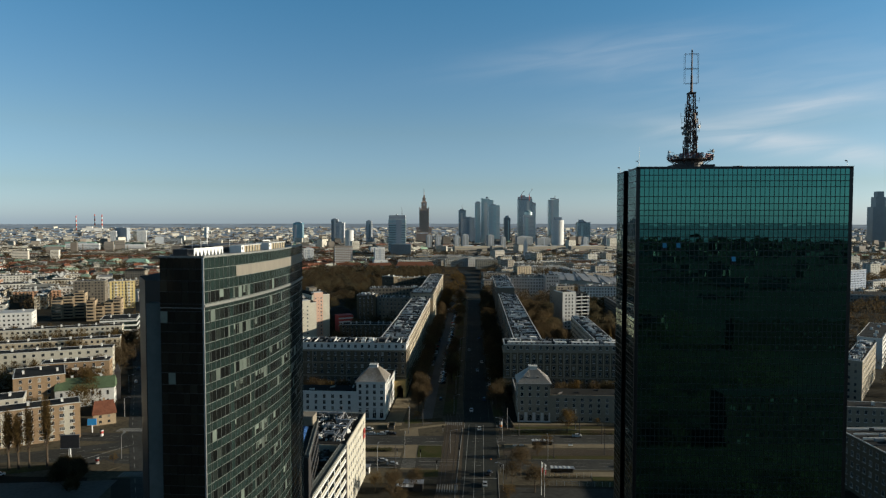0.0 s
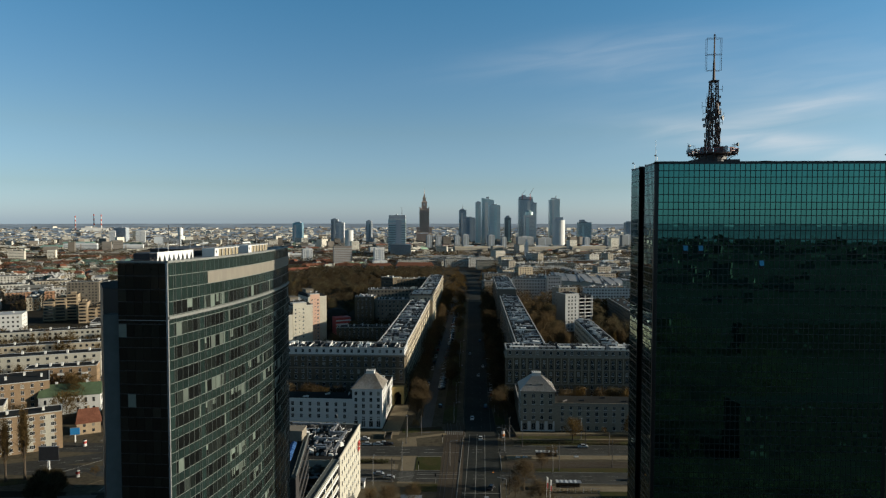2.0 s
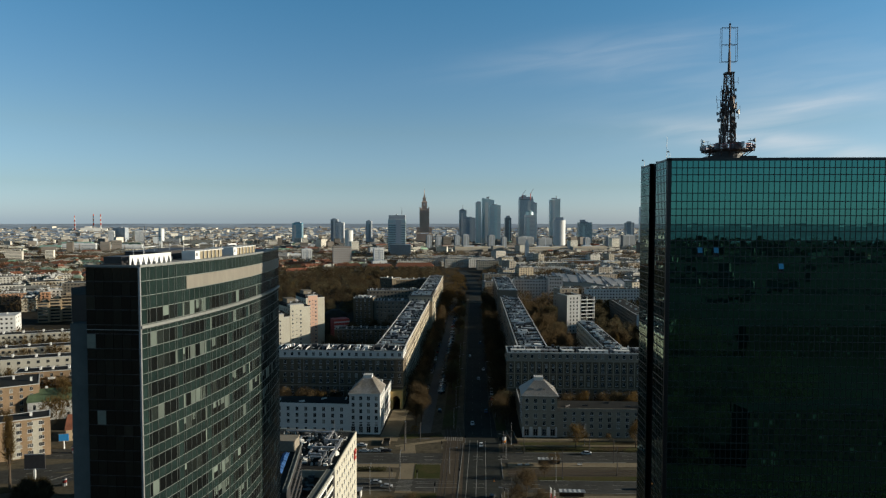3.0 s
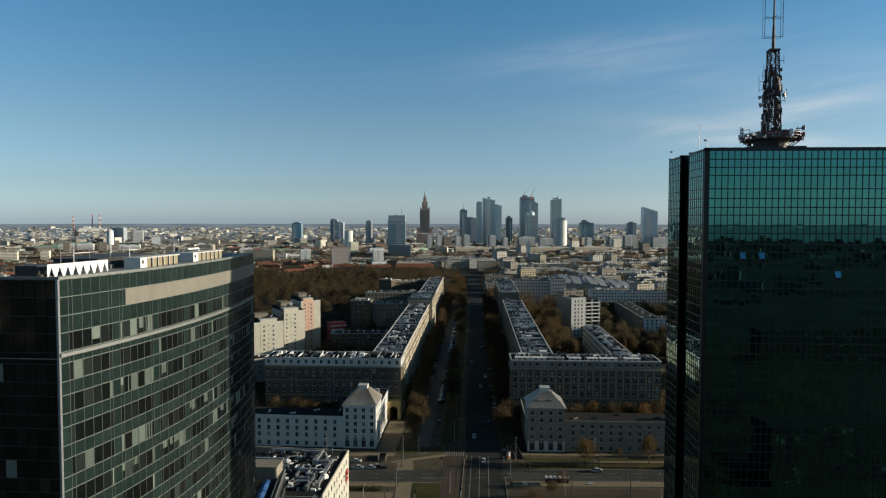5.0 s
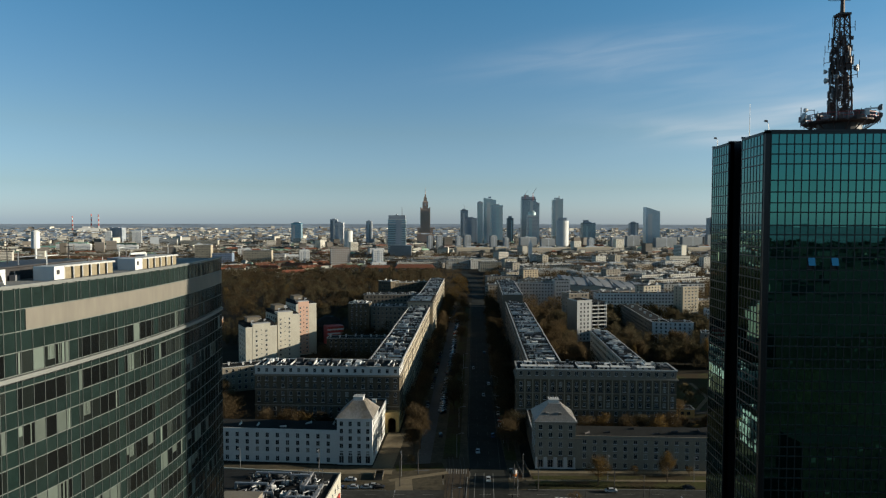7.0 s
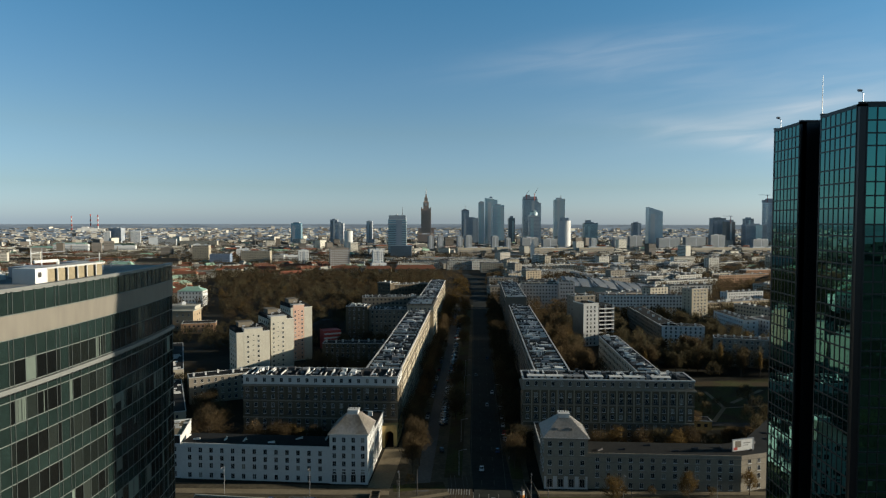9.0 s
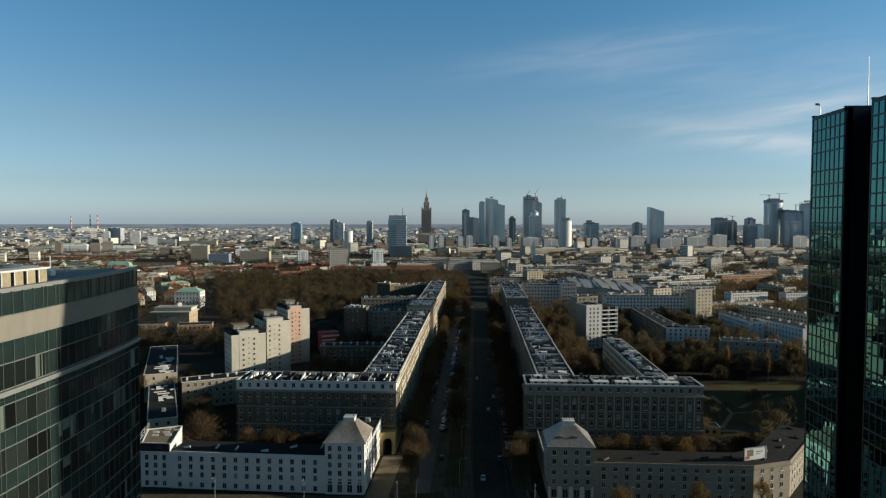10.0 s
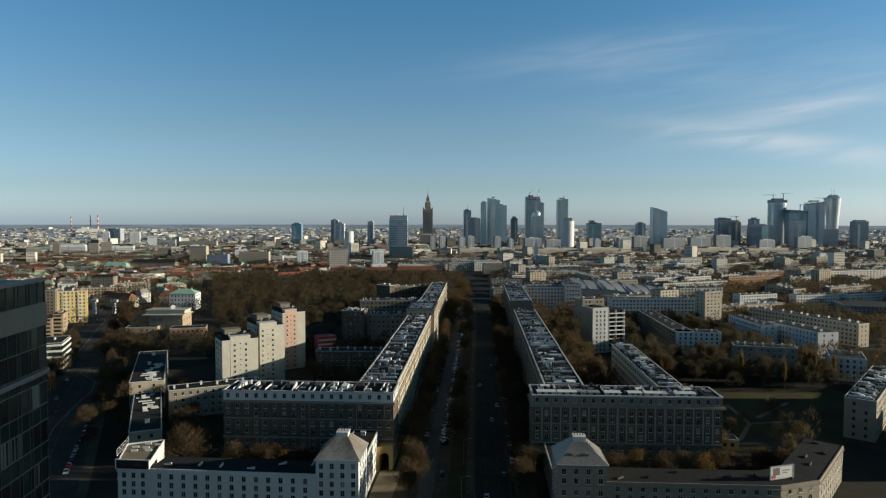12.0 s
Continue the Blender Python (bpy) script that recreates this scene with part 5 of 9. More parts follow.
def roof_clutter(k, x0, x1, y0, y1, z, rng, along_y, n):
    """Party walls, dormer boxes, hatches and sloping sheets on a flat roof."""
    L = (y1 - y0) if along_y else (x1 - x0)
    W = (x1 - x0) if along_y else (y1 - y0)

    def put(a0, a1, b0, b1, z0, z1, lift=0.0):
        if along_y:
            k.turn = Matrix.Translation((x0, y0, 0))
            k.add([(b0, a0, z0), (b1, a0, z0), (b1, a1, z0), (b0, a1, z0), (b0, a0, z1), (b1, a0, z1 + lift), (b1, a1, z1 + lift), (b0, a1, z1)],
                  [(0, 1, 5, 4), (1, 2, 6, 5), (2, 3, 7, 6), (3, 0, 4, 7), (4, 5, 6, 7)])
        else:
            k.turn = Matrix.Translation((x0, y0, 0))
            k.add([(a0, b0, z0), (a1, b0, z0), (a1, b1, z0), (a0, b1, z0), (a0, b0, z1), (a1, b0, z1), (a1, b1, z1 + lift), (a0, b1, z1 + lift)],
                  [(0, 1, 5, 4), (1, 2, 6, 5), (2, 3, 7, 6), (3, 0, 4, 7), (4, 5, 6, 7)])
    a = 2.0
    while a < L - 2:
        put(a, a + 0.35, 0.6, W - 0.6, z, z + rng.uniform(0.5, 0.9), rng.uniform(-0.2, 0.3))
        for _ in range(2):
            c = rng.uniform(0.8, W - 4)
            put(a + rng.uniform(0.6, 2.0), a + rng.uniform(2.4, 4.6), c, c + rng.uniform(1.2, 4.0), z, z + rng.uniform(0.3, 1.5), rng.uniform(-0.25, 0.5))
        a += rng.uniform(4.6, 6.8)
    for _ in range(n):
        a, c = rng.uniform(1, L - 3), rng.uniform(0.8, W - 2.2)
        put(a, a + rng.uniform(0.5, 1.3), c, c + rng.uniform(0.5, 1.3), z, z + rng.uniform(0.8, 2.0))
    k.turn = None


def facade_block(name, label, x0, x1, yf, yb, wall, arch_side, rows, cols, seed):
    """A long stone front: pilasters, cornice, pale attic storey, windows one by one."""
    th = thing(name, label, "apartment block", pose(0, 0, 0))
    part("wall", Mesher().box(x0, x1, yf, yb, 9.2, 24.4).box(*((x0, x1 - 6.2) if arch_side > 0 else (x0 + 6.2, x1)), yf, yb, 0, 9.2), M[wall], th, "stone-clad main walls")
    part("attic", Mesher().box(x0, x1, yf + 0.05, yb - 0.05, 25.1, BZ - 0.5), M["render_white" if arch_side > 0 else "stone_light"], th, "pale attic storey")
    part("cornice", Mesher().box(x0 - 0.8, x1 + 0.8, yf - 0.8, yb + 0.8, 24.4, 24.75).box(x0 - 0.45, x1 + 0.45, yf - 0.45, yb + 0.45, 24.75, 25.1), M["stone_light"], th, "projecting stone cornice")
    part("parapet", Mesher().box(x0 - 0.3, x1 + 0.3, yf - 0.3, yf + 0.35, BZ - 0.5, BZ).box(x0 - 0.3, x1 + 0.3, yb - 0.35, yb + 0.3, BZ - 0.5, BZ)
         .box(x0 - 0.3, x0 + 0.35, yf + 0.35, yb - 0.35, BZ - 0.5, BZ).box(x1 - 0.35, x1 + 0.3, yf + 0.35, yb - 0.35, BZ - 0.5, BZ), M["parapet"], th, "pale roof edge")
    part("roof", Mesher().box(x0 + 0.35, x1 - 0.35, yf + 0.35, yb - 0.35, BZ - 0.5, BZ - 0.35), M["bitumen"], th, "dark felt roof")
    band = Mesher().box(x0 - 0.12, x1 + 0.12, yf - 0.22, yf, 17.9, 18.25).box(x0 - 0.12, x1 + 0.12, yf - 0.35, yf, 10.6, 11.1)
    part("string_course", band, M["stone_light"], th, "stone string courses")
    # vaulted passage in the end bay
    xa, xb = (x1 - 6.2, x1) if arch_side > 0 else (x0, x0 + 6.2)
    cx, r, zs = (xa + xb) / 2, 1.75, 5.0
    fr = yf - (5.2 if arch_side > 0 else 0.25)
    slope = 0.42 if arch_side > 0 else 0.0
    top = [(xa, 0), (cx - r, 0), (cx - r, zs)] + [(cx - r * math.cos(t * math.pi / 10), zs + r * math.sin(t * math.pi / 10)) for t in range(1, 10)] + [(cx + r, zs), (cx + r, 0), (xb, 0), (xb, 9.2), (xa, 9.2)]
    n = len(top)
    k = Mesher().add([(x, fr + (x - xa) * slope, z) for x, z in top] + [(x, yb, z) for x, z in top],
                     [tuple(range(n)), tuple(range(2 * n - 1, n - 1, -1))] + [(i, n + i, n + (i + 1) % n, (i + 1) % n) for i in range(n)])
    part("arch_bay", k, M["ochre" if arch_side > 0 else "stone_light"], th, "arched passage bay")
    w = (x1 - x0) / cols
    hi = Mesher().box(-0.28, 0.28, -0.3, 0, 18.25, 24.4).mesh("pilaster", [M[wall if arch_side > 0 else "pilaster"]])
    lo = Mesher().box(-0.28, 0.28, -0.3, 0, 11.1, 17.9).mesh("pilaster", [M[wall if arch_side > 0 else "pilaster"]])
    hood = Mesher().box(-0.95, -0.72, -0.14, 0, -0.3, 2.1).box(0.72, 0.95, -0.14, 0, -0.3, 2.1).box(-1.05, 1.05, -0.22, 0, 2.1, 2.32).mesh("surround", [M["render_white" if arch_side > 0 else "stone_light"]])
    rail = Mesher().box(-1.05, 1.05, -0.75, 0, -0.35, -0.2, 1).box(-1.03, 1.03, -0.74, -0.69, -0.2, 0.5).box(-1.03, -0.98, -0.69, 0, -0.2, 0.5).box(0.98, 1.03, -0.69, 0, -0.2, 0.5).mesh("balcony", [M["dark_metal"], M["stone_light"]])
    for i in range(cols):
        part("surround", hood, None, th, at=Matrix.Translation((x0 + (i + 0.5) * w, yf + 0.05, rows[0])))
        if i % 5 != 3:
            part("balcony", rail, None, th, at=Matrix.Translation((x0 + (i + 0.5) * w, yf, rows[2])))
        if i % 4 == 1:
            part("balcony", rail, None, th, at=Matrix.Translation((x0 + (i + 0.5) * w, yf, rows[4])))
    for i in (4, 9, 14):
        part("rainpipe", Mesher().beam((x0 + i * w + 0.5, yf - 0.12, 0), (x0 + i * w + 0.5, yf - 0.12, 24.3), 0.09, n=6), M["galv"], th, "grey rainpipe")
    for i in range(1, cols):
        for me in (hi, lo):
            part("pilaster", me, None, th, at=Matrix.Translation((x0 + i * w, yf, 0)))
    rng = random.Random(seed)
    for z in rows:
        for i in range(cols):
            x = x0 + (i + 0.5) * w
            if z < 9.2 and xa - 0.5 < x < xb + 0.5:
                continue
            part("window", WIN["tall"], None, th, at=Matrix.Translation((x, yf - 0.004 + (0.05 if z > 25.1 else 0), z)))
    side = Mesher()
    for p0, p1 in (((x1, yf), (x1, yb)), ((x0, yb), (x0, yf))):
        joined_windows(side, p0, p1, rows, 3.6, 1.35, 1.85)
    part("side_glazing", side, M["pane_far"], th, kind="stuff")
    k = Mesher()
    roof_clutter(k, x0 + 1, x1 - 1, yf + 1.2, yb - 0.8, BZ - 0.36, rng, False, 10 if arch_side > 0 else 30)
    part("roof_clutter", k, M["clutter"], th, "grey and white hatches, party walls and vents", kind="stuff")
    if arch_side > 0:                                               # slanting party walls and dark skylights
        for i in range(cols):
            x = x0 + i * w + rng.uniform(0.3, 1.6)
            h = rng.uniform(0.9, 1.9)
            q = Mesher().add([(x, yf + 1.0, BZ - 0.36), (x + 0.4, yf + 1.0, BZ - 0.36), (x + 0.4, yf + 8.5, BZ - 0.36), (x, yf + 8.5, BZ - 0.36),
                              (x, yf + 1.0, BZ - 0.1), (x + 0.4, yf + 1.0, BZ - 0.1), (x + 0.4, yf + 8.5, BZ + h), (x, yf + 8.5, BZ + h)],
                             [(0, 1, 5, 4), (1, 2, 6, 5), (2, 3, 7, 6), (3, 0, 4, 7), (4, 5, 6, 7)])
            part("party_wall", q, M["render_white"], th) if rng.random() < 0.6 else None
            if i % 3 == 1:
                part("skylight", Mesher().box(x + 0.9, x + 3.0, yf - 0.05, yf + 1.2, BZ - 0.3, BZ + 0.45), M["dark_metal"], th, "dark roof-edge skylight")
    else:
        x = x0 + 2
        while x < x1 - 8:
            ln = rng.uniform(4.5, 9)
            q = Mesher().box(x, x + ln, yf + 1.4, yf + 4.6, BZ - 0.36, BZ + 0.7).box(x - 0.3, x + ln + 0.3, yf + 1.0, yf + 4.9, BZ + 0.7, BZ + 0.82)
            dm = part("dormer", q, M["render_white"] if rng.random() < 0.6 else M["sheet"], th)
            for xx in (x + ln * 0.3, x + ln * 0.7):
                part("dormer_window", Mesher().box(xx - 0.6, xx + 0.6, yf + 1.36, yf + 1.42, BZ - 0.1, BZ + 0.5), M["pane"], dm)
            x += ln + rng.uniform(1.0, 3.5)
    return th


facade_block("stone_block", "long brown stone apartment block with a white attic storey", -102.3, -35.9, 345.0, 360.5, "stone_brown", 1,
             (26.0, 21.9, 18.9, 15.3, 12.3, 8.3, 5.6, 2.4), 18, 21)
facade_block("stone_block", "long grey stone apartment block with pale pilasters", 17.1, 87.6, 345.0, 360.5, "taupe", -1,
             (26.0, 21.3, 18.9, 15.2, 12.2, 8.2, 5.2, 2.0), 20, 22)


def street_bar(label, x0, x1, segs, wall, lit_side, seed):
    """A very long bar along the avenue, in joined lengths of slightly different height."""
    th = thing("avenue_block", label, "apartment block", pose(0, 0, 0))
    rng = random.Random(seed)
    for y0, y1, dz in segs:
        Z = BZ + dz
        part("wall", Mesher().box(x0, x1, y0, y1, 0, Z - 0.4), M[wall], th, "rendered walls with window rows")
        part("cornice", Mesher().box(x0 - 0.5, x1 + 0.5, y0 + 0.01, y1 - 0.01, Z - 4.6, Z - 4.2), M["stone_light"], th)
        part("parapet", Mesher().box(x0 - 0.25, x0 + 0.35, y0, y1, Z - 0.4, Z + 0.15).box(x1 - 0.35, x1 + 0.25, y0, y1, Z - 0.4, Z + 0.15), M["parapet"], th, "pale roof edge")
        part("roof", Mesher().box(x0 + 0.35, x1 - 0.35, y0, y1, Z - 0.4, Z - 0.25), M["bitumen"], th)
        k = Mesher()
        roof_clutter(k, x0 + 0.6, x1 - 0.6, y0, y1, Z - 0.26, rng, True, int((y1 - y0) * 0.5))
        part("roof_clutter", k, M["clutter"], th, "sheet-metal dormers, hatches and vents", kind="stuff")
        w = Mesher()
        for p0, p1 in (((x1, y0), (x1, y1)), ((x0, y1), (x0, y0))):
            joined_windows(w, p0, p1, [Z - 3.2 - 3.1 * i - (0.9 if i else 0) for i in range(8)], 3.5, 1.35, 1.8)
        part("window_glazing", w, M["pane_far"], th, kind="stuff")
        y = y0 + 6
        while y < y1 - 3:                                           # rainpipes and pilasters on the street side
            x = x1 if lit_side > 0 else x0
            part("pilaster", Mesher().box(x - 0.3, x + 0.3, y - 0.35, y + 0.35, 0, Z - 4.6), M["stone_light"], th)
            y += 21
    return th


street_bar("long cream apartment block lining the avenue with a cluttered roof", -51.8, -36.2, ((360.8, 452, 0), (452.2, 548, 0.4), (592.2, 690, 0.2), (690.2, 792, 0.6)), "render_cream", 1, 31)
street_bar("long grey apartment block lining the avenue with a cluttered roof", 23.2, 38.6, ((360.8, 440, 0), (440.2, 512, 0.3), (512.2, 584, 0.2)), "render_grey", -1, 32)
street_bar("grey apartment block further along the avenue", 23.2, 41.0, ((640, 692, 0.1), (692.2, 776, 0.2)), "render_grey", -1, 33)


def gate_bay():
    th = thing("tower_bay", "projecting cream stone tower bay on the avenue", "apartment block", pose(0, 0, 0))
    part("wall", Mesher().box(-53, -33.6, 548.3, 592, 0, 32.6), M["render_cream"], th)
    part("cornice", Mesher().box(-53.6, -33.0, 547.7, 592.6, 32.6, 33.4).box(-53.3, -33.3, 548.0, 592.3, 28.4, 28.9), M["stone_light"], th, "deep stone cornice")
    part("roof", Mesher().box(-52.6, -34.2, 549, 591.4, 33.4, 33.8), M["bitumen"], th)
    k = Mesher()
    roof_clutter(k, -52, -35, 550, 590, 33.8, random.Random(5), True, 16)
    part("roof_clutter", k, M["clutter"], th, kind="stuff")
    row_of_windows(th, WIN["tall"], (-53, 548.3), (-33.6, 548.3), [29.2, 25.4, 22.0, 18.6, 15.2], 3.4)
    w = Mesher()
    joined_windows(w, (-33.6, 548.3), (-33.6, 592), [29.2, 25.4, 22.0, 18.6, 15.2, 11.8, 8.4], 3.4, 1.4, 1.9)
    part("window_glazing", w, M["pane_far"], th, kind="stuff")
    return th


gate_bay()


def slab(name, label, p0, p1, depth, h, floors, wall="render_cream", roof="bitumen", pitch=3.4, win="tall", ends=True, stacks=5, balcony=0, group="", single=True, pan=None, seed=0, category="apartment block", clutter=0, edge="parapet", skylights=None):
    """A plain apartment slab: its seen front runs from p0 to p1, the body lies behind it."""
    L = math.hypot(p1[0] - p0[0], p1[1] - p0[1])
    th = thing(name, label, category, wall_frame(p0, p1), group)
    rng = random.Random(seed + int(L * 10))
    part("wall", Mesher().box(0, L, 0, depth, 0, h - 0.3), M[wall], th)
    part("parapet", Mesher().box(-0.12, L + 0.12, -0.12, 0.3, h - 0.3, h).box(-0.12, L + 0.12, depth - 0.3, depth + 0.12, h - 0.3, h)
         .box(-0.12, 0.3, 0.3, depth - 0.3, h - 0.3, h).box(L - 0.3, L + 0.12, 0.3, depth - 0.3, h - 0.3, h), M[edge], th)
    part("roof", Mesher().box(0.3, L - 0.3, 0.3, depth - 0.3, h - 0.3, h - 0.15), M[roof], th)
    fh = (h - 1.2) / floors
    hs = [0.9 + fh * i + (fh - 1.85) * 0.35 for i in range(floors)]
    wm = WIN[win]
    if pan:                                                         # coloured bands between the windows
        n = max(2, int(L / 7))
        for i in range(n):
            part("facing_panel", Mesher().box(L * (i + 0.15) / n, L * (i + 0.62) / n, -0.05, 0.02, 0.3, h - 0.9), M[pan], th, "coloured facing panel")
    if single:
        off = -0.055 if pan else 0
        n = max(1, round((L - 2.4) / pitch))
        for z in hs:
            for i in range(n):
                part("window", wm, None, th, at=Matrix.Translation((L / 2 + (i - (n - 1) / 2) * (L - 2.4) / n, off - 0.004, z)))
    else:
        k = Mesher()
        joined_windows(k, (0, 0), (L, 0), hs, pitch, 1.5, 1.5, 1.2)
        part("window_glazing", k, M["pane_far"], th, kind="stuff")
    if ends:
        k = Mesher()
        joined_windows(k, (L, 0), (L, depth), hs, max(3.6, depth / 3), 1.1, 1.4, 1.5)
        joined_windows(k, (0, depth), (0, 0), hs, max(3.6, depth / 3), 1.1, 1.4, 1.5)
        joined_windows(k, (L, depth), (0, depth), hs, pitch, 1.4, 1.5, 1.5)
        part("end_window", k, M["pane_far"], th, kind="stuff")
    for i in range(balcony):
        x = L * (i + 0.5) / balcony
        for z in hs[1:]:
            part("balcony", Mesher().box(x - 1.5, x + 1.5, -1.2, 0, z - 1.0, z - 0.85).box(x - 1.5, x + 1.5, -1.2, -1.12, z - 0.85, z).box(x - 1.5, x - 1.42, -1.12, 0, z - 0.85, z).box(x + 1.42, x + 1.5, -1.12, 0, z - 0.85, z), M["render_white"], th)
    if clutter:
        k = Mesher()
        roof_clutter(k, 0.6, L - 0.6, 0.6, depth - 0.6, h - 0.16, rng, False, clutter)
        part("roof_clutter", k, M["clutter"], th, "pale hatches and low party walls", kind="stuff")
    if skylights:                                                   # long low roof lights with sunlit upstands
        a = L * skylights[0] + 1
        while a < L * skylights[1] - 1:
            b = rng.uniform(0.6, depth * 0.45)
            e = b + rng.uniform(1.5, depth * 0.5)
            part("skylight", Mesher().box(a, a + 0.9, b, e, h - 0.15, h + 0.3, 0, 1), [M["render_white"], M["parapet"]], th, "white roof-light upstand")
            a += rng.uniform(1.9, 4.2)
    sm = Mesher().box(-0.45, 0.45, -0.9, 0.9, 0, 1.5).box(-0.55, 0.55, -1.0, 1.0, 1.5, 1.62).mesh("chimney", [M["render_white"]])
    for i in range(stacks):
        part("chimney", sm, None, th, at=Matrix.Translation((L * (i + 0.5) / stacks + rng.uniform(-1, 1), depth * rng.uniform(0.3, 0.7), h - 0.16)))
    return th


def pavilion(label, x0, x1, wall, low):
    """A corner pavilion: six storeys, hipped sheet roof that ends in a flat chimney box."""
    th = thing("corner_pavilion", label, "building", pose(0, 0, 0), "corner pavilions")
    y0, y1, Z = 302.0, 318.0, 18.3
    part("wall", Mesher().box(x0, x1, y0, y1, 0, Z - 0.4), M[wall], th, "plain rendered walls")
    part("cornice", Mesher().box(x0 - 0.5, x1 + 0.5, y0 - 0.5, y1 + 0.5, Z - 0.4, Z), M["stone_light" if low else "render_white"], th)
    part("string_course", Mesher().box(x0 - 0.15, x1 + 0.15, y0 - 0.15, y1 + 0.15, 11.6, 11.85).box(x0 - 0.15, x1 + 0.15, y0 - 0.15, y1 + 0.15, 4.6, 4.9), M["stone_light" if low else "render_white"], th)
    cx, cy = (x0 + x1) / 2 + (0.4 if not low else 0), (y0 + y1) / 2
    part("roof", Mesher().frustum(x0 - 0.5, x1 + 0.5, y0 - 0.5, y1 + 0.5, Z, cx - 2.3, cx + 2.3, cy - 2.3, cy + 2.3, Z + 5.4), M["sheet" if low else "rusty_sheet"], th, "hipped sheet-metal roof")
    seam = Mesher()
    n = 18
    for i in range(1, n):
        f = i / n
        seam.beam((x0 - 0.5 + (x1 - x0 + 1) * f, y0 - 0.5, Z + 0.01), (cx - 2.3 + 4.6 * f, cy - 2.3, Z + 5.41), 0.022, n=4)
        seam.beam((x1 + 0.5, y0 - 0.5 + (y1 - y0 + 1) * f, Z + 0.01), (cx + 2.3, cy - 2.3 + 4.6 * f, Z + 5.41), 0.022, n=4)
    for z, f in ((Z + 2.03, 0.375), (Z + 3.79, 0.70)):
        a, b = x0 - 0.5 + (cx - 2.3 - x0 + 0.5) * f, x1 + 0.5 + (cx + 2.3 - x1 - 0.5) * f
        yy = y0 - 0.5 + (cy - 2.3 - y0 + 0.5) * f
        seam.beam((a, yy, z), (b, yy, z), 0.03, n=4)
    part("seam", seam, M["sheet" if low else "rusty_sheet"], th, kind="stuff")
    part("gutter", Mesher().box(x0 - 0.62, x1 + 0.62, y0 - 0.64, y0 - 0.5, Z - 0.02, Z + 0.1).box(x1 + 0.5, x1 + 0.64, y0 - 0.5, y1 + 0.5, Z - 0.02, Z + 0.1), M["parapet"], th, "pale metal gutter")
    for i, f in enumerate((0.3, 0.62)):
        yy = y0 - 0.5 + (cy - 2.3 - y0 + 0.5) * 0.45
        xx = x0 + (x1 - x0) * f
        if low:
            part("roof_hatch", Mesher().box(xx - 0.55, xx + 0.55, yy - 0.4, yy + 0.6, Z + 2.1, Z + 2.9), M["sheet"], th)
    cb = part("chimney_box", Mesher().box(cx - 1.9, cx + 1.9, cy - 1.9, cy + 1.9, Z + 4.8, Z + 6.7).box(cx - 2.05, cx + 2.05, cy - 2.05, cy + 2.05, Z + 6.7, Z + 6.9), M["render_white"], th, "white square chimney box")
    for i in range(4):
        part("flue", Mesher().beam((cx - 1.4 + i * 0.9, cy, Z + 6.8), (cx - 1.4 + i * 0.9, cy, Z + 7.6), 0.12), M["dark_metal"], cb)
    hs = [0.6, 5.3, 8.5, 12.2, 15.2] if low else [0.7, 3.6, 6.5, 9.4, 12.3, 15.2]
    w = x1 - x0
    for j, z in enumerate(hs):
        for i in range(4):
            part("window", WIN["door"] if j == 0 else WIN["tall"], None, th, at=Matrix.Translation((x0 + w * (i + 0.5) / 4, y0 - 0.006, z)))
    for p0, p1 in (((x1, y0), (x1, y1)), ((x0, y1), (x0, y0))):
        row_of_windows(th, WIN["tall"], p0, p1, hs[1:], 3.4)
    if low:
        part("plinth", Mesher().box(x0 - 0.1, x1 + 0.1, y0 - 0.1, y0 + 0.3, 0, 0.55), M["render_white"], th)
        for i in range(5):
            xx = x0 + w * i / 4
            part("pier", Mesher().box(max(x0, xx - 0.7), min(x1, xx + 0.7), y0 - 0.12, y0, 0.55, 4.6), M["render_white"], th, "white ground-floor pier")
    return th


pavilion("white corner pavilion with a hipped metal roof", -55.4, -41.6, "render_white", False)
pavilion("grey corner pavilion with a white arcaded ground floor", 21.5, 36.7, "warm_stone", True)


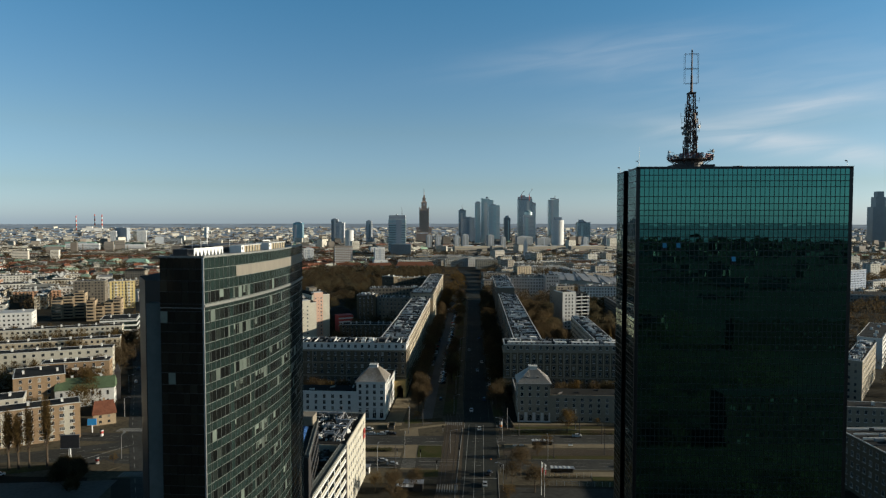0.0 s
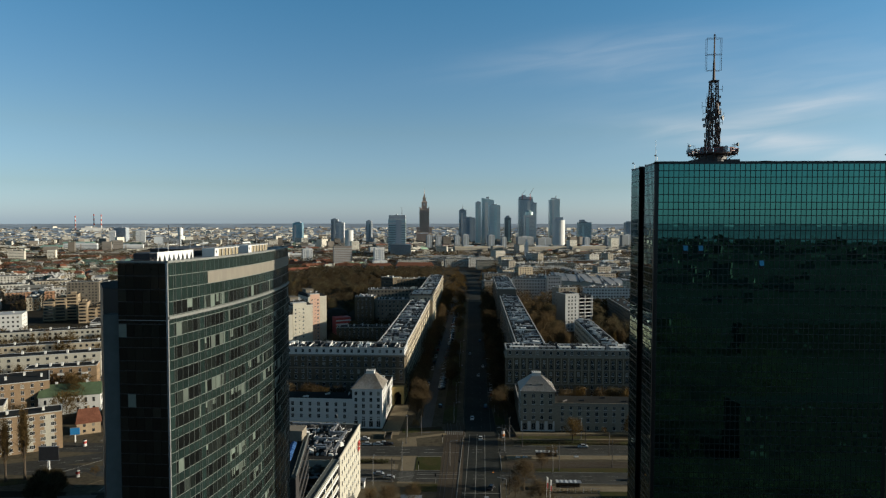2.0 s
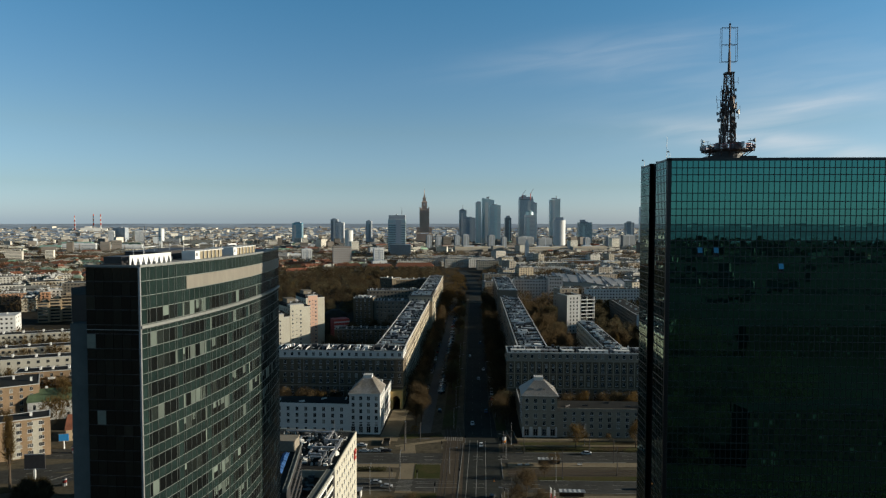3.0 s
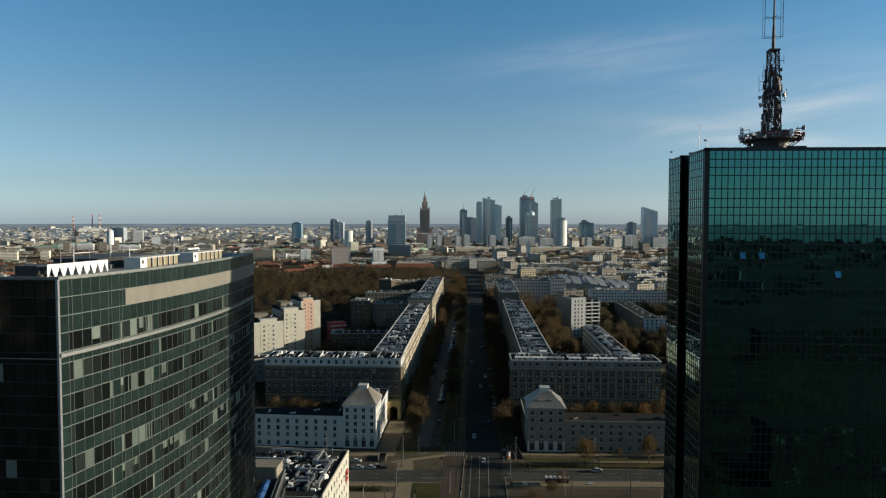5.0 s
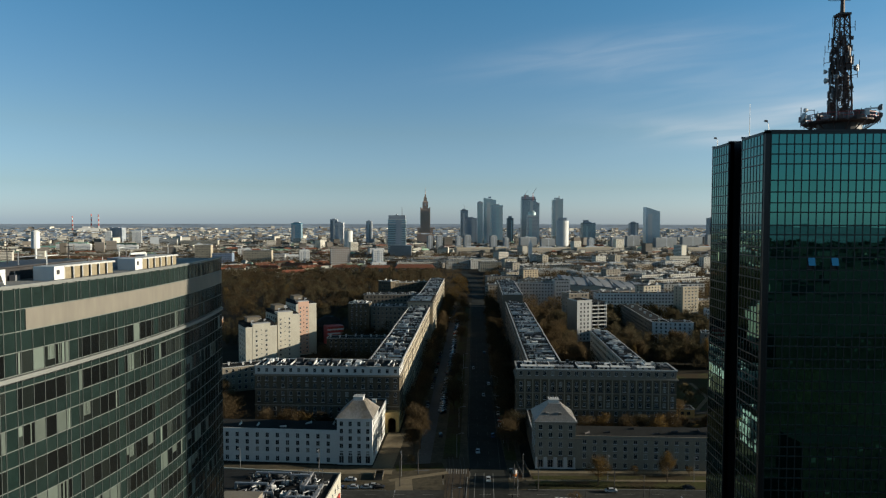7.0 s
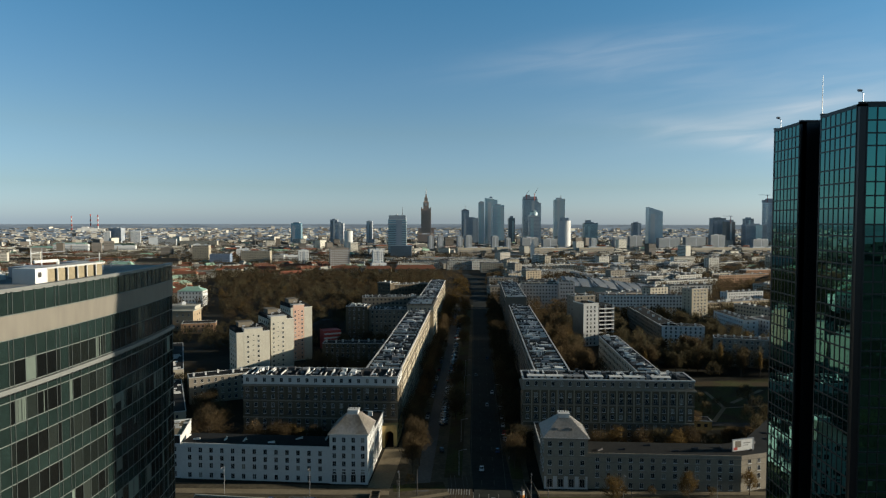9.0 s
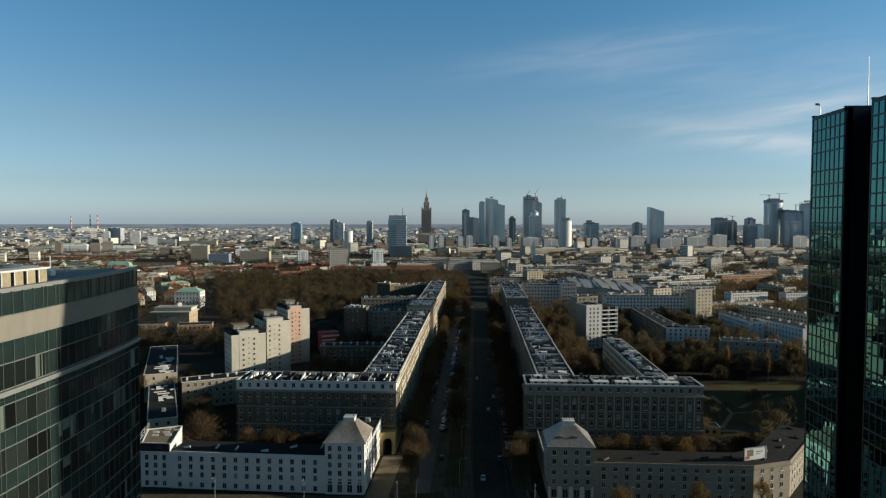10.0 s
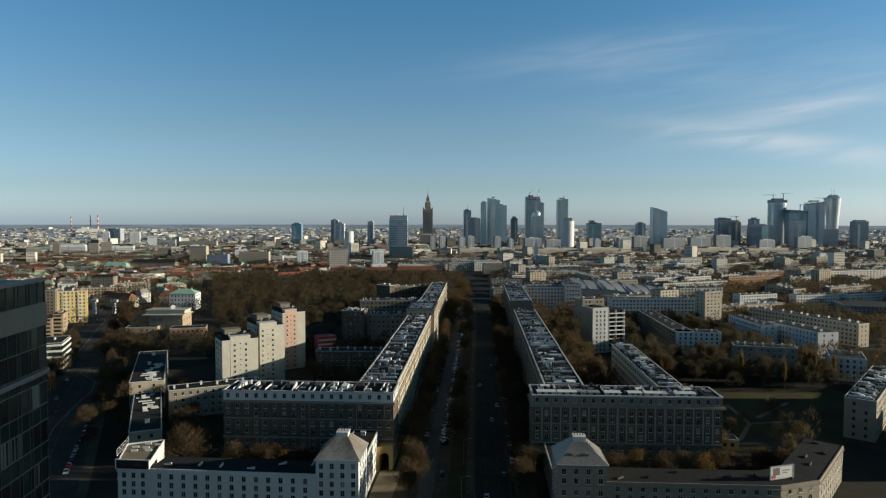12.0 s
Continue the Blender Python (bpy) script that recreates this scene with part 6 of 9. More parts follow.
def low_range(label, pts, depth, Z, wall, rows, pitch, seed):
    th = thing("low_range", label, "building", pose(0, 0, 0), "low ranges beside the pavilions")
    rng = random.Random(seed)
    for a, b in zip(pts[:-1], pts[1:]):
        f = wall_frame(a, b)
        L = math.hypot(b[0] - a[0], b[1] - a[1])
        part("wall", Mesher(f).box(0, L, 0, depth, 0, Z - 1.6), M[wall], th)
        part("eave_band", Mesher(f).box(-0.2, L + 0.2, -0.4, depth + 0.4, Z - 1.6, Z - 1.2).box(0, L, -0.1, 0.25, Z - 1.2, Z - 0.1), M["stone_light" if wall != "render_white" else "render_white"], th)
        part("roof", Mesher(f).add([(0, 0.25, Z - 1.2), (L, 0.25, Z - 1.2), (L, depth, Z - 1.2), (0, depth, Z - 1.2), (0, 0.25, Z - 0.3), (L, 0.25, Z - 0.3), (L, depth, Z - 0.15), (0, depth, Z - 0.15)],
                                   [(0, 1, 5, 4), (1, 2, 6, 5), (2, 3, 7, 6), (3, 0, 4, 7), (4, 5, 6, 7)]), M["bitumen"], th, "dark felt lean-to roof")
        part("string_course", Mesher(f).box(0, L, -0.2, 0, 9.3, 9.6).box(0, L, -0.12, 0, 3.3, 3.5), M[wall], th)
        row_of_windows(th, WIN["tall"], a, b, rows, pitch)
        n = int(L / 8)
        for i in range(n):
            x, y = L * (i + 0.5) / n + rng.uniform(-1.5, 1.5), depth * rng.uniform(0.25, 0.75)
            zr = Z - 0.3 + 0.15 * y / depth
            part("skylight", Mesher(f @ pose(x, y, zr - 0.1, 0, 0, rng.choice((0, 35, 90)))).add([(-1.3, -0.25, 0), (1.3, -0.25, 0), (1.3, 0.25, 0), (-1.3, 0.25, 0), (-1.3, -0.2, 0.5), (1.3, -0.2, 0.9), (1.3, 0.2, 0.9), (-1.3, 0.2, 0.5)],
                 [(0, 1, 5, 4), (1, 2, 6, 5), (2, 3, 7, 6), (3, 0, 4, 7), (4, 5, 6, 7)]), M["render_white" if wall == "render_white" else "dark_metal"], th, "slanting roof upstand")
    return th


low_range("low white range with rows of casement windows", [(-111.3, 304.2), (-55.5, 302.6)], 11.5, 13.4, "render_white", (0.6, 4.2, 7.0, 9.85), 4.1, 41)
low_range("low warm-grey range with a sunlit bent end", [(36.8, 302.6), (90.0, 302.4), (104.4, 307.8), (129.6, 341.3)], 12.5, 13.0, "warm_stone", (0.6, 4.2, 7.0, 9.85), 4.0, 42)


def roof_terrace():
    """The raised corner of the white range: flat roof between sunlit parapets, behind the sign board."""
    th = thing("roof_terrace", "raised flat-roofed corner wing with white parapets", "building", pose(0, 0, 0))
    poly = [(-122.2, 304.8), (-111.4, 304.6), (-117.2, 327.0), (-128.2, 322.0)]
    part("wall", Mesher().prism(poly, 0, 14.7), M["render_white"], th, "white rendered walls")
    row_of_windows(th, WIN["tall"], poly[0], poly[1], (0.6, 4.2, 7.0, 9.85), 3.4, 0.6)
    part("string_course", Mesher(wall_frame(poly[0], poly[1])).box(-0.1, 10.9, -0.2, 0, 9.3, 9.6).box(-0.2, 11.0, -0.4, 0, 12.0, 12.4), M["render_white"], th, "white string courses")
    part("roof", Mesher().prism([(-122.0, 305.2), (-111.8, 305.0), (-117.3, 326.4), (-127.6, 321.7)], 14.7, 14.85), M["slab_tan"], th, "brown gravel roof")
    for a, b in zip(poly, poly[1:] + poly[:1]):
        L = math.hypot(b[0] - a[0], b[1] - a[1])
        part("parapet", Mesher(wall_frame(a, b)).box(0, L, -0.1, 0.2, 14.7, 15.25), M["render_white"], th)
    for i, (x, y) in enumerate(((-119.5, 318.5), (-116.6, 321.5), (-123.5, 318.8), (-120.8, 322.6), (-117.5, 316.0), (-122.0, 315.2))):
        part("upstand", Mesher(pose(x, y, 14.8, 0, 0, 10)).box(-1.1, 1.1, -0.25, 0.25, 0, 0.75), M["render_white"], th)
    q = Mesher()
    for z in (17.2, 18.2, 19.2):
        q.beam((-127.5, 321.5, z - 1.4), (-124.2, 308, z - 1.4), 0.06, n=4)
    for i in range(5):
        x, y = -127.5 + 3.3 * i / 4, 321.5 - 13.5 * i / 4
        q.beam((x, y, 15.6), (x, y, 17.9), 0.06, n=4)
    part("railing", q, M["white_metal"], th, "white tube railing")
    return th


roof_terrace()
# wings that tie the pavilions back to the stone blocks
slab("link_wing", "white link wing behind the corner pavilion", (-41.8, 318.2), (-41.8, 344.6), 9, 14.5, 4, "render_white", pitch=3.4, stacks=2, ends=False)
slab("link_wing", "grey link wing behind the corner pavilion", (30.5, 318.2), (30.5, 344.6), 9, 10.8, 3, "render_grey", pitch=3.4, stacks=2, ends=False)


def billboard(label, p0, p1, z0, z1, m, frame_m, name="billboard", picture=None):
    th = thing(name, label, "billboard", wall_frame(p0, p1))
    L = math.hypot(p1[0] - p0[0], p1[1] - p0[1])
    bd = part("board", Mesher().box(0, L, -0.1, 0.1, z0, z1), M[m], th)
    fr = Mesher().box(-0.3, 0, -0.2, 0.2, z0 - 0.25, z1 + 0.3).box(L, L + 0.3, -0.2, 0.2, z0 - 0.25, z1 + 0.3).box(0, L, -0.2, 0.2, z1, z1 + 0.3).box(0, L, -0.2, 0.2, z0 - 0.25, z0)
    part("frame", fr, M[frame_m], th)
    for i in range(5):
        x = L * (i + 0.5) / 5
        part("strut", Mesher().beam((x, 0.1, z1), (x, 2.6, z0 - 0.6), 0.07, n=4).beam((x, 0.15, z0 - 0.9), (x, 0.15, z1), 0.07, n=4), M[frame_m], th)
    for x0, x1, a, b, c in picture or ():
        part("picture", Mesher().box(L * x0, L * x1, -0.13, -0.1, z0 + (z1 - z0) * a, z0 + (z1 - z0) * b), M[c], bd)
    return th


billboard("rooftop billboard with a white poster", (88.6, 306.5), (96.8, 309.4), 13.2, 17.0, "render_white", "galv",
          picture=((0.03, 0.22, 0.05, 0.3, "red_metal"), (0.1, 0.4, 0.3, 0.9, "render_grey"), (0.5, 0.85, 0.6, 0.7, "concrete"), (0.5, 0.75, 0.4, 0.48, "concrete")))
billboard("dark rooftop sign board in a white frame", (-122.4, 304.4), (-111.4, 304.1), 13.1, 15.9, "black", "white_metal", "sign_board",
          picture=((0.1, 0.4, 0.55, 0.62, "dark_metal"), (0.1, 0.32, 0.35, 0.42, "dark_metal"), (0.55, 0.75, 0.3, 0.7, "dark_metal")))

# ---------------- apartment slabs on the right ----------------
slab("courtyard_wing", "long grey wing with a dark roof behind the stone block", (69.0, 456), (69.0, 361.2), 10.5, 28.0, 8, "render_cream", single=False, stacks=14, clutter=14)


def balcony_block():
    """White point block: window bay, recessed dark loggias with white slabs, set-back dark roof storey."""
    th = thing("point_block", "white apartment block with recessed stacked balconies", "apartment block", wall_frame((78.6, 569.5), (102.8, 577.8)))
    L, D, H = 25.7, 17.0, 32.0
    part("wall", Mesher().box(0, 12.5, 0, D, 0, H).box(12.5, L, 2.2, D, 0, H - 1.5), M["render_white"], th, "white rendered walls")
    # thin grey panel puts shade into the colour of the narrow side
    part("side_facing", Mesher().box(-0.12, 0.0, 0.3, D, 0, H - 0.1), M["stone_light"], th, "grey panel that paints shade on the narrow side")
    part("parapet", Mesher().box(-0.2, 12.7, -0.2, 0.3, H, H + 0.7).box(-0.2, 0.3, 0.3, D, H, H + 0.7).box(12.4, 12.7, 0.3, D, H, H + 0.7), M["render_white"], th)
    part("roof", Mesher().box(0.3, 12.4, 0.3, D, H, H + 0.2).box(12.7, L, 2.0, D + 0.2, H - 1.5, H - 1.1), M["bitumen"], th, "dark flat roof")
    for j in range(10):
        z = 1.2 + 3.05 * j
        for x in (3.2, 6.2, 9.4):
            part("window", WIN["tall"], None, th, at=Matrix.Translation((x, -0.006, z)))
        if j:
            part("balcony", Mesher().box(12.9, L + 0.2, -0.2, 2.2, z - 0.95, z - 0.7).box(12.9, L + 0.2, -0.2, -0.08, z - 0.7, z - 0.05), M["render_white"], th, "white balcony slab and parapet")
            part("loggia", Mesher().box(13.6, L - 0.6, 2.1, 2.2, z - 0.6, z + 1.7), M["pane"], th, "dark loggia glazing")
        for x in (12.7, 18.8, L - 0.1):
            part("fin", Mesher().box(x, x + 0.3, -0.1, 2.2, z - 0.7, z + 2.1), M["render_white"], th)
    k = Mesher()
    joined_windows(k, (0, D), (0, 0), [1.2 + 3.05 * j for j in range(10)], 4.4, 1.3, 1.6)
    part("end_window", k, M["pane_far"], th, kind="stuff")
    part("lift_house", Mesher().box(5, 9, 10, 14, H, H + 1.2), M["bitumen"], th)
    return th


balcony_block()
slab("grey_slab", "blue-grey shaded apartment slab", (79.0, 618), (97.0, 624.0), 14, 33.0, 10, "stone_light", single=False, stacks=2)
slab("point_block", "cream eleven-storey apartment block", (192.4, 673.0), (209.0, 680.0), 13, 34.0, 11, "render_cream", pitch=4.2, win="wide", stacks=3)
slab("bent_block", "pale bent apartment block", (134.8, 672.0), (133.9, 560.0), 13, 18.0, 6, "render_grey", single=False, pitch=4.0, stacks=6)
slab("bent_block", "pale end of the bent apartment block", (134.2, 559.2), (164.4, 557.0), 12, 18.0, 6, "render_white", pitch=3.6, stacks=3)
slab("long_block", "long white apartment block with small square windows", (118.0, 703.2), (196.0, 708.0), 12, 24.0, 7, "render_white", pitch=3.2, win="small", single=False, stacks=8)
slab("row_block", "white apartment row with a flat roof", (273, 803.7), (319, 821), 11, 17.0, 5, "render_white", single=False, stacks=6)
slab("row_block", "white apartment row with a flat roof", (333, 807.7), (384.3, 822), 11, 17.0, 5, "render_white", single=False, stacks=6)
slab("row_block", "white apartment row with a flat roof", (394.7, 822.8), (452, 845), 11, 17.0, 5, "render_white", single=False, stacks=6)
slab("row_block", "cream apartment row seen along its shaded side", (239.0, 697.3), (281.5, 602.2), 11, 18.0, 5, "render_cream", single=False, stacks=12)
slab("row_block", "pale blue-grey apartment row", (202.0, 645), (206.0, 592.0), 12, 18.0, 5, "render_white", single=False, pitch=3.6, stacks=5)
slab("row_block", "pale apartment row with a sunlit end", (219.7, 612.3), (231.3, 561.4), 16, 18.0, 5, "render_white", pitch=3.6, stacks=5)
slab("row_block", "dull tan row among bare trees", (154.0, 508.5), (188.5, 499.6), 11, 18.5, 5, "stone_light", stacks=7)
slab("row_block", "white apartment row beyond the trees", (206.6, 499), (224, 491.5), 26, 14.0, 4, "render_white", stacks=4)
slab("end_block", "white apartment slab with a blank end wall", (166.3, 383.8), (216.0, 448.5), 12.0, 18.0, 5, "warm_stone", single=True, pitch=4.2, stacks=9, clutter=14)
slab("modern_block", "dark green-glass modern block with a flat roof", (346.0, 741), (452.0, 716), 40, 15.0, 4, "concrete", single=False, stacks=0)
slab("brick_row", "orange brick apartment row among trees", (343.5, 1023), (427.7, 1058), 12, 18.0, 5, "brick", single=False, stacks=6)
slab("row_block", "long white apartment row with cream panels", (515, 1142), (672, 1205), 12, 17.0, 5, "render_white", single=False, stacks=0, pan="render_cream")
slab("stone_terrace", "pale rose stone terrace closing the side street", (47.0, 778), (86.0, 779.5), 14, 27.0, 7, "pale_rose", pitch=3.2, win="small", single=False, stacks=5)
slab("stone_terrace", "pale rose stone terrace with a raised corner", (86.2, 777), (103, 778.3), 18, 30.0, 7, "pale_rose", pitch=3.2, win="small", single=False, stacks=2)


def market_hall():
    """Wide low hall: folded sheet roofs over a glazed front; pale ribs imitate sunlit streaks."""
    th = thing("market_hall", "wide low hall with folded pale metal roofs", "hall", pose(0, 0, 0))
    part("wall", Mesher().prism([(106, 846), (222, 846), (236, 905), (112, 960)], 0, 9.0), M["weathered"], th)
    part("front_glazing", Mesher().box(107, 221, 845.9, 846.05, 2.0, 7.6), M["pane"], th, "dark glazed front")
    for xa, xb, za, zb in ((104, 138, 19.5, 17.5), (138, 168, 19.0, 14.0), (168, 198, 15.5, 11.5), (198, 226, 12.0, 9.4)):
        top = Mesher().add([(xa, 843, za), (xb, 843, zb), (xb + 6, 905, zb + 3.5), (xa + 6, 955, za + 2.0), (xa, 843, za - 0.7), (xb, 843, zb - 0.7), (xb + 6, 905, zb + 2.8), (xa + 6, 955, za + 1.3)],
                           [(0, 1, 2, 3), (7, 6, 5, 4), (0, 4, 5, 1), (1, 5, 6, 2), (2, 6, 7, 3), (3, 7, 4, 0)])
        part("roof", top, M["sheet"], th, "folded sheet-metal roof")
        part("gable", Mesher().add([(xa, 844, 9), (xb, 844, 9), (xb, 844, zb - 0.7), (xa, 844, za - 0.7), (xa, 848, 9), (xb, 848, 9), (xb, 848, zb - 0.7), (xa, 848, za - 0.7)],
                                   [(0, 1, 2, 3), (7, 6, 5, 4), (1, 5, 6, 2), (4, 0, 3, 7)]), M["weathered"], th)
        for j in range(5):
            f = (j + 0.5) / 5
            # pale ribs paint sunlit streaks, dark ribs the lines between them
            part("roof_rib", Mesher().beam((xa + (xb - xa) * f, 843.2, za + (zb - za) * f + 0.1), (xa + 6 + (xb - xa) * f, 955 - 50 * f, za + 2.0 + (zb + 1.5 - za) * f + 0.1), 0.3 if j % 2 else 0.9, n=4), M["parapet"] if j % 2 else M["dark_metal"], th)
    return th


market_hall()

slab("blue_block", "blue and white panelled apartment slab", (453.0, 815.6), (495.5, 843.0), 12, 34.0, 11, "blue_panel", single=False, stacks=2)
slab("end_block", "white apartment slab with a blank end wall", (203.6, 343.3), (243.0, 398.0), 9.0, 22.0, 6, "warm_stone", pitch=4.2, stacks=5, clutter=10)
slab("end_block", "white apartment slab beyond the trees", (262.0, 423.0), (305.0, 483.0), 14.0, 20.0, 6, "render_white", single=False, stacks=5)
slab("row_block", "low pale row at the foot of the tower", (163.0, 293.2), (225.0, 287.0), 10.0, 12.0, 3, "warm_stone", stacks=5)
slab("shed", "low ochre shed with a flat roof", (96.0, 372.0), (104.5, 371.6), 7, 4.2, 1, "ochre", single=False, stacks=0, category="shed")
slab("office_block", "dark grey office block with tall windows", (132.6, 236.0), (136.5, 176.0), 45.0, 20.0, 5, "stone_brown", pitch=3.2, stacks=0, clutter=30, category="office building")

# ---------------- left side ----------------


def stair_tower(label, p0, p1, depth, h, rows, bay, cols, panel=None, seed=0):
    """A prefabricated tower: raised middle bay with columns of small windows, sloping dark roof, bent vent pipes."""
    L = math.hypot(p1[0] - p0[0], p1[1] - p0[1])
    th = thing("tower_block", label, "apartment block", wall_frame(p0, p1), "tower blocks by the park")
    rng = random.Random(seed)
    a, b = L * bay[0], L * bay[1]
    part("wall", Mesher().box(0, L, 0, depth, 0, h), M["weathered"], th, "pale prefabricated walls")
    part("stair_bay", Mesher().box(a, b, -0.12, depth * 0.25, h * 0.02, h + 1.9), M[panel or "weathered"], th, "raised middle bay")
    part("bay_cap", Mesher().box(a - 0.15, b + 0.15, -0.3, depth * 0.25 + 0.1, h + 1.9, h + 2.15), M["parapet"], th)
    for x0, x1 in ((0, a), (b, L)):
        part("roof", Mesher().add([(x0, 0.0, h), (x1, 0.0, h), (x1, depth, h), (x0, depth, h), (x0, 0.02, h + 0.25), (x1, 0.02, h + 0.25), (x1, depth, h + 2.4), (x0, depth, h + 2.4)],
                                  [(0, 1, 5, 4), (1, 2, 6, 5), (2, 3, 7, 6), (3, 0, 4, 7), (4, 5, 6, 7)]), M["bitumen"], th, "dark sloping felt roof")
        part("eave", Mesher().box(x0 - 0.1, x1 + 0.1, -0.16, 0.02, h - 0.1, h + 0.3), M["parapet"], th)
    part("roof", Mesher().box(a, b, depth * 0.25, depth, h, h + 2.0), M["bitumen"], th)
    part("lift_house", Mesher().box(L * 0.18, L * 0.6, depth * 0.55, depth * 0.9, h + 2, h + 4.6).box(L * 0.15, L * 0.63, depth * 0.52, depth * 0.93, h + 4.6, h + 4.85), M["render_grey"], th, "grey lift house on the roof")
    for i in range(5):
        x, y = L * rng.uniform(0.2, 0.85), depth * rng.uniform(0.3, 0.9)
        part("vent_pipe", Mesher().beam((x, y, h + 1), (x, y, h + 3.4), 0.35, n=7).beam((x, y, h + 3.3), (x + 1.2, y, h + 3.0), 0.35, 0.4, 7), M["galv"], th)
    fh = (h - 2.0) / rows
    for j in range(rows):
        z = 1.6 + fh * j
        for c in cols:
            part("window", WIN["small"], None, th, at=Matrix.Translation((L * c, -0.13 if bay[0] < c < bay[1] else -0.006, z)))
        if len(cols) > 1:
            c = (cols[0] + cols[1]) / 2
            part("stair_window", WIN["slot"], None, th, at=Matrix.Translation((L * c, -0.13, z + 1.1)))
    k = Mesher()
    joined_windows(k, (L, 0), (L, depth), [1.6 + fh * j for j in range(rows)], 4.2, 1.3, 1.4)
    joined_windows(k, (0, depth), (0, 0), [1.6 + fh * j for j in range(rows)], 4.2, 1.3, 1.4)
    part("end_window", k, M["pane_far"], th, kind="stuff")
    return th


stair_tower("white apartment tower with three small window columns", (-138.6, 435.6), (-122.8, 446.2), 17, 30.8, 10, (0.22, 0.78), (0.34, 0.655), None, 1)
stair_tower("white apartment tower with a stepped dark roof", (-125.3, 456.0), (-113.6, 464.4), 24, 35.4, 12, (0.0, 0.68), (0.12, 0.52), None, 2)
stair_tower("white apartment tower with a pink panel stripe", (-127.0, 505.0), (-114.8, 513.6), 22, 36.0, 12, (0.1, 0.62), (0.2, 0.52), "pink", 3)


def striped_shop():
    th = thing("low_shop", "low red and white striped shop before a dark dome", "shop", wall_frame((-114, 545), (-102, 552)))
    part("wall", Mesher().box(0, 13, 0, 10, 0, 14), M["red_metal"], th)
    for z in (5.0, 8.0, 11.0):
        part("stripe", Mesher().box(-0.05, 13.05, -0.08, 0.02, z, z + 1.1), M["render_white"], th, "white stripe")
    part("dome", Mesher().ring(8, 22, 0, 12, 11, 11, 24).ring(8, 22, 12, 16, 11, 9, 24).ring(8, 22, 16, 19, 9, 4, 24), M["bitumen"], th, "dark rounded roof")
    return th


striped_shop()
slab("garden_row", "low dark apartment row in the courtyard", (-101.5, 487), (-55, 489.5), 11, 16.0, 5, "stone_brown", stacks=9)
slab("court_wing", "grey courtyard wing of the avenue block", (-103.0, 571), (-86.2, 571), 14, 29.0, 8, "stone_brown", stacks=3, clutter=14)
slab("court_wing", "grey courtyard wing of the avenue block", (-86.0, 577), (-53.1, 577), 12, 26.0, 7, "stone_light", stacks=6, clutter=14)
slab("court_wing", "grey courtyard wing with a white attic", (-102, 640), (-52.2, 648), 12, 28.0, 8, "render_grey", single=False, stacks=8, clutter=14)
slab("court_wing", "far courtyard wing of the avenue block", (-108, 770), (-93, 760), 14, 29.0, 8, "stone_brown", single=False, stacks=2)
slab("court_wing", "far courtyard wing of the avenue block", (-93, 764), (-52, 782), 12, 27.0, 7, "stone_brown", single=False, stacks=6)
slab("yard_row", "low cream row with a dark cluttered roof", (-130.6, 352.0), (-158.5, 408.5), 12.0, 11.0, 3, "render_cream", stacks=3, skylights=(0.45, 0.98))
slab("yard_row", "cream row with a taller end wall", (-161.4, 417.5), (-195.5, 492.0), 16, 14.5, 4, "render_cream", stacks=3, skylights=(0.0, 0.5))
slab("yard_row", "dull tan cross row behind the yard", (-150, 398.7), (-112.0, 419.0), 11, 14.0, 4, "stone_light", stacks=7)
slab("estate_block", "brown and white panelled apartment block", (-247.0, 220.2), (-171.7, 270.4), 11, 15.8, 5, "tan_panel", pitch=3.8, win="wide", stacks=7, pan="weathered")
slab("estate_block", "brick apartment block with white balconies", (-226.8, 304.5), (-208.0, 317.0), 26, 17.0, 5, "tan_panel", pitch=4.4, stacks=3)
slab("estate_block", "brick and cream apartment block", (-232.0, 333.0), (-201.0, 345.6), 11, 18.0, 5, "tan_panel", pitch=4.4, balcony=3, stacks=5)
slab("estate_block", "long white six-storey apartment block", (-330.0, 320.0), (-213.5, 371.0), 11, 20.0, 6, "weathered", pitch=4.6, single=False, stacks=11)
slab("estate_block", "cream apartment row among bare trees", (-345, 372), (-236, 420), 11, 17.0, 5, "render_cream", single=False, stacks=10)
slab("estate_block", "long pale apartment row", (-370, 425), (-262, 470), 11, 17.0, 5, "weathered", single=False, stacks=10)
slab("estate_block", "low white flat-roofed block", (-240.0, 262), (-205.5, 282), 14, 14.0, 4, "weathered", stacks=4)
th = slab("office_block", "dark green glazed corner office block with white floor bands", (-281.3, 474.5), (-258.0, 484.0), 26, 20.0, 5, "ng_spandrel", single=False, stacks=2)
for z in (3.4, 7.0, 10.6, 14.2, 17.8):
    part("floor_band", Mesher().box(-0.3, 25.5, -0.35, 0, z, z + 1.2).box(25.16, 25.5, 0, 26.2, z, z + 1.2), M["render_white"], th, "white projecting floor band")
slab("corner_tower", "yellow apartment tower with balconies", (-387.5, 675.5), (-366.0, 687.5), 9, 30.0, 9, "yellow", pitch=3.4, balcony=2, stacks=3)
slab("glass_slab", "grey-green apartment slab among trees", (-446, 705), (-416, 716), 20, 27.0, 8, "render_grey", single=False, stacks=2)
slab("white_block", "white flat-roofed block with a bright roof", (-445, 510), (-380, 540), 22, 16.0, 4, "render_white", roof="parapet", single=False, stacks=4)
th = slab("villa", "brown stone villa with tall windows and a roof dish", (-272, 618.6), (-245, 620.4), 20, 17.0, 3, "sandstone", pitch=4.6, stacks=1, category="house")
part("eave", Mesher().box(-5.5, 28, -1.4, 21.4, 17.0, 17.7), M["weathered"], th, "wide pale overhanging roof slab")
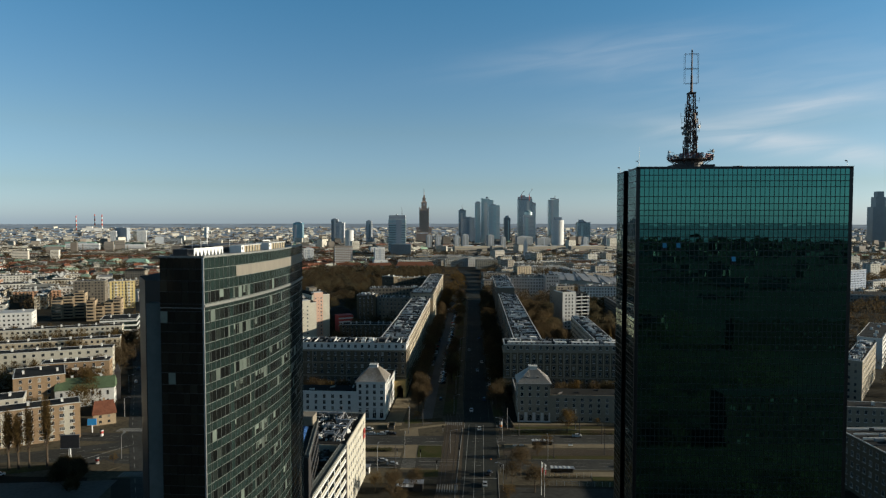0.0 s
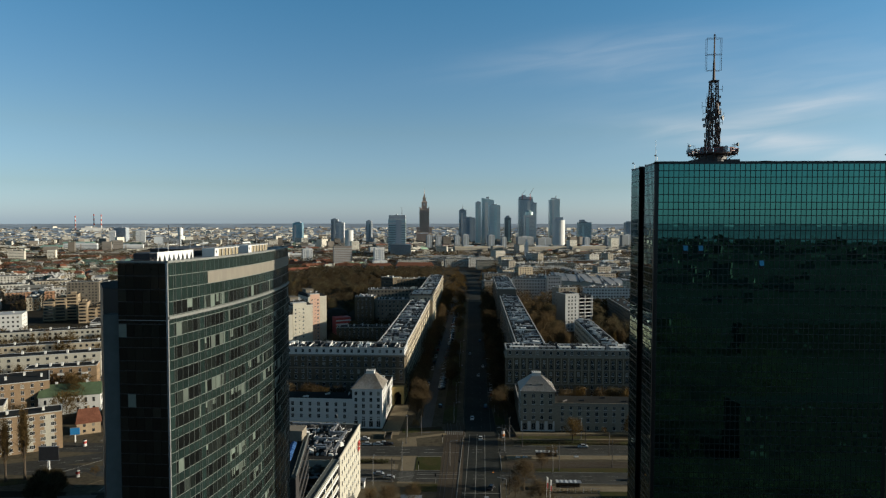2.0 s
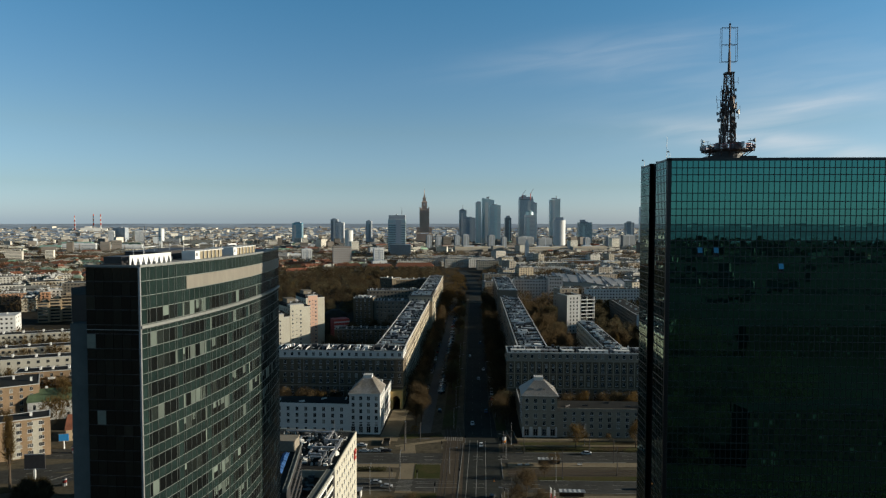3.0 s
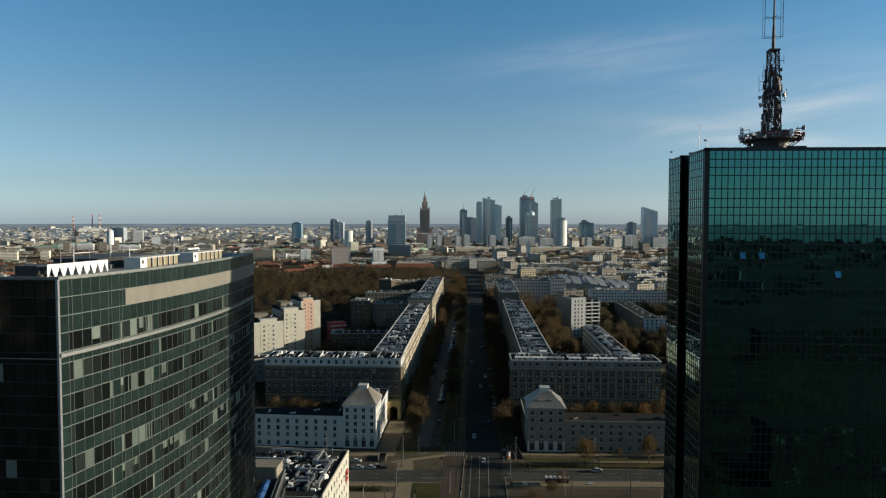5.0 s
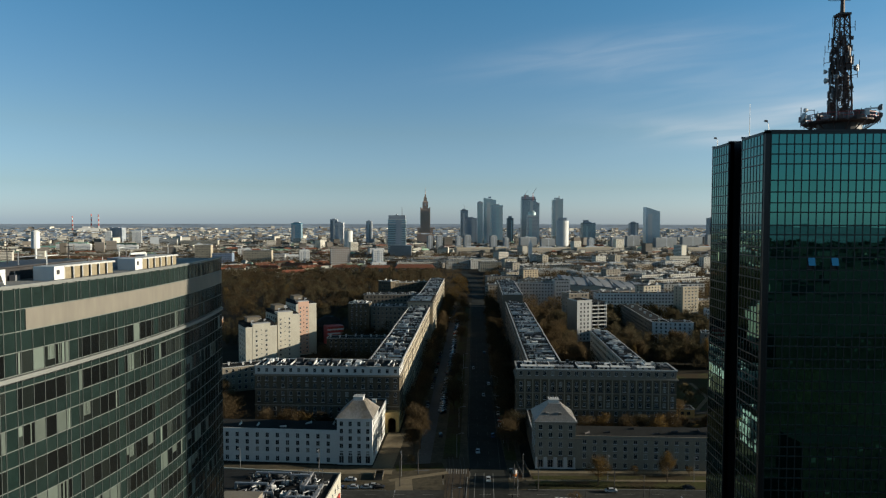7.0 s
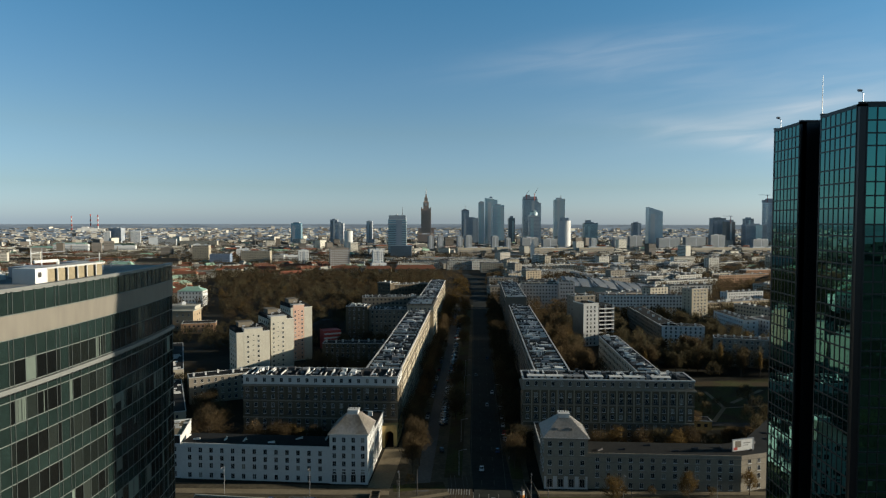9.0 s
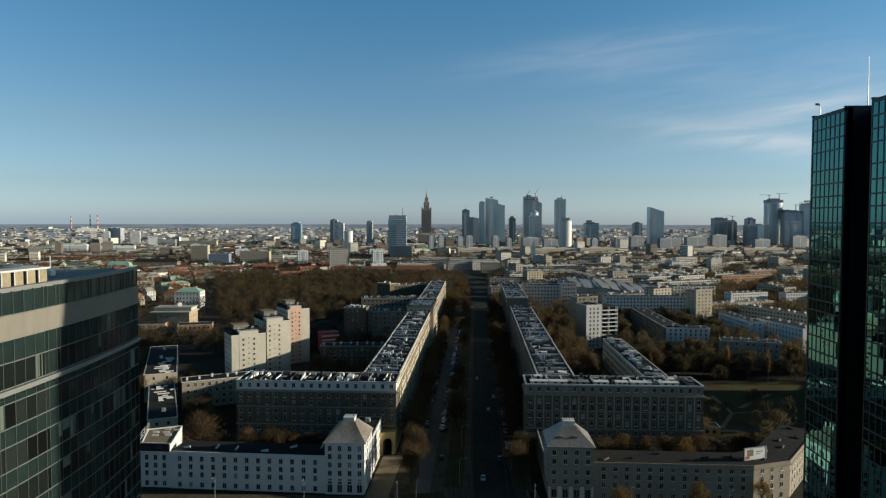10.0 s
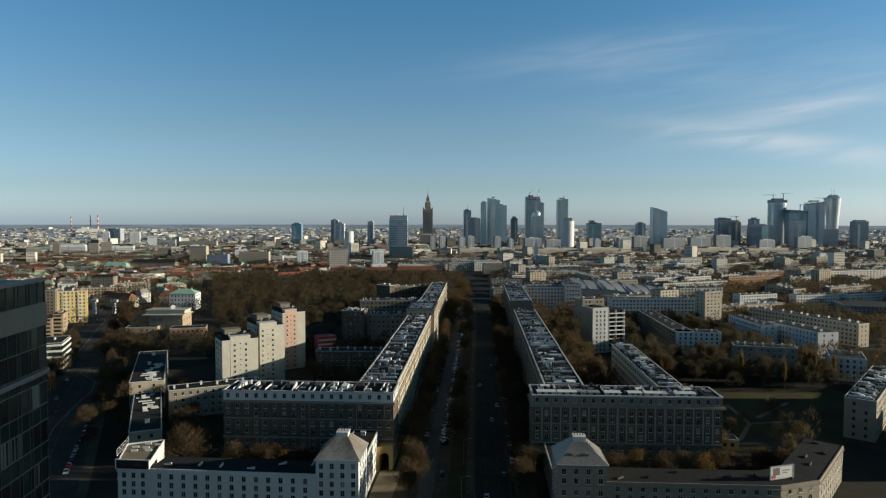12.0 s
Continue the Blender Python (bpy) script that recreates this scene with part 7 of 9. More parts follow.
part("upper_storey", Mesher().box(-4.5, 26.5, 6, 20, 17.7, 20.4).box(-5.2, 27.2, 5.2, 20.8, 20.4, 20.9), M["weathered"], th)
part("dish", Mesher(pose(16, 9, 22.6, 60, 0, 20)).ring(0, 0, 0, 0.7, 0.6, 1.9, 16).beam((0, 0, -2.2), (0, 0, 0), 0.15), M["white_metal"], th, "white satellite dish")
slab("villa_wing", "low brown wing of the villa", (-286, 607), (-262, 612), 12, 9.0, 2, "sandstone", pitch=4.2, stacks=0, category="house")
slab("villa_wing", "low brown wing of the villa", (-248, 604), (-222, 612), 14, 9.0, 2, "brick", single=False, stacks=0, category="house")


def terraced_block(label, p0, p1, depth, h, bays, wall):
    """A stepped block: bays that step back and up, each with banded balconies and dark loggias."""
    L = math.hypot(p1[0] - p0[0], p1[1] - p0[1])
    th = thing("terraced_block", label, "apartment block", wall_frame(p0, p1))
    w = L / bays
    for i in range(bays):
        back, top = 2.2 * i, h - 2.8 * ((bays - 1 - i) % 3)
        x0, x1 = i * w, (i + 1) * w
        part("bay", Mesher().box(x0, x1, back + 1.3, depth + back, 0, top), M[wall], th)
        part("bay_roof", Mesher().box(x0 - 0.1, x1 + 0.1, back + 0.9, depth + back + 0.1, top, top + 0.5, 0, 1), [M[wall], M["bitumen"]], th)
        n = int(top / 3.0)
        for j in range(n):
            z = 0.6 + j * (top - 0.6) / n
            part("balcony", Mesher().box(x0 + 0.15, x1 - 0.9, back, back + 1.3, z, z + 1.15), M[wall], th)
            part("loggia", Mesher().box(x0 + 0.5, x1 - 1.4, back + 1.24, back + 1.3, z + 1.15, z + 2.5), M["pane"], th, "dark loggia glazing")
        part("lift_house", Mesher().box(x0 + w * 0.3, x0 + w * 0.75, back + depth * 0.4, back + depth * 0.7, top + 0.5, top + 2.2), M[wall], th)
    k = Mesher()
    joined_windows(k, (L, 2.2 * bays), (L, depth + 2.0), [1.6 + 3.0 * i for i in range(int(h / 3.2))], 3.2, 1.3, 1.5)
    part("end_window", k, M["pane_far"], th, kind="stuff")
    return th


terraced_block("sandstone terraced block with banded balconies", (-401, 598), (-375, 609), 16, 24.0, 3, "sandstone")
terraced_block("stepped sandstone block with roof terraces", (-362, 590), (-335, 601), 18, 19.0, 4, "sandstone")

# ---------------- blocks beside and behind the start of the flight ----------------
for p0, p1, d, h, f in (((182, 2), (106, 12), 13, 22, 7),  ((330, -210), (190, -196), 14, 22, 6)):
    slab("rear_block", "apartment block behind the flight path, darkened for reflections", p0, p1, d, h, f, "rear_brick_dark", single=False, stacks=0, edge="rear_brick_dark")

# ---------------- houses with pitched roofs, churches, palace ----------------


def gable_mesh(w, d, eave, ridge, hip, wall_i=0, roof_i=1, floors=3, pitch=3.4):
    k = Mesher()
    k.box(-w / 2, w / 2, -d / 2, d / 2, 0, eave, wall_i)
    o = 0.5
    k.add([(-w / 2 - o, -d / 2 - o, eave), (w / 2 + o, -d / 2 - o, eave), (w / 2 + o, d / 2 + o, eave), (-w / 2 - o, d / 2 + o, eave), (-w / 2 - o + hip, 0, ridge), (w / 2 + o - hip, 0, ridge)],
          [(0, 1, 5, 4), (1, 2, 5), (2, 3, 4, 5), (3, 0, 4), (3, 2, 1, 0)], roof_i)
    fh = eave / floors
    hs = [fh * i + 0.9 for i in range(floors)]
    for a, b in (((-w / 2, -d / 2), (w / 2, -d / 2)), ((w / 2, -d / 2), (w / 2, d / 2)), ((-w / 2, d / 2), (-w / 2, -d / 2))):
        joined_windows(k, a, b, hs, pitch, 1.1, fh * 0.5, 1.2, 0.04, 2)
    for i in range(max(1, int(w / 12))):
        x = -w / 2 + w * (i + 0.5) / max(1, int(w / 12))
        k.box(x - 0.5, x + 0.5, 0.6, 1.5, eave + 0.2, ridge + 0.9, wall_i)
    return k


def pitched_house(label, x, y, turn, w, d, eave, ridge, hip, wall, roof, floors=3, name="house", category="house"):
    th = thing(name, label, category, pose(x, y, 0, 0, 0, turn))
    k = gable_mesh(w, d, eave, ridge, hip, 0, 1, floors)
    halves = [Mesher(), Mesher(), Mesher()]
    for f, m in zip(k.f, k.m):
        halves[m].add([k.v[i] for i in f], [tuple(range(len(f)))])
    part("wall", halves[0], M[wall], th)
    part("roof", halves[1], M[roof], th)
    part("glazing", halves[2], M["pane_far"], th, kind="stuff")
    return th


pitched_house("white church hall with a green sheet roof", -200, 322, 22, 27, 11, 9, 14, 0.5, "render_white", "green_roof", 2, "church_hall", "church")
solid("church_tower", Mesher().box(-1.3, 1.3, -1.3, 1.3, 0, 15).box(-1.6, 1.6, -1.6, 1.6, 15, 15.5).frustum(-1.3, 1.3, -1.3, 1.3, 15.5, -0.15, 0.15, -0.15, 0.15, 19.5), M["dark_metal"], "slim dark church turret beside the hall", "church", at=pose(-188.5, 331, 0, 0, 0, 25))
pitched_house("small brown house with a steep red tiled roof", -173.5, 292, 32, 9.5, 9, 5.0, 10.5, 1.2, "sandstone", "old_tile", 2)
pitched_house("white palace with a green copper roof", -318, 786, 8, 27, 20, 17, 21.5, 8, "render_white", "copper", 4, "palace", "palace")
for x, y, w, t, c in ((-395, 800, 34, -20, "tile_red"), (-350, 830, 30, 10, "tile_red"), (-372, 868, 38, 5, "tile_red"), (-432, 1208, 40, 8, "tile_red"), (-300, 1226, 44, 4, "tile_red"),
                      (-385, 1245, 40, 12, "tile_red"), (-235, 1232, 46, 2, "tile_red"), (-175, 1224, 46, 3, "tile_red"), (-262, 1262, 50, 0, "tile_red"), (-340, 1268, 52, 10, "tile_red")):
    pitched_house("pale town house with a red tiled roof", x, y, t, w, 14, 10, 15, 4, "render_cream", c, 3)

# landmarks of the old town: palaces, theatre, offices and long red-roofed blocks
BIG = (
    ("long cream building with a green copper roof", -1289, 1955, 65, 12.1, 17.8, "render_cream", "copper"),
    ("pale palace with a green copper roof", -1246, 2019, 95, 22.0, 26.4, "render_cream", "copper"),
    ("wide theatre with a dark green roof", -1070, 1972, 102, 14.3, 26.4, "render_white", "green_dark"),
    ("large white flat-roofed hall", -1168, 2493, 71, 21.7, 24.5, "render_white", "parapet"),
    ("wide pale office slab in the old city", -1002, 2393, 130, 19.0, 21.6, "weathered", "parapet"),
    ("long town block with a red tiled roof", -932, 1511, 85, 7.6, 11.9, "render_cream", "tile_red"),
    ("brown town block with a red tiled roof", -845, 1492, 42, 6.9, 11.7, "sandstone", "tile_red"),
    ("long grey palace with a dark roof", -616, 1304, 81, 16.0, 22.0, "stone_light", "bitumen"),
    ("low palace wing with a green copper roof", -735, 1260, 61, 6.2, 10.7, "render_cream", "copper"),
    ("pale palace with a green copper roof", -674, 1276, 40, 10.8, 18.0, "render_white", "copper"),
    ("large grey institutional block", -492, 923, 28, 21.8, 24.3, "stone_light", "bitumen"),
    ("town house with a red tiled roof", -502, 1001, 28, 6.9, 13.1, "render_cream", "tile_red"),
    ("town house with a red tiled roof", -468, 1003, 27, 6.9, 12.4, "sandstone", "tile_red"),
    ("town house with a red tiled roof", -469, 1097, 37, 9.5, 14.0, "render_cream", "tile_red"),
    ("white town house with a red tiled roof", -490, 1238, 38, 6.5, 12.5, "render_white", "tile_red"),
    ("cream flat-roofed house near the park", -414, 1158, 31, 8.8, 12.0, "render_cream", "parapet"),
    ("long house with a red tiled roof", -360, 1181, 44, 4.9, 9.8, "render_cream", "tile_red"),
    ("pale house with a dark hipped roof", -566, 980, 41, 5.1, 10.1, "render_cream", "bitumen"),
    ("cream stepped residential slab", -464, 1427, 59, 29.0, 31.0, "render_cream", "parapet"),
    ("cream twin residential tower", -594, 1455, 34, 39.5, 41.0, "render_cream", "parapet"),
    ("blue-grey panelled office block in the old city", -520, 1374, 40, 26.0, 27.5, "blue_panel", "parapet"),
    ("white framed office block in the old city", -429, 1467, 25, 18.5, 20.6, "render_white", "parapet"),
    ("pale tower block with a dark side", -1553, 2981, 48, 40.4, 43.7, "weathered", "parapet"),

)
for label, x, y, w, eave, ridge, wall, roof in BIG:
    fl = max(2, int(eave / 3.4))
    if roof == "parapet":
        c, sn = math.cos(radians(9)) * w / 2, math.sin(radians(9)) * w / 2
        slab("office_block", label, (x - c, y - sn), (x + c, y + sn), min(24, w * 0.6), ridge, fl, wall, roof="bitumen", single=False, stacks=2, category="building")
    else:
        pitched_house(label, x, y + 8, 9, w, min(22, w * 0.5), eave, ridge, min(5, w * 0.12), wall, roof, fl, "town_block", "building")

# ---------------- bare trees ----------------


def tree_meshes(seed, h, r, twig, slivers=850, upright=False):
    """A bare tree: trunk with limbs, and a crown of thin twigs in uneven clumps."""
    rng = random.Random(seed)
    trunk, crown = Mesher(), Mesher()
    base = h * (0.16 if upright else 0.22)
    trunk.beam((0, 0, -0.2), (0, 0, base), 0.024 * h, 0.018 * h, 7)
    trunk.beam((0, 0, base), (rng.uniform(-0.4, 0.4), rng.uniform(-0.4, 0.4), h * 0.82), 0.018 * h, 0.004 * h, 6)
    tips = []
    n = 15 if upright else 11
    for i in range(n):
        a = 2.4 * i + rng.uniform(-0.4, 0.4)
        z0 = base + (h * 0.62 - base) * (i / n) ** 0.9
        reach = r * (0.55 if upright else 1.0) * rng.uniform(0.55, 0.95) * (1 - 0.45 * (i / n))
        p = Vector((0, 0, z0))
        q = p + Vector((math.cos(a) * reach * 0.55, math.sin(a) * reach * 0.55, h * (0.22 if upright else 0.15)))
        e = q + Vector((math.cos(a) * reach * 0.45, math.sin(a) * reach * 0.45, h * (0.2 if upright else 0.12)))
        trunk.beam(p, q, 0.0085 * h, 0.006 * h, 5).beam(q, e, 0.006 * h, 0.002 * h, 4)
        tips += [(q, 0.8), (e, 1.0), ((q + e) / 2, 0.9)]
        for _ in range(2):
            b = a + rng.uniform(-1.1, 1.1)
            g = q + Vector((math.cos(b) * reach * 0.4, math.sin(b) * reach * 0.4, h * rng.uniform(0.04, 0.16)))
            trunk.beam(q, g, 0.004 * h, 0.0015 * h, 4)
            tips.append((g, 1.0))
    tips += [(Vector((rng.uniform(-1, 1) * r * 0.25, rng.uniform(-1, 1) * r * 0.25, h * rng.uniform(0.78, 0.95))), 0.9) for _ in range(6)]
    per = max(3, int(slivers * 1.7) // len(tips))
    for c, s in tips:
        out = Vector((c.x, c.y, (c.z - h * 0.3) * 0.9 + 0.6 * h * upright)).normalized()
        for _ in range(per):
            d = (out + Vector((rng.gauss(0, 0.75), rng.gauss(0, 0.75), rng.gauss(0.15, 0.6)))).normalized()
            o = c + Vector((rng.gauss(0, r * 0.17), rng.gauss(0, r * 0.17), rng.gauss(0, h * 0.055)))
            ln = rng.uniform(0.07, 0.15) * h * s * 0.9
            side = d.orthogonal().normalized()
            side.rotate(Matrix.Rotation(rng.uniform(0, 6.28), 3, d))
            w = ln * 0.048
            crown.add([o - side * w, o + side * w, o + d * ln], [(0, 1, 2)])
    return trunk.mesh("trunk", [M["bark"]]), crown.mesh("crown", [TWIG[twig]])


TREES = [tree_meshes(101, 13, 5.6, 0, 1500), tree_meshes(102, 15, 6.2, 1, 1500), tree_meshes(103, 11, 5.0, 0, 1300), tree_meshes(104, 12, 4.6, 2, 1300),
         tree_meshes(105, 19, 2.2, 2, 800, True), tree_meshes(106, 16, 6.4, 1, 1600), tree_meshes(107, 8, 3.8, 2, 900),
         tree_meshes(108, 17, 7.0, 0, 2200, True)]
TREE_LABEL = ["bare brown broad-crowned tree in early spring", "tall bare grey-brown tree with fine twigs", "bare brown tree with a rounded crown", "tree with ochre buds on bare twigs",
              "tall narrow bare brown poplar", "large spreading bare grey tree", "small ochre budding spring tree", "tall red-brown bare tree with upright limbs"]
tree_rng = random.Random(77)


def tree(kind, x, y, s=1.0, z=0.0):
    th = thing("tree", TREE_LABEL[kind], "tree", pose(x, y, z, 0, 0, tree_rng.uniform(0, 360)) @ Matrix.Diagonal((s, s, s * tree_rng.uniform(0.9, 1.12), 1)), "bare trees")
    part("trunk", TREES[kind][0], None, th)
    part("crown", TREES[kind][1], None, th)
    return th


def grove(n, xs, ys, kinds, s0=0.8, s1=1.15, gap=6.0, seed=1, ok=None):
    rng = random.Random(seed)
    done = []
    tries = 0
    while len(done) < n and tries < n * 30:
        tries += 1
        x, y = rng.uniform(*xs), rng.uniform(*ys)
        if any((x - a) ** 2 + (y - b) ** 2 < gap * gap for a, b in done) or (ok and not ok(x, y)):
            continue
        done.append((x, y))
        tree(rng.choice(kinds), x, y, rng.uniform(s0, s1))


# rows along the avenue
yy = 318.0
while yy < 800:
    for x, gapy in ((-28.0 if yy < 345 else -29.5, 0), (-13.0, 3), (12.6, 1), (17.5 if yy > 370 else 15.5, 5)):
        if tree_rng.random() < (0.62 if x in (-29.5, 12.6) else 0.3):
            tree(tree_rng.choice((0, 1, 2, 0)), x + tree_rng.uniform(-1.2, 1.2), yy + gapy + tree_rng.uniform(-1.5, 1.5), tree_rng.uniform(0.72, 1.0))
    yy += 10.5
for x, y, kd, s in ((-26.5, 313, 7, 0.8), (-24.6, 321, 7, 0.98), (-27.2, 328, 7, 0.9),  (-26, 300.5, 6, 0.6), (15.5, 318, 2, 0.8), (46, 331, 0, 0.9), (54, 336, 3, 1.0), (62, 329, 0, 0.95), (69, 334, 1, 0.85), (76, 330, 3, 1.0), (83, 335, 0, 0.95), (91, 327, 3, 0.8)):
    tree(kd, x, y, s)
grove(20, (41, 67), (368, 520), (0, 3, 1, 0), 0.85, 1.2, 6.5, 11)
grove(16, (45, 75), (520, 690), (0, 3, 1), 0.9, 1.2, 7, 12)
grove(44, (90, 205), (366, 528), (7, 1, 7, 4, 2), 0.7, 1.0, 8, 13, lambda x, y: not (135 < x < 215 and 355 < y < 370 + (x - 135)) and not (x > 140 and y < 362 + (x - 148) * 1.38 + 14 and y > 340 + (x - 148) * 1.38) and not (98 < x and y < 476) and not (146 < x < 198 and 490 < y < 524))
grove(26, (95, 260), (535, 700), (0, 1, 3), 0.8, 1.1, 9, 14, lambda x, y: not (125 < x < 165 and y < 660) and not (196 < x < 262))
for x, y, kd, s in ((-113, 333.5, 0, 1.5), (-125, 361, 0, 1.25), (-116, 353, 5, 1.0), (-132, 371, 2, 1.1), (-84, 333, 0, 1.0), (-74, 331, 3, 0.9), (-93, 332, 0, 0.95), (-62, 334, 2, 0.9), (-79, 330, 2, 1.0), (-68, 332, 0, 0.85), (-79, 338, 6, 1.3), (-112, 338, 2, 0.8), (-54, 335, 6, 0.7)):
    tree(kd, x, y, s)
for x, y, s in ((42.5, 286.5, 0.95), (68, 290, 0.85), (92, 300, 0.7), (58, 297, 0.5), (78, 296.5, 0.5)):
    tree(3 if s > 0.6 else 6, x, y, s)
for x, y, kd, s in ((92, 333, 0, 0.8), (112, 345, 6, 1.0), (90, 322, 3, 0.6)):
    tree(kd, x, y, s)
for x, y, s in ((-176.4, 232, 1.22), (-173.3, 233, 1.12), (-170.0, 234.4, 1.08), (-164.2, 236.4, 1.2), (-184, 228, 1.15), (-190, 226, 1.0)):
    tree(4, x, y, s)
for x, y, kd, s in ((-140, 240, 6, 0.5), (18, 236, 0, 0.85), (22, 221, 0, 0.8), (14.5, 229, 2, 0.75), (26.2, 255.6, 2, 0.55), (-20, 221, 2, 0.7), (-27, 214, 0, 0.7), (-34, 219, 6, 0.8), (12.5, 213, 6, 0.8), (31, 266, 6, 0.8),
                    (-24, 203, 2, 0.7), (-14, 199, 6, 0.8)):
    tree(kd, x, y, s)
grove(22, (-260, -165), (300, 470), (3, 0, 2, 3), 0.6, 0.95, 7, 15, lambda x, y: -17 < (x + 146 + (y - 255) * 0.47) < 44 and not -11 < (x + 146 + (y - 255) * 0.49) < 26 and not (-222 < x < -160 and y < 345))
grove(7, (-210, -125), (330, 480), (0, 1, 2), 0.6, 0.8, 8, 16, lambda x, y: x > -150 - (y - 330) * 0.3 + 12 and x < -112)
grove(16, (-330, -190), (440, 640), (0, 2, 1, 3), 0.6, 0.85, 9, 17, lambda x, y: 26 < (x + 220 + (y - 404) * 0.47) < 60 and not (-300 < x < -205 and 570 < y < 650))
grove(20, (-100, -56), (366, 480), (0, 2, 1), 0.7, 0.95, 8, 18)
grove(12, (-100, -58), (500, 565), (0, 2, 1), 0.7, 0.95, 8, 19)


def far_woods(name, label, spots, seed, twig, per=130, low=1.0, thick=1.0):
    """Many distant bare crowns in one mesh."""
    rng = random.Random(seed)
    tri, verts = [], []
    for x, y, r, h in spots:
        h *= low
        for _ in range(int(per * 1.6)):
            a, e, q = rng.uniform(0, 6.283), rng.uniform(-0.3, 1.5), rng.uniform(0.35, 1.0) ** 0.5
            c = Vector((x + r * q * math.cos(a) * math.cos(e), y + r * q * math.sin(a) * math.cos(e), max(0.4, h * 0.42 + h * 0.55 * q * math.sin(e))))
            d = Vector((math.cos(a) * 0.55 + rng.gauss(0, 0.4), math.sin(a) * 0.55 + rng.gauss(0, 0.4), 0.85 + rng.gauss(0, 0.4))).normalized() * rng.uniform(1.2, 2.6)
            s = d.orthogonal().normalized()
            s.rotate(Matrix.Rotation(rng.uniform(0, 6.28), 3, d))
            s *= rng.uniform(0.07, 0.14) * thick
            i = len(verts)
            verts += [c - s, c + s, c + d]
            tri.append((i, i + 1, i + 2))
    me = bpy.data.meshes.new(name)
    me.from_pydata(verts, [], tri)
    me.materials.append(TWIG[twig])
    return tagged(new(name, me), label, "trees", kind="stuff")


wr = random.Random(9)


def spots(n, xs, ys, ok=None, r0=4, r1=7):
    out = []
    while len(out) < n:
        x, y = wr.uniform(*xs), wr.uniform(*ys)
        if ok is None or ok(x, y):
            out.append((x, y, wr.uniform(r0, r1), wr.uniform(10, 17)))
    return out


def in_park(x, y):
    return x > -0.425 * (y - 97) + 8 and not (x > -112 and y < 800) and not (-145 < x < -95 and 430 < y < 575) and not (-306 < x < -196 and y < 668) and not (-300 < x < -212 and y < 600)


far_woods("park_trees", "dense brown bare trees of the park", spots(720, (-470, -58), (540, 1185), in_park), 51, 0, 165, 1.0, 1.3)
far_woods("park_trees", "grey bare trees of the park", spots(420, (-470, -58), (600, 1190), in_park), 52, 1, 150, 1.0, 1.3)
far_woods("park_trees", "ochre budding trees of the park", spots(40, (-330, -60), (660, 1000), in_park), 58, 2, 150, 1.0, 1.2)


def mass(name, label, n, xs, ys, seed, twig, per, ok=None, r0=3.5, r1=6.0, low=1.0, thick=1.0):
    global wr
    wr = random.Random(seed)
    return far_woods(name, label, spots(n, xs, ys, ok, r0, r1), seed, twig, per, low, thick)


def off_estate(x, y):
    return not (118 < x < 172 and 530 < y < 675) and not (96 < x < 215 and 340 < y < 478) and not (146 < x < 198 and 490 < y < 522) and not (x > 140 and 340 < y < 385 + (x - 148) * 1.38 and y > 335 + (x - 148) * 1.2) and not (66 < x < 82 and y < 462) and not (70 < x < 108 and 562 < y < 642) \
        and not (192 < x < 290 and 555 < y < 700) and not (x > 200 and y < 530)


mass("courtyard_trees", "dense brown bare trees behind the stone block", 260, (90, 205), (385, 640), 81, 1, 130, off_estate, 2.2, 4.0, 1.12, 1.1)
mass("courtyard_trees", "dense brown bare trees beside the stone block", 84, (42, 66), (366, 690), 82, 0, 230, None, 2.8, 4.8, 1.3, 1.2)
mass("courtyard_trees", "grey bare trees behind the stone block", 40, (100, 230), (392, 700), 83, 1, 230, off_estate, 3.0, 5.2, 1.05, 1.3)
mass("avenue_trees", "dark rows of bare trees along the avenue", 44, (-33, -27), (362, 790), 84, 0, 230, None, 3.0, 4.6)
mass("avenue_trees", "dark rows of bare trees along the avenue", 60, (11, 20), (362, 790), 85, 1, 230, None, 3.0, 4.6)
mass("courtyard_trees", "bare trees before the estate rows", 330, (110, 330), (530, 760), 93, 1, 120, off_estate, 2.0, 3.6, 1.0, 1.3)
mass("courtyard_trees", "bare trees beside the end blocks", 95, (128, 270), (296, 400), 94, 1, 120, lambda x, y: not (abs((x - 166) * 0.79 - (y - 384) * 0.61 + 6) < 12) and not (abs((x - 203) * 0.81 - (y - 343) * 0.59 + 4) < 11) and (x > 136 or y > 345) and not (y < 352 and x < 220))
mass("corner_trees", "bare brown trees behind the bent end of the range", 14, (90, 120), (300, 352), 97, 0, 240, lambda x, y: (x - 88.3) * 0.68 - (y - 302.6) * 0.73 + 5 < -13, 2.5, 4.2, 0.5)
mass("corner_trees", "low bare shrubs and trees in the dark yard", 12, (92, 150), (348, 425), 98, 1, 200, lambda x, y: not (x > 138 and y > 345 and y < 375), 2.4, 4.0, 0.6)
mass("estate_trees", "brown bare trees between the white rows", 300, (205, 420), (420, 700), 99, 0, 95, lambda x, y: not (192 < x < 290 and 555 < y < 700) and x > 200 + max(0, 520 - y) * 0.3, 3.0, 5.0, 0.75)
mass("estate_trees", "grey-brown bare trees round the low row", 34, (118, 262), (470, 545), 104, 1, 150, lambda x, y: not (148 < x < 196 and 496 < y < 522), 3.2, 5.2, 0.9)
mass("estate_trees", "bare trees between the far apartment rows", 1250, (60, 760), (690, 1150), 100, 0, 70, lambda x, y: x < 0.72 * y, 4.0, 6.5, 0.9, 2.6)
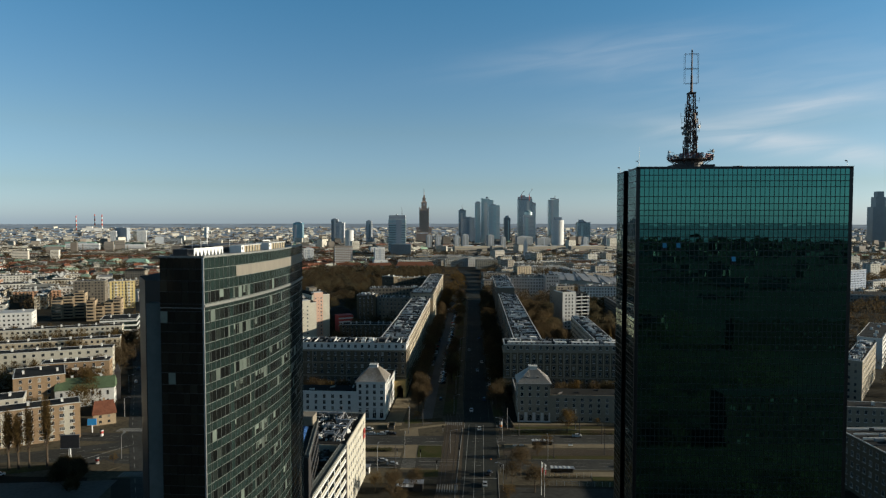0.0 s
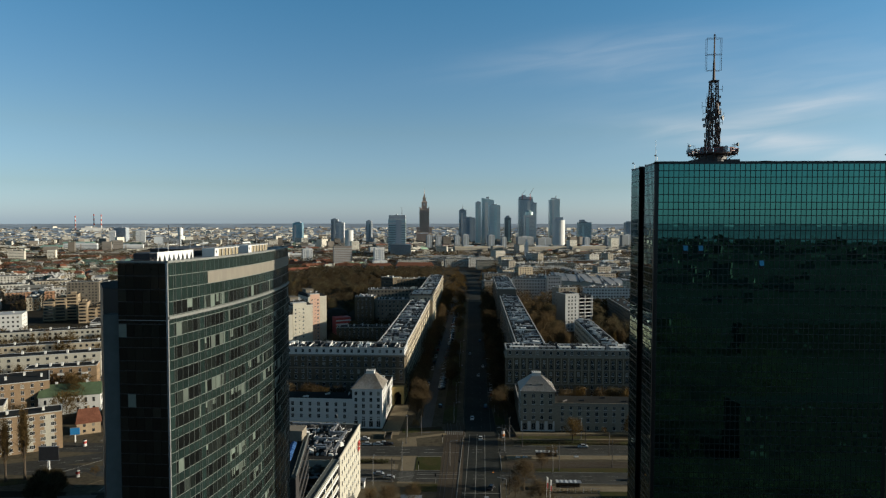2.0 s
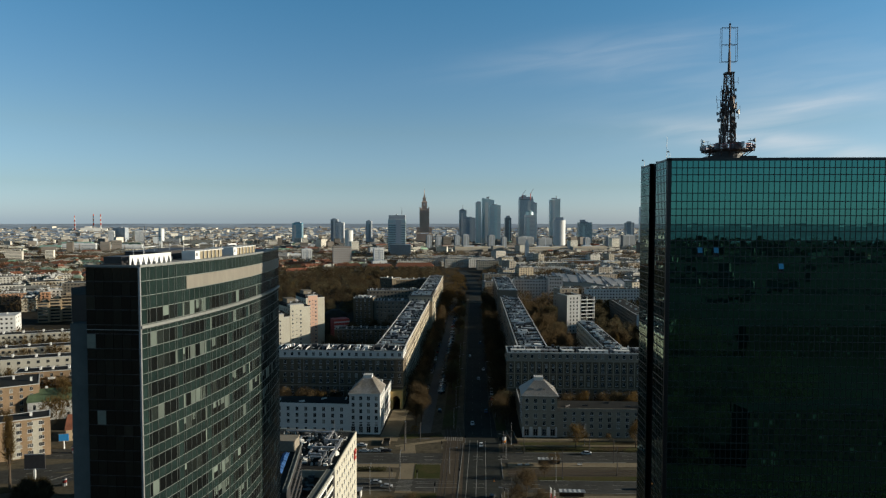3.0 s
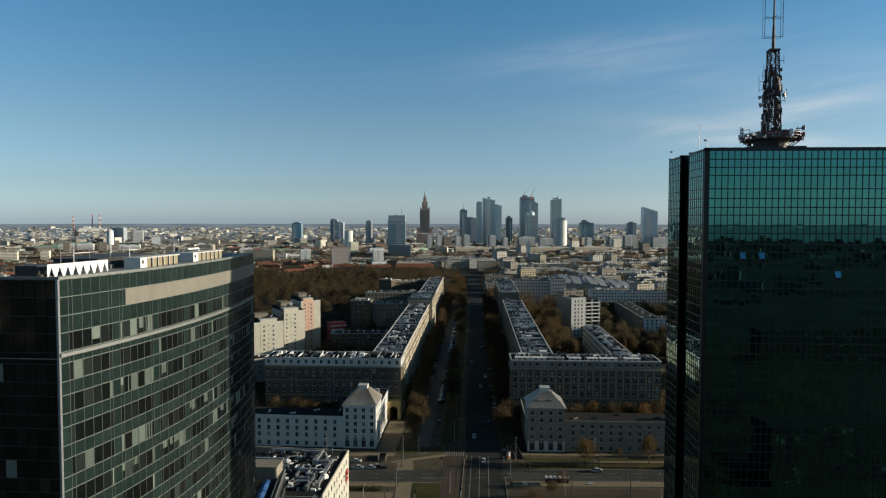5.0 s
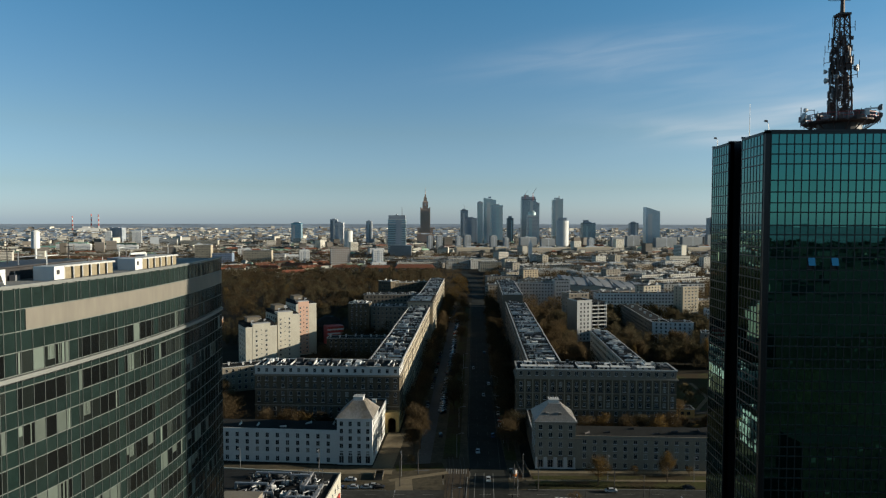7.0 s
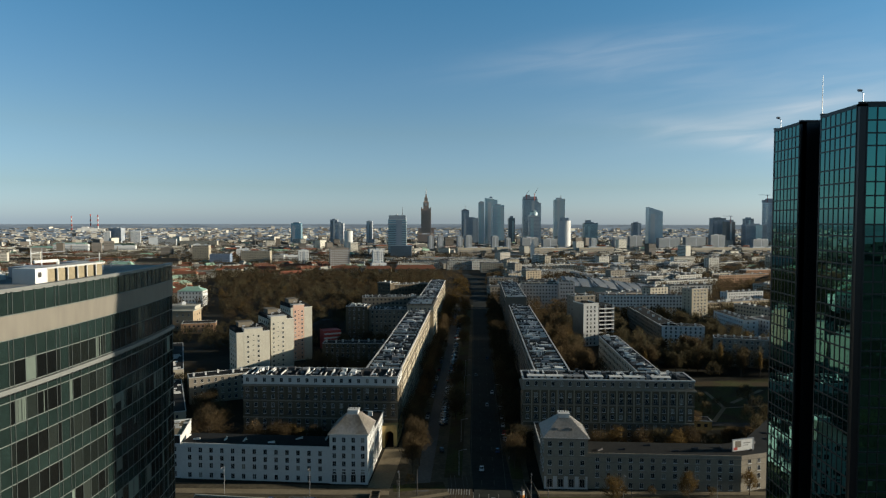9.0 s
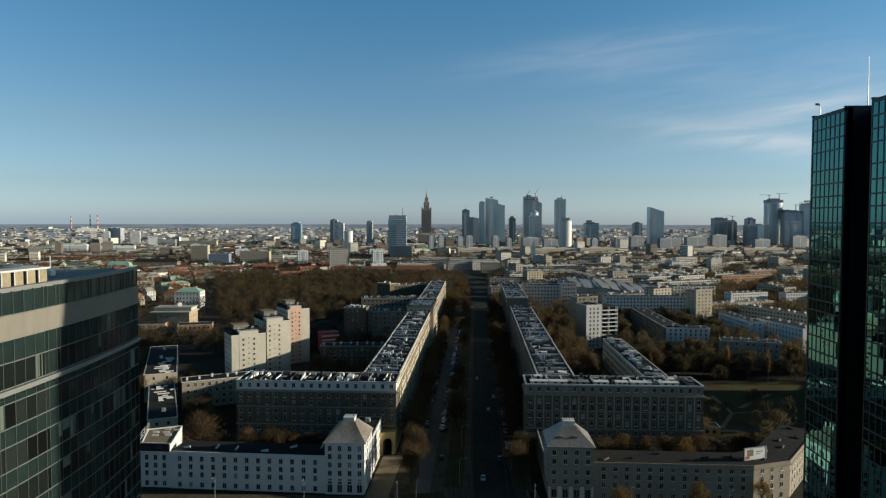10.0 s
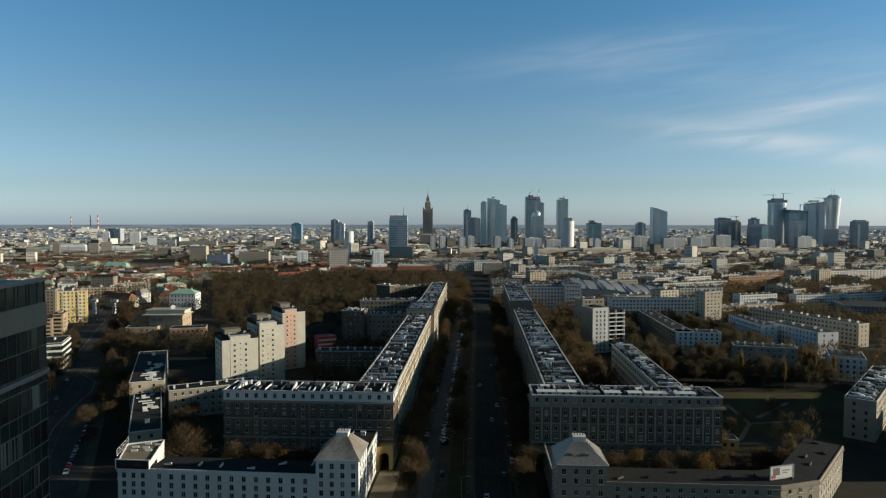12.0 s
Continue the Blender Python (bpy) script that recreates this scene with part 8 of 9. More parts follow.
# unseen trees, added so that the mirror tower reflects less light
mass("rear_trees", "unseen trees added to darken the tower reflections", 460, (-60, 190), (-330, 120), 95, 1, 150, lambda x, y: not (-75 < x < -30 and y > 85) and not (x > 125 and y > 165) and not (x > 90 and -16 < y < 40 and x < 200), 5, 8)
mass("avenue_trees", "ochre bare trees at the far end of the avenue", 46, (-34, -12), (620, 1060), 86, 2, 220, None, 4, 6)
mass("avenue_trees", "brown bare trees past the end of the avenue blocks", 150, (-130, -22), (800, 1190), 101, 0, 150, lambda x, y: x < -14 - (y - 960) * 0.05, 4, 6.5)
mass("avenue_trees", "bare trees beside the far carriageway", 46, (13, 40), (780, 1160), 102, 0, 170, None, 3.5, 5.5)
mass("yard_trees", "bare trees in the left courtyards", 46, (-112, -56), (368, 560), 87, 0, 220, lambda x, y: not 478 < y < 505 and not (x < -105 and y > 425))
mass("yard_trees", "bare trees between yard and side street", 30, (-330, -140), (330, 640), 88, 0, 220, lambda x, y: 28 < (x + 179 + (y - 321) * 0.47) < 50 and not (y > 560) and not (-176 < x < -112 and y < 425) and not (-216 < x < -160 and y < 345))
mass("yard_trees", "bare trees round the villas", 110, (-330, -120), (520, 640), 89, 1, 220, lambda x, y: x + 264 + (y - 503) * 0.55 > 30 and not (-300 < x < -205 and 570 < y < 650))
mass("estate_trees", "bare trees between the estate blocks", 60, (-330, -200), (280, 480), 90, 0, 200, lambda x, y: x + 179 + (y - 321) * 0.47 < -16)
mass("estate_trees", "ochre bare trees along the side street", 40, (-300, -165), (290, 500), 91, 2, 200, lambda x, y: -24 < x + 179 + (y - 321) * 0.47 < -13)
mass("yard_trees", "brown bare trees along the far side street", 55, (-372, -230), (520, 735), 105, 0, 200, lambda x, y: 17 < (x + 179 + (y - 321) * 0.485) < 30 and not (-300 < x < -215 and 590 < y < 660), 3.2, 5.4, 0.9, 1.2)
mass("estate_trees", "ochre bare trees between the row ends and the side street", 46, (-312, -200), (380, 570), 106, 0, 210, lambda x, y: -11 < (x + 214 + (y - 390) * 0.50) < 5, 3.0, 4.8, 0.95, 1.2)
for seed, (a, b), tw in ((107, (-345, 372), 0), (108, (-370, 425), 1), (109, (-392, 470), 0)):
    mass("estate_trees", "bare trees in the gardens before the white rows", 62, (a - 5, a + 118), (b - 30, b + 50), seed, tw, 150, lambda x, y, a=a, b=b: -25 < (y - b) * 0.915 - (x - a) * 0.403 < -5, 2.6, 4.4, 0.95, 1.2)
mass("estate_trees", "dark bare shrubs beside the parking lot", 16, (-156, -136), (212, 236), 92, 1, 420, lambda x, y: abs(x + 148 + (y - 224) * 0.5) < 4.5, 1.8, 3.0, 0.35)
mass("estate_trees", "ochre trees before the white rows", 330, (-345, -190), (262, 470), 96, 2, 150, lambda x, y: x + 179 + (y - 321) * 0.47 < -14 and not (-232 < x < -150 and y < 300) and not (-214 < x < -180 and y < 326) and not (-250 < x < -196 and 294 < y < 318), 2.4, 4.2, 1.12)

# ---------------- the city beyond ----------------


def block_mesh(w, d, h, floors, pitch):
    k = Mesher().box(-w / 2, w / 2, -d / 2, d / 2, 0, h, 0)
    k.box(-w / 2 - 0.15, w / 2 + 0.15, -d / 2 - 0.15, d / 2 + 0.15, h, h + 0.5, 1)
    fh = (h - 0.6) / floors
    hs = [0.8 + fh * i for i in range(floors)]
    c = [(-w / 2, -d / 2), (w / 2, -d / 2), (w / 2, d / 2), (-w / 2, d / 2)]
    for a, b in zip(c, c[1:] + c[:1]):
        joined_windows(k, a, b, hs, pitch, 1.7, fh * 0.52, 1.5, 0.05, 2)
    rng = random.Random(int(w * 7 + h))
    for _ in range(int(w / 6)):
        x, y = rng.uniform(-w / 2 + 1, w / 2 - 1), rng.uniform(-d / 2 + 1, d / 2 - 1)
        k.box(x - 0.9, x + 0.9, y - 1.1, y + 1.1, h + 0.5, h + rng.uniform(1.2, 2.6), 3)
    return k


def wall_by_object(name, stops):
    return palette_mat(name, stops, 0.85, 0.1, "object")


M["block_wall"] = wall_by_object("estate_walls", [(0, (0.45, 0.40, 0.32)), (0.25, (0.52, 0.50, 0.45)), (0.5, (0.33, 0.29, 0.24)), (0.66, (0.44, 0.36, 0.26)), (0.8, (0.56, 0.54, 0.50)), (0.95, (0.42, 0.24, 0.15))])
M["block_roof"] = wall_by_object("estate_roofs", [(0, (0.07, 0.068, 0.065)), (0.4, (0.14, 0.135, 0.13)), (0.7, (0.3, 0.29, 0.28)), (0.9, (0.44, 0.43, 0.41))])
M["house_roof"] = wall_by_object("town_roofs", [(0, (0.20, 0.08, 0.05)), (0.2, (0.15, 0.068, 0.048)), (0.36, (0.15, 0.145, 0.13)), (0.58, (0.24, 0.33, 0.26)), (0.76, (0.19, 0.08, 0.052)), (0.84, (0.29, 0.28, 0.25))])
BLOCKS = [block_mesh(*a).mesh("apartment_block", [M["block_wall"], M["block_roof"], M["pane_far"], M["render_white"]])
          for a in ((48, 11, 12.5, 4, 3.6), (66, 11.5, 13.5, 4, 3.6), (36, 12, 11, 3, 3.6), (84, 12, 14, 4, 3.8), (24, 13, 26, 8, 4), (40, 20, 15, 4, 3.6), (54, 16, 17, 5, 3.8), (110, 14, 15, 4, 4))]
HOUSES = [gable_mesh(*a).mesh("town_house", [M["block_wall"], M["house_roof"], M["pane_far"]])
          for a in ((16, 10, 8, 12, 3), (22, 11, 10, 14, 4), (34, 11, 9, 13, 4), (12, 10, 11, 15, 2), (44, 12, 10, 14, 5))]
used = [(-97, 640, 60), (-44, 640, 30), (30, 700, 30)]


def free(x, y, r):
    if abs(x - 1.5) < 24 + r * 0.5 and y < 1150:
        return False
    if -0.43 * (y - 97) < x < -50 and 540 < y < 1195 or -150 < x < 26 and y < 1300:
        return False
    return all((x - a) ** 2 + (y - b) ** 2 > (r + c) ** 2 for a, b, c in used)


for a in ((85, 540, 20), (85, 608, 18), (205, 685, 22), (140, 610, 50), (158, 706, 44), (297, 812, 32), (360, 820, 32), (425, 840, 34), (262, 655, 52), (212, 620, 38), (172, 510, 30), (362, 760, 45), (385, 1045, 50),
          (590, 1180, 85), (75, 785, 42), (168, 890, 66), (-318, 786, 30), (-260, 615, 35), (-380, 690, 40), (-410, 670, 30), (-415, 530, 45), (-310, 560, 35), (-270, 490, 30), (-395, 800, 25), (-350, 830, 25), (-300, 850, 28), (-330, 1100, 40)):
    used.append(a)


used += [(b[1], b[2], b[3] * 0.5) for b in BIG]
pitched_house("long cream house with a red tiled roof", -108, 1212, 4, 70, 16, 11, 18, 5, "render_cream", "tile_red", 3, "town_block", "building")


def scatter(n, xs, ys, meshes, name, label, category, angles, radius, seed, group):
    rng = random.Random(seed)
    made, tries = 0, 0
    while made < n and tries < n * 60:
        tries += 1
        x, y = rng.uniform(*xs), rng.uniform(*ys)
        i = rng.randrange(len(meshes))
        r = radius[i]
        if abs(x) > 0.74 * (y + 60) + 40 or not free(x, y, r):
            continue
        used.append((x, y, r * 0.9))
        solid(name, meshes[i], None, label, category, group, at=pose(x, y, 0, 0, 0, rng.choice(angles) + rng.uniform(-4, 4)))
        made += 1


BR = [24, 32, 19, 40, 15, 16, 28, 52]
scatter(96, (60, 1100), (720, 1420), BLOCKS, "apartment_block", "flat-roofed post-war apartment block among trees", "apartment block", (26, 28, 24, 116, 30), [r * 0.62 for r in BR], 61, "far estate")
scatter(36, (-120, 260), (830, 1500), [BLOCKS[i] for i in (5, 6, 3, 7)], "stone_terrace", "cream flat-roofed block along the avenue", "apartment block", (8, 14, 100), [13, 18, 22, 30], 62, "avenue blocks")
scatter(38, (-1100, -465), (560, 1000), BLOCKS[:4] + BLOCKS[5:7], "apartment_block", "flat-roofed apartment block in the old quarter", "apartment block", (25, 30, 118), [15, 20, 13, 26, 12, 18], 63, "old quarter blocks")
scatter(118, (-1250, -200), (780, 1400), HOUSES, "town_house", "pale town house with a pitched roof", "house", (10, 25, 100, -15, 60), [6, 8, 11, 5, 14], 64, "old town houses")


def far_city(name, label, n, rmin, rmax, span, seed, wall, roof, tall=0.0, lean=0.0):
    """Thousands of distant blocks in one mesh, each with rows of windows."""
    rng = random.Random(seed)
    k = Mesher()
    for _ in range(n):
        r = rmin + (rmax - rmin) * rng.random() ** 0.8
        a = radians(rng.uniform(*span))
        x, y = r * math.sin(a), r * math.cos(a)
        if abs(x - 1.5) < 16 and 0 < y < 1500:
            continue
        if any(abs(x - b[1]) < b[3] * 0.6 + 12 and -70 < y - b[2] < 40 for b in BIG):
            continue
        f = 1 if r < 2500 else 0.62
        w, d = rng.uniform(12, 52) * f, rng.uniform(8, 13) * f
        h = (rng.uniform(6, 13.5) if rng.random() > tall else rng.uniform(22, 40)) * (1 if r < 2400 else max(0.4, 1 - (r - 2400) / 2200))
        if h > 24:
            w, d = rng.uniform(16, 34), rng.uniform(14, 22)
        z = land_z(r)
        k.turn = pose(x, y, z, 0, 0, rng.choice((22, 22, 112, 25, 30, 0, 60)) + rng.uniform(-6, 6))
        if rng.random() < lean and h < 15:
            o = h * 0.45
            k.box(-w / 2, w / 2, -d / 2, d / 2, 0, h - o * 0.5, 0)
            k.add([(-w / 2, -d / 2, h - o * 0.5), (w / 2, -d / 2, h - o * 0.5), (w / 2, d / 2, h - o * 0.5), (-w / 2, d / 2, h - o * 0.5), (-w / 2 + 3, 0, h + 2), (w / 2 - 3, 0, h + 2)],
                  [(0, 1, 5, 4), (1, 2, 5), (2, 3, 4, 5), (3, 0, 4)], 2)
        else:
            k.box(-w / 2, w / 2, -d / 2, d / 2, 0, h, 0)
            k.box(-w / 2 - 0.2, w / 2 + 0.2, -d / 2 - 0.2, d / 2 + 0.2, h, h + 0.6, 1)
            if r < 2600:
                fl = max(2, int(h / 3.1))
                for i in range(fl):
                    zz = 1.2 + i * (h - 1) / fl
                    k.box(-w / 2 + 1, w / 2 - 1, -d / 2 - 0.06, d / 2 + 0.06, zz, zz + 1.3, 3)
    k.turn = None
    return solid(name, k, [wall, roof, M["old_roof"], M["pane_strip"]], label, "buildings", kind="stuff")


M["pane_strip"] = mat("far_window_band", (0.13, 0.125, 0.12), 0.4, var=0.3, big=0.2, fine=0.8, island=0.4)
far_city("far_city", "pale distant city blocks mixed with bare trees", 2300, 1380, 2700, (-37, 37), 71, M["city_wall"], M["city_roof"], 0.025, 0.16)
far_city("far_city", "distant pale city blocks fading to the horizon", 5200, 2500, 4350, (-38, 38), 72, M["city_wall"], M["city_roof"], 0.04, 0.0)
far_city("old_town", "red-roofed old town beyond the park", 430, 1150, 2100, (-38, -12), 73, M["city_wall"], M["city_roof"], 0.0, 0.75)
far_city("rear_city", "brown city behind the flight path, darkened for reflections", 520, 320, 3400, (105, 255), 74, M["rear_wall_dark"], M["rear_roof_dark"], 0.06, 0.05)
far_city("rear_city", "brown city towards the rear horizon, darkened for reflections", 900, 1500, 3300, (120, 240), 75, M["rear_wall_dark"], M["rear_roof_dark"], 0.05, 0.0)
far_woods("rear_woods", "far unseen woods added to darken the tower reflections", [(x, y, r * 4, h * 1.5) for x, y, r, h in spots(420, (-1500, 1700), (-2900, -1500), None)], 57, 1, 30, 1.0, 9.0)
far_woods("far_woods", "bare trees between the far blocks", [(x, y, r * 1.5, h * 1.15) for x, y, r, h in spots(4300, (-1150, 1250), (640, 1750), lambda x, y: abs(x) < 0.74 * y and free(x, y, 2) and abs(x) > 22)], 53, 0, 36, 1.0, 3.4)
far_woods("far_woods", "grey trees between the far blocks", [(x, y, r * 2.4, h * 1.1) for x, y, r, h in spots(3200, (-2400, 2500), (1400, 3700), lambda x, y: abs(x) < 0.74 * y)], 54, 1, 22, 1.0, 7.0)
far_woods("far_woods", "dark bare trees among the old town roofs", [(x, y, r * 1.5, h * 1.0) for x, y, r, h in spots(1100, (-1500, -260), (760, 1950), lambda x, y: -0.76 * y < x < -0.2 * y)], 56, 1, 28, 1.0, 3.4)
# unseen woods, added to darken the tower's reflections
far_woods("rear_woods", "unseen woods added to darken the tower reflections", [(x, y, r * 2.4, h * 1.1) for x, y, r, h in spots(1500, (-700, 900), (-1700, -60), None)], 55, 1, 26)

# ---------------- high-rise skyline ----------------
def tower_glass(name, c, metal=0.4):
    return mat(name, c, 0.28, metal, var=0.16, big=0.03, fine=0.25, spec=0.6)


# tower tones paler and bluer, distance haze put into the colours
TONE = dict(
    palace=mat("tower_sandstone", (0.50, 0.37, 0.30), 0.85, var=0.12, big=0.03),
    blue=tower_glass("tower_blue_glass", (0.50, 0.585, 0.63)), green=tower_glass("tower_green_glass", (0.48, 0.60, 0.61)),
    dark=tower_glass("tower_dark_glass", (0.18, 0.215, 0.24)), grey=mat("tower_grey", (0.39, 0.42, 0.46), 0.7, var=0.1, big=0.02),
    light=mat("tower_light", (0.62, 0.62, 0.61), 0.6, var=0.08, big=0.02), stone=mat("tower_stone", (0.36, 0.31, 0.27), 0.85, var=0.12, big=0.03),
    teal=tower_glass("tower_teal", (0.10, 0.34, 0.45)), cream_stone=mat("cream_stone_far", (0.42, 0.37, 0.29), 0.85, var=0.1, big=0.03), mid=mat("tower_mid_grey", (0.26, 0.275, 0.29), 0.75, var=0.12, big=0.02), site=mat("tower_site", (0.28, 0.26, 0.24), 0.85, var=0.2, big=0.03))


def swing(x, y):
    """Shifts x so that towers placed from pixel bearings line up in the camera's view."""
    return x + 0.0116 * (y - 97) * (1 + (x / y) ** 2)


def high_rise(label, x0, x1, y, h, tone, band, depth=None, step=4.0, top=None, round_plan=False, fin=0.0, slant=0.0, name="high_rise"):
    """A tower turned by height for the sunlight wanted on its front, width fitted to the camera's view, with floor
    bands and, on tall ones, a proud core strip.
    """
    turn = 4.0 if h > 60 else 20.0
    w = x1 - x0
    d = depth or min(w, 36)
    if not round_plan:
        s = w / (w * math.cos(radians(turn)) + d * math.sin(radians(turn)))
        w, d = w * s, d * s
    at = pose(swing((x0 + x1) / 2, y), y + d / 2, 0, 0, 0, 0 if round_plan else turn) @ Matrix.Translation((0, -d / 2, 0))
    th = thing(name, label, "skyscraper", at, "city skyline")
    k = Mesher()
    if round_plan:
        k.ring(0, d / 2, 0, h, w / 2, w / 2, 24)
    else:
        k.add([(-w / 2, 0, 0), (w / 2, 0, 0), (w / 2, d, 0), (-w / 2, d, 0), (-w / 2, 0, h), (w / 2, 0, h - slant), (w / 2, d, h - slant), (-w / 2, d, h)],
              [(0, 1, 5, 4), (1, 2, 6, 5), (2, 3, 7, 6), (3, 0, 4, 7), (4, 5, 6, 7)])
    part("wall", k, TONE[tone], th)
    g = Mesher()
    z = 6.0
    while z < h - slant - 5:
        if round_plan:
            g.ring(0, d / 2, z, z + step * 0.5, w / 2 + 0.15, w / 2 + 0.15, 24, cap=False)
        else:
            g.box(-w / 2 - 0.15, w / 2 + 0.15, -0.15, d + 0.15, z, z + step * 0.5)
        z += step
    part("glazing", g, TONE[band], th, kind="stuff")
    rng = random.Random(int(x0 * 3 + h))
    if h <= 62 and not round_plan and not fin:                       # window columns, darker stair strips and plant on lower blocks
        q = Mesher()
        joined_windows(q, (-w / 2, 0), (w / 2, 0), [2.0 + step * i for i in range(int((h - 3) / step))], 4.6, 2.3, 1.7, 1.0, 0.25)
        joined_windows(q, (w / 2, 0), (w / 2, d), [2.0 + step * i for i in range(int((h - 3) / step))], 4.6, 2.3, 1.7, 1.0, 0.25)
        part("window_glazing", q, TONE["dark"], th, kind="stuff")
        part("stair_strip", Mesher().box(w * 0.02 - 1.3, w * 0.02 + 1.3, -0.35, 0.0, 0, h - 1.5), TONE["stone" if h < 30 else "grey"], th)
        part("roof_plant", Mesher().box(-w * 0.2, w * 0.1, d * 0.3, d * 0.7, h, h + 2.6).box(w * 0.2, w * 0.34, d * 0.35, d * 0.6, h, h + 1.8), TONE["grey"], th)
    if h > 75 and not round_plan:
        c, e = rng.uniform(-0.45, 0.1) * w, rng.uniform(0.16, 0.34) * w
        part("core_strip", Mesher().box(c, c + e, -0.6, 0.0, 0, h - slant - rng.uniform(0, 14)), TONE[rng.choice(("light", "dark", "grey", "green"))], th, "vertical strip of other glass")
        part("roof_plant", Mesher().box(-w * 0.3, w * 0.22, d * 0.3, d * 0.75, h - slant - 1, h - slant + rng.uniform(2.5, 5)), TONE["grey"], th)
    if fin:
        v = Mesher()
        n = int(w / fin)
        for i in range(n + 1):
            v.box(-w / 2 + w * i / n - 0.5, -w / 2 + w * i / n + 0.5, -0.6, 0, 0, h - slant)
        part("fin", v, TONE[tone], th, kind="stuff")
    for (a, b, z0, z1) in top or ():
        part("top", Mesher().box(w * a, w * b, d * 0.2, d * 0.8, z0, z1), TONE["grey" if tone != "stone" else "stone"], th)
    return th


def crane(x, y, z, reach, turn, lift=0.0):
    th = thing("tower_crane", "thin red-white tower crane on a construction site", "crane", pose(swing(x, y), y, z, 0, 0, turn), "construction cranes")
    part("tower", Mesher().box(-0.9, 0.9, -0.9, 0.9, -18, 10), M["red_metal"], th)
    part("jib", Mesher().beam((-reach * 0.3, 0, 9), (0, 0, 9.5), 0.9, n=4).beam((0, 0, 9.5), (reach, 0, 10 + lift), 0.9, 0.6, n=4), M["galv"], th)
    part("cab", Mesher().box(0.5, 2.8, -1.2, 1.2, 6.5, 9), M["white_metal"], th)
    return th


def stepped_palace():
    """The tall stepped stone landmark with its spire."""
    y = 2800
    th = thing("stepped_tower", "brown stepped stone skyscraper with a tall spire", "skyscraper", pose(-211, y + 23, 0, 0, 0, 5) @ Matrix.Scale(0.86, 4, (1, 0, 0)) @ Matrix.Scale(0.86, 4, (0, 1, 0)) @ Matrix.Translation((0, -23, 0)), "city skyline")
    k = Mesher().box(-40, 40, -6, 52, 0, 38).box(-38, -26, 0, 40, 42, 66).box(26, 38, 0, 40, 42, 66)
    part("podium", k, TONE["palace"], th)
    part("shaft", Mesher().box(-24, 24, 0, 46, 42, 140).frustum(-24, 24, 0, 46, 140, -22, 22, 2, 44, 146), TONE["palace"], th)
    g = Mesher()
    for i in range(9):
        g.box(-21 + i * 5.2 - 0.55, -21 + i * 5.2 + 0.55, -0.3, 0, 46, 134)
    part("glazing", g, TONE["stone"], th, kind="stuff")
    part("upper_shaft", Mesher().box(-13.5, 13.5, 10, 36, 146, 172).frustum(-13.5, 13.5, 10, 36, 172, -9, 9, 14, 32, 178).box(-8, 8, 15, 31, 178, 192), TONE["palace"], th)
    part("corner_turret", Mesher().box(-24, -19, 0, 5, 140, 151).box(19, 24, 0, 5, 140, 151), TONE["palace"], th)
    part("clock_face", Mesher(pose(0, 9.8, 162, 90)).ring(0, 0, 0, 0.5, 4.5, 4.5, 20), TONE["light"], th)
    part("spire", Mesher().frustum(-5, 5, 18, 28, 192, -2.2, 2.2, 21, 25, 206).beam((0, 23, 206), (0, 23, 236), 1.5, 0.25, 8), TONE["palace"], th, "needle spire")
    return th


stepped_palace()
high_rise("grey concrete slab tower", -576, -548, 2500, 99, "grey", "dark")
high_rise("light concrete slab tower", -545, -514, 2450, 86, "light", "grey", step=5)
high_rise("cream round tower with window bands", -439, -412, 2100, 63, "light", "light", round_plan=True)
high_rise("far pale concrete tower block", -511, -484, 2900, 92, "light", "grey")
th = high_rise("blue-grey glass tower with pale floor bands", -235, -189, 1650, 98, "green", "dark", 44, 4.4, ((-0.48, 0.48, 98, 108), (-0.05, 0.0, 108, 111)))
part("crown", Mesher().box(-21, 21, -0.4, 44.4, 86, 99), TONE["light"], th, "pale glass crown")
part("glass_band", Mesher().box(-21.2, 21.2, -0.5, 44.5, 90, 92).box(-21.2, 21.2, -0.5, 44.5, 95, 96.5), TONE["teal"], th)
part("aerial", Mesher().beam((12, 20, 108), (12, 20, 128), 0.7, 0.3), M["dark_metal"], th)
part("low_wing", Mesher().box(-14, 36, -46, 0, 0, 36), TONE["dark"], th, "dark lower glass wing")
th = high_rise("dark slim office tower with an aerial", -96, -63, 2850, 140, "dark", "blue")
part("aerial", Mesher().beam((0, 10, 140), (0, 10, 164), 0.9, 0.4), M["dark_metal"], th)
high_rise("light grey glass office block", -77, -24, 2750, 107, "grey", "light")
high_rise("pale glass tower with flat top", -21, 0, 2500, 163, "light", "green", top=((-0.3, 0.5, 163, 166),))
high_rise("tall green-blue glass tower", 2, 50, 2550, 181, "green", "blue", slant=8, top=((-0.1, 0.1, 180, 186),))
high_rise("green glass tower with floor bands", 28, 69, 2350, 149, "green", "light", step=5)
high_rise("small dark tower with stepped top", 96, 123, 2700, 106, "dark", "dark", top=((-0.25, 0.25, 106, 114),))
high_rise("tall dark tower under construction", 150, 208, 2650, 180, "dark", "blue", top=((-0.48, 0.48, 180, 190), (-0.3, 0.0, 190, 196)))
high_rise("pale tower behind the construction", 197, 226, 2700, 167, "grey", "blue")
th = high_rise("pale round-topped tower with a dome", 164, 202, 2500, 116, "light", "grey", step=5)
part("dome", Mesher().ring(0, 18, 116, 126, 15, 15, 20).ring(0, 18, 126, 133, 15, 6, 20), TONE["green"], th, "green glazed dome")
th = high_rise("pale green glass tower with a side mast", 278, 320, 2700, 178, "light", "green", slant=-6)
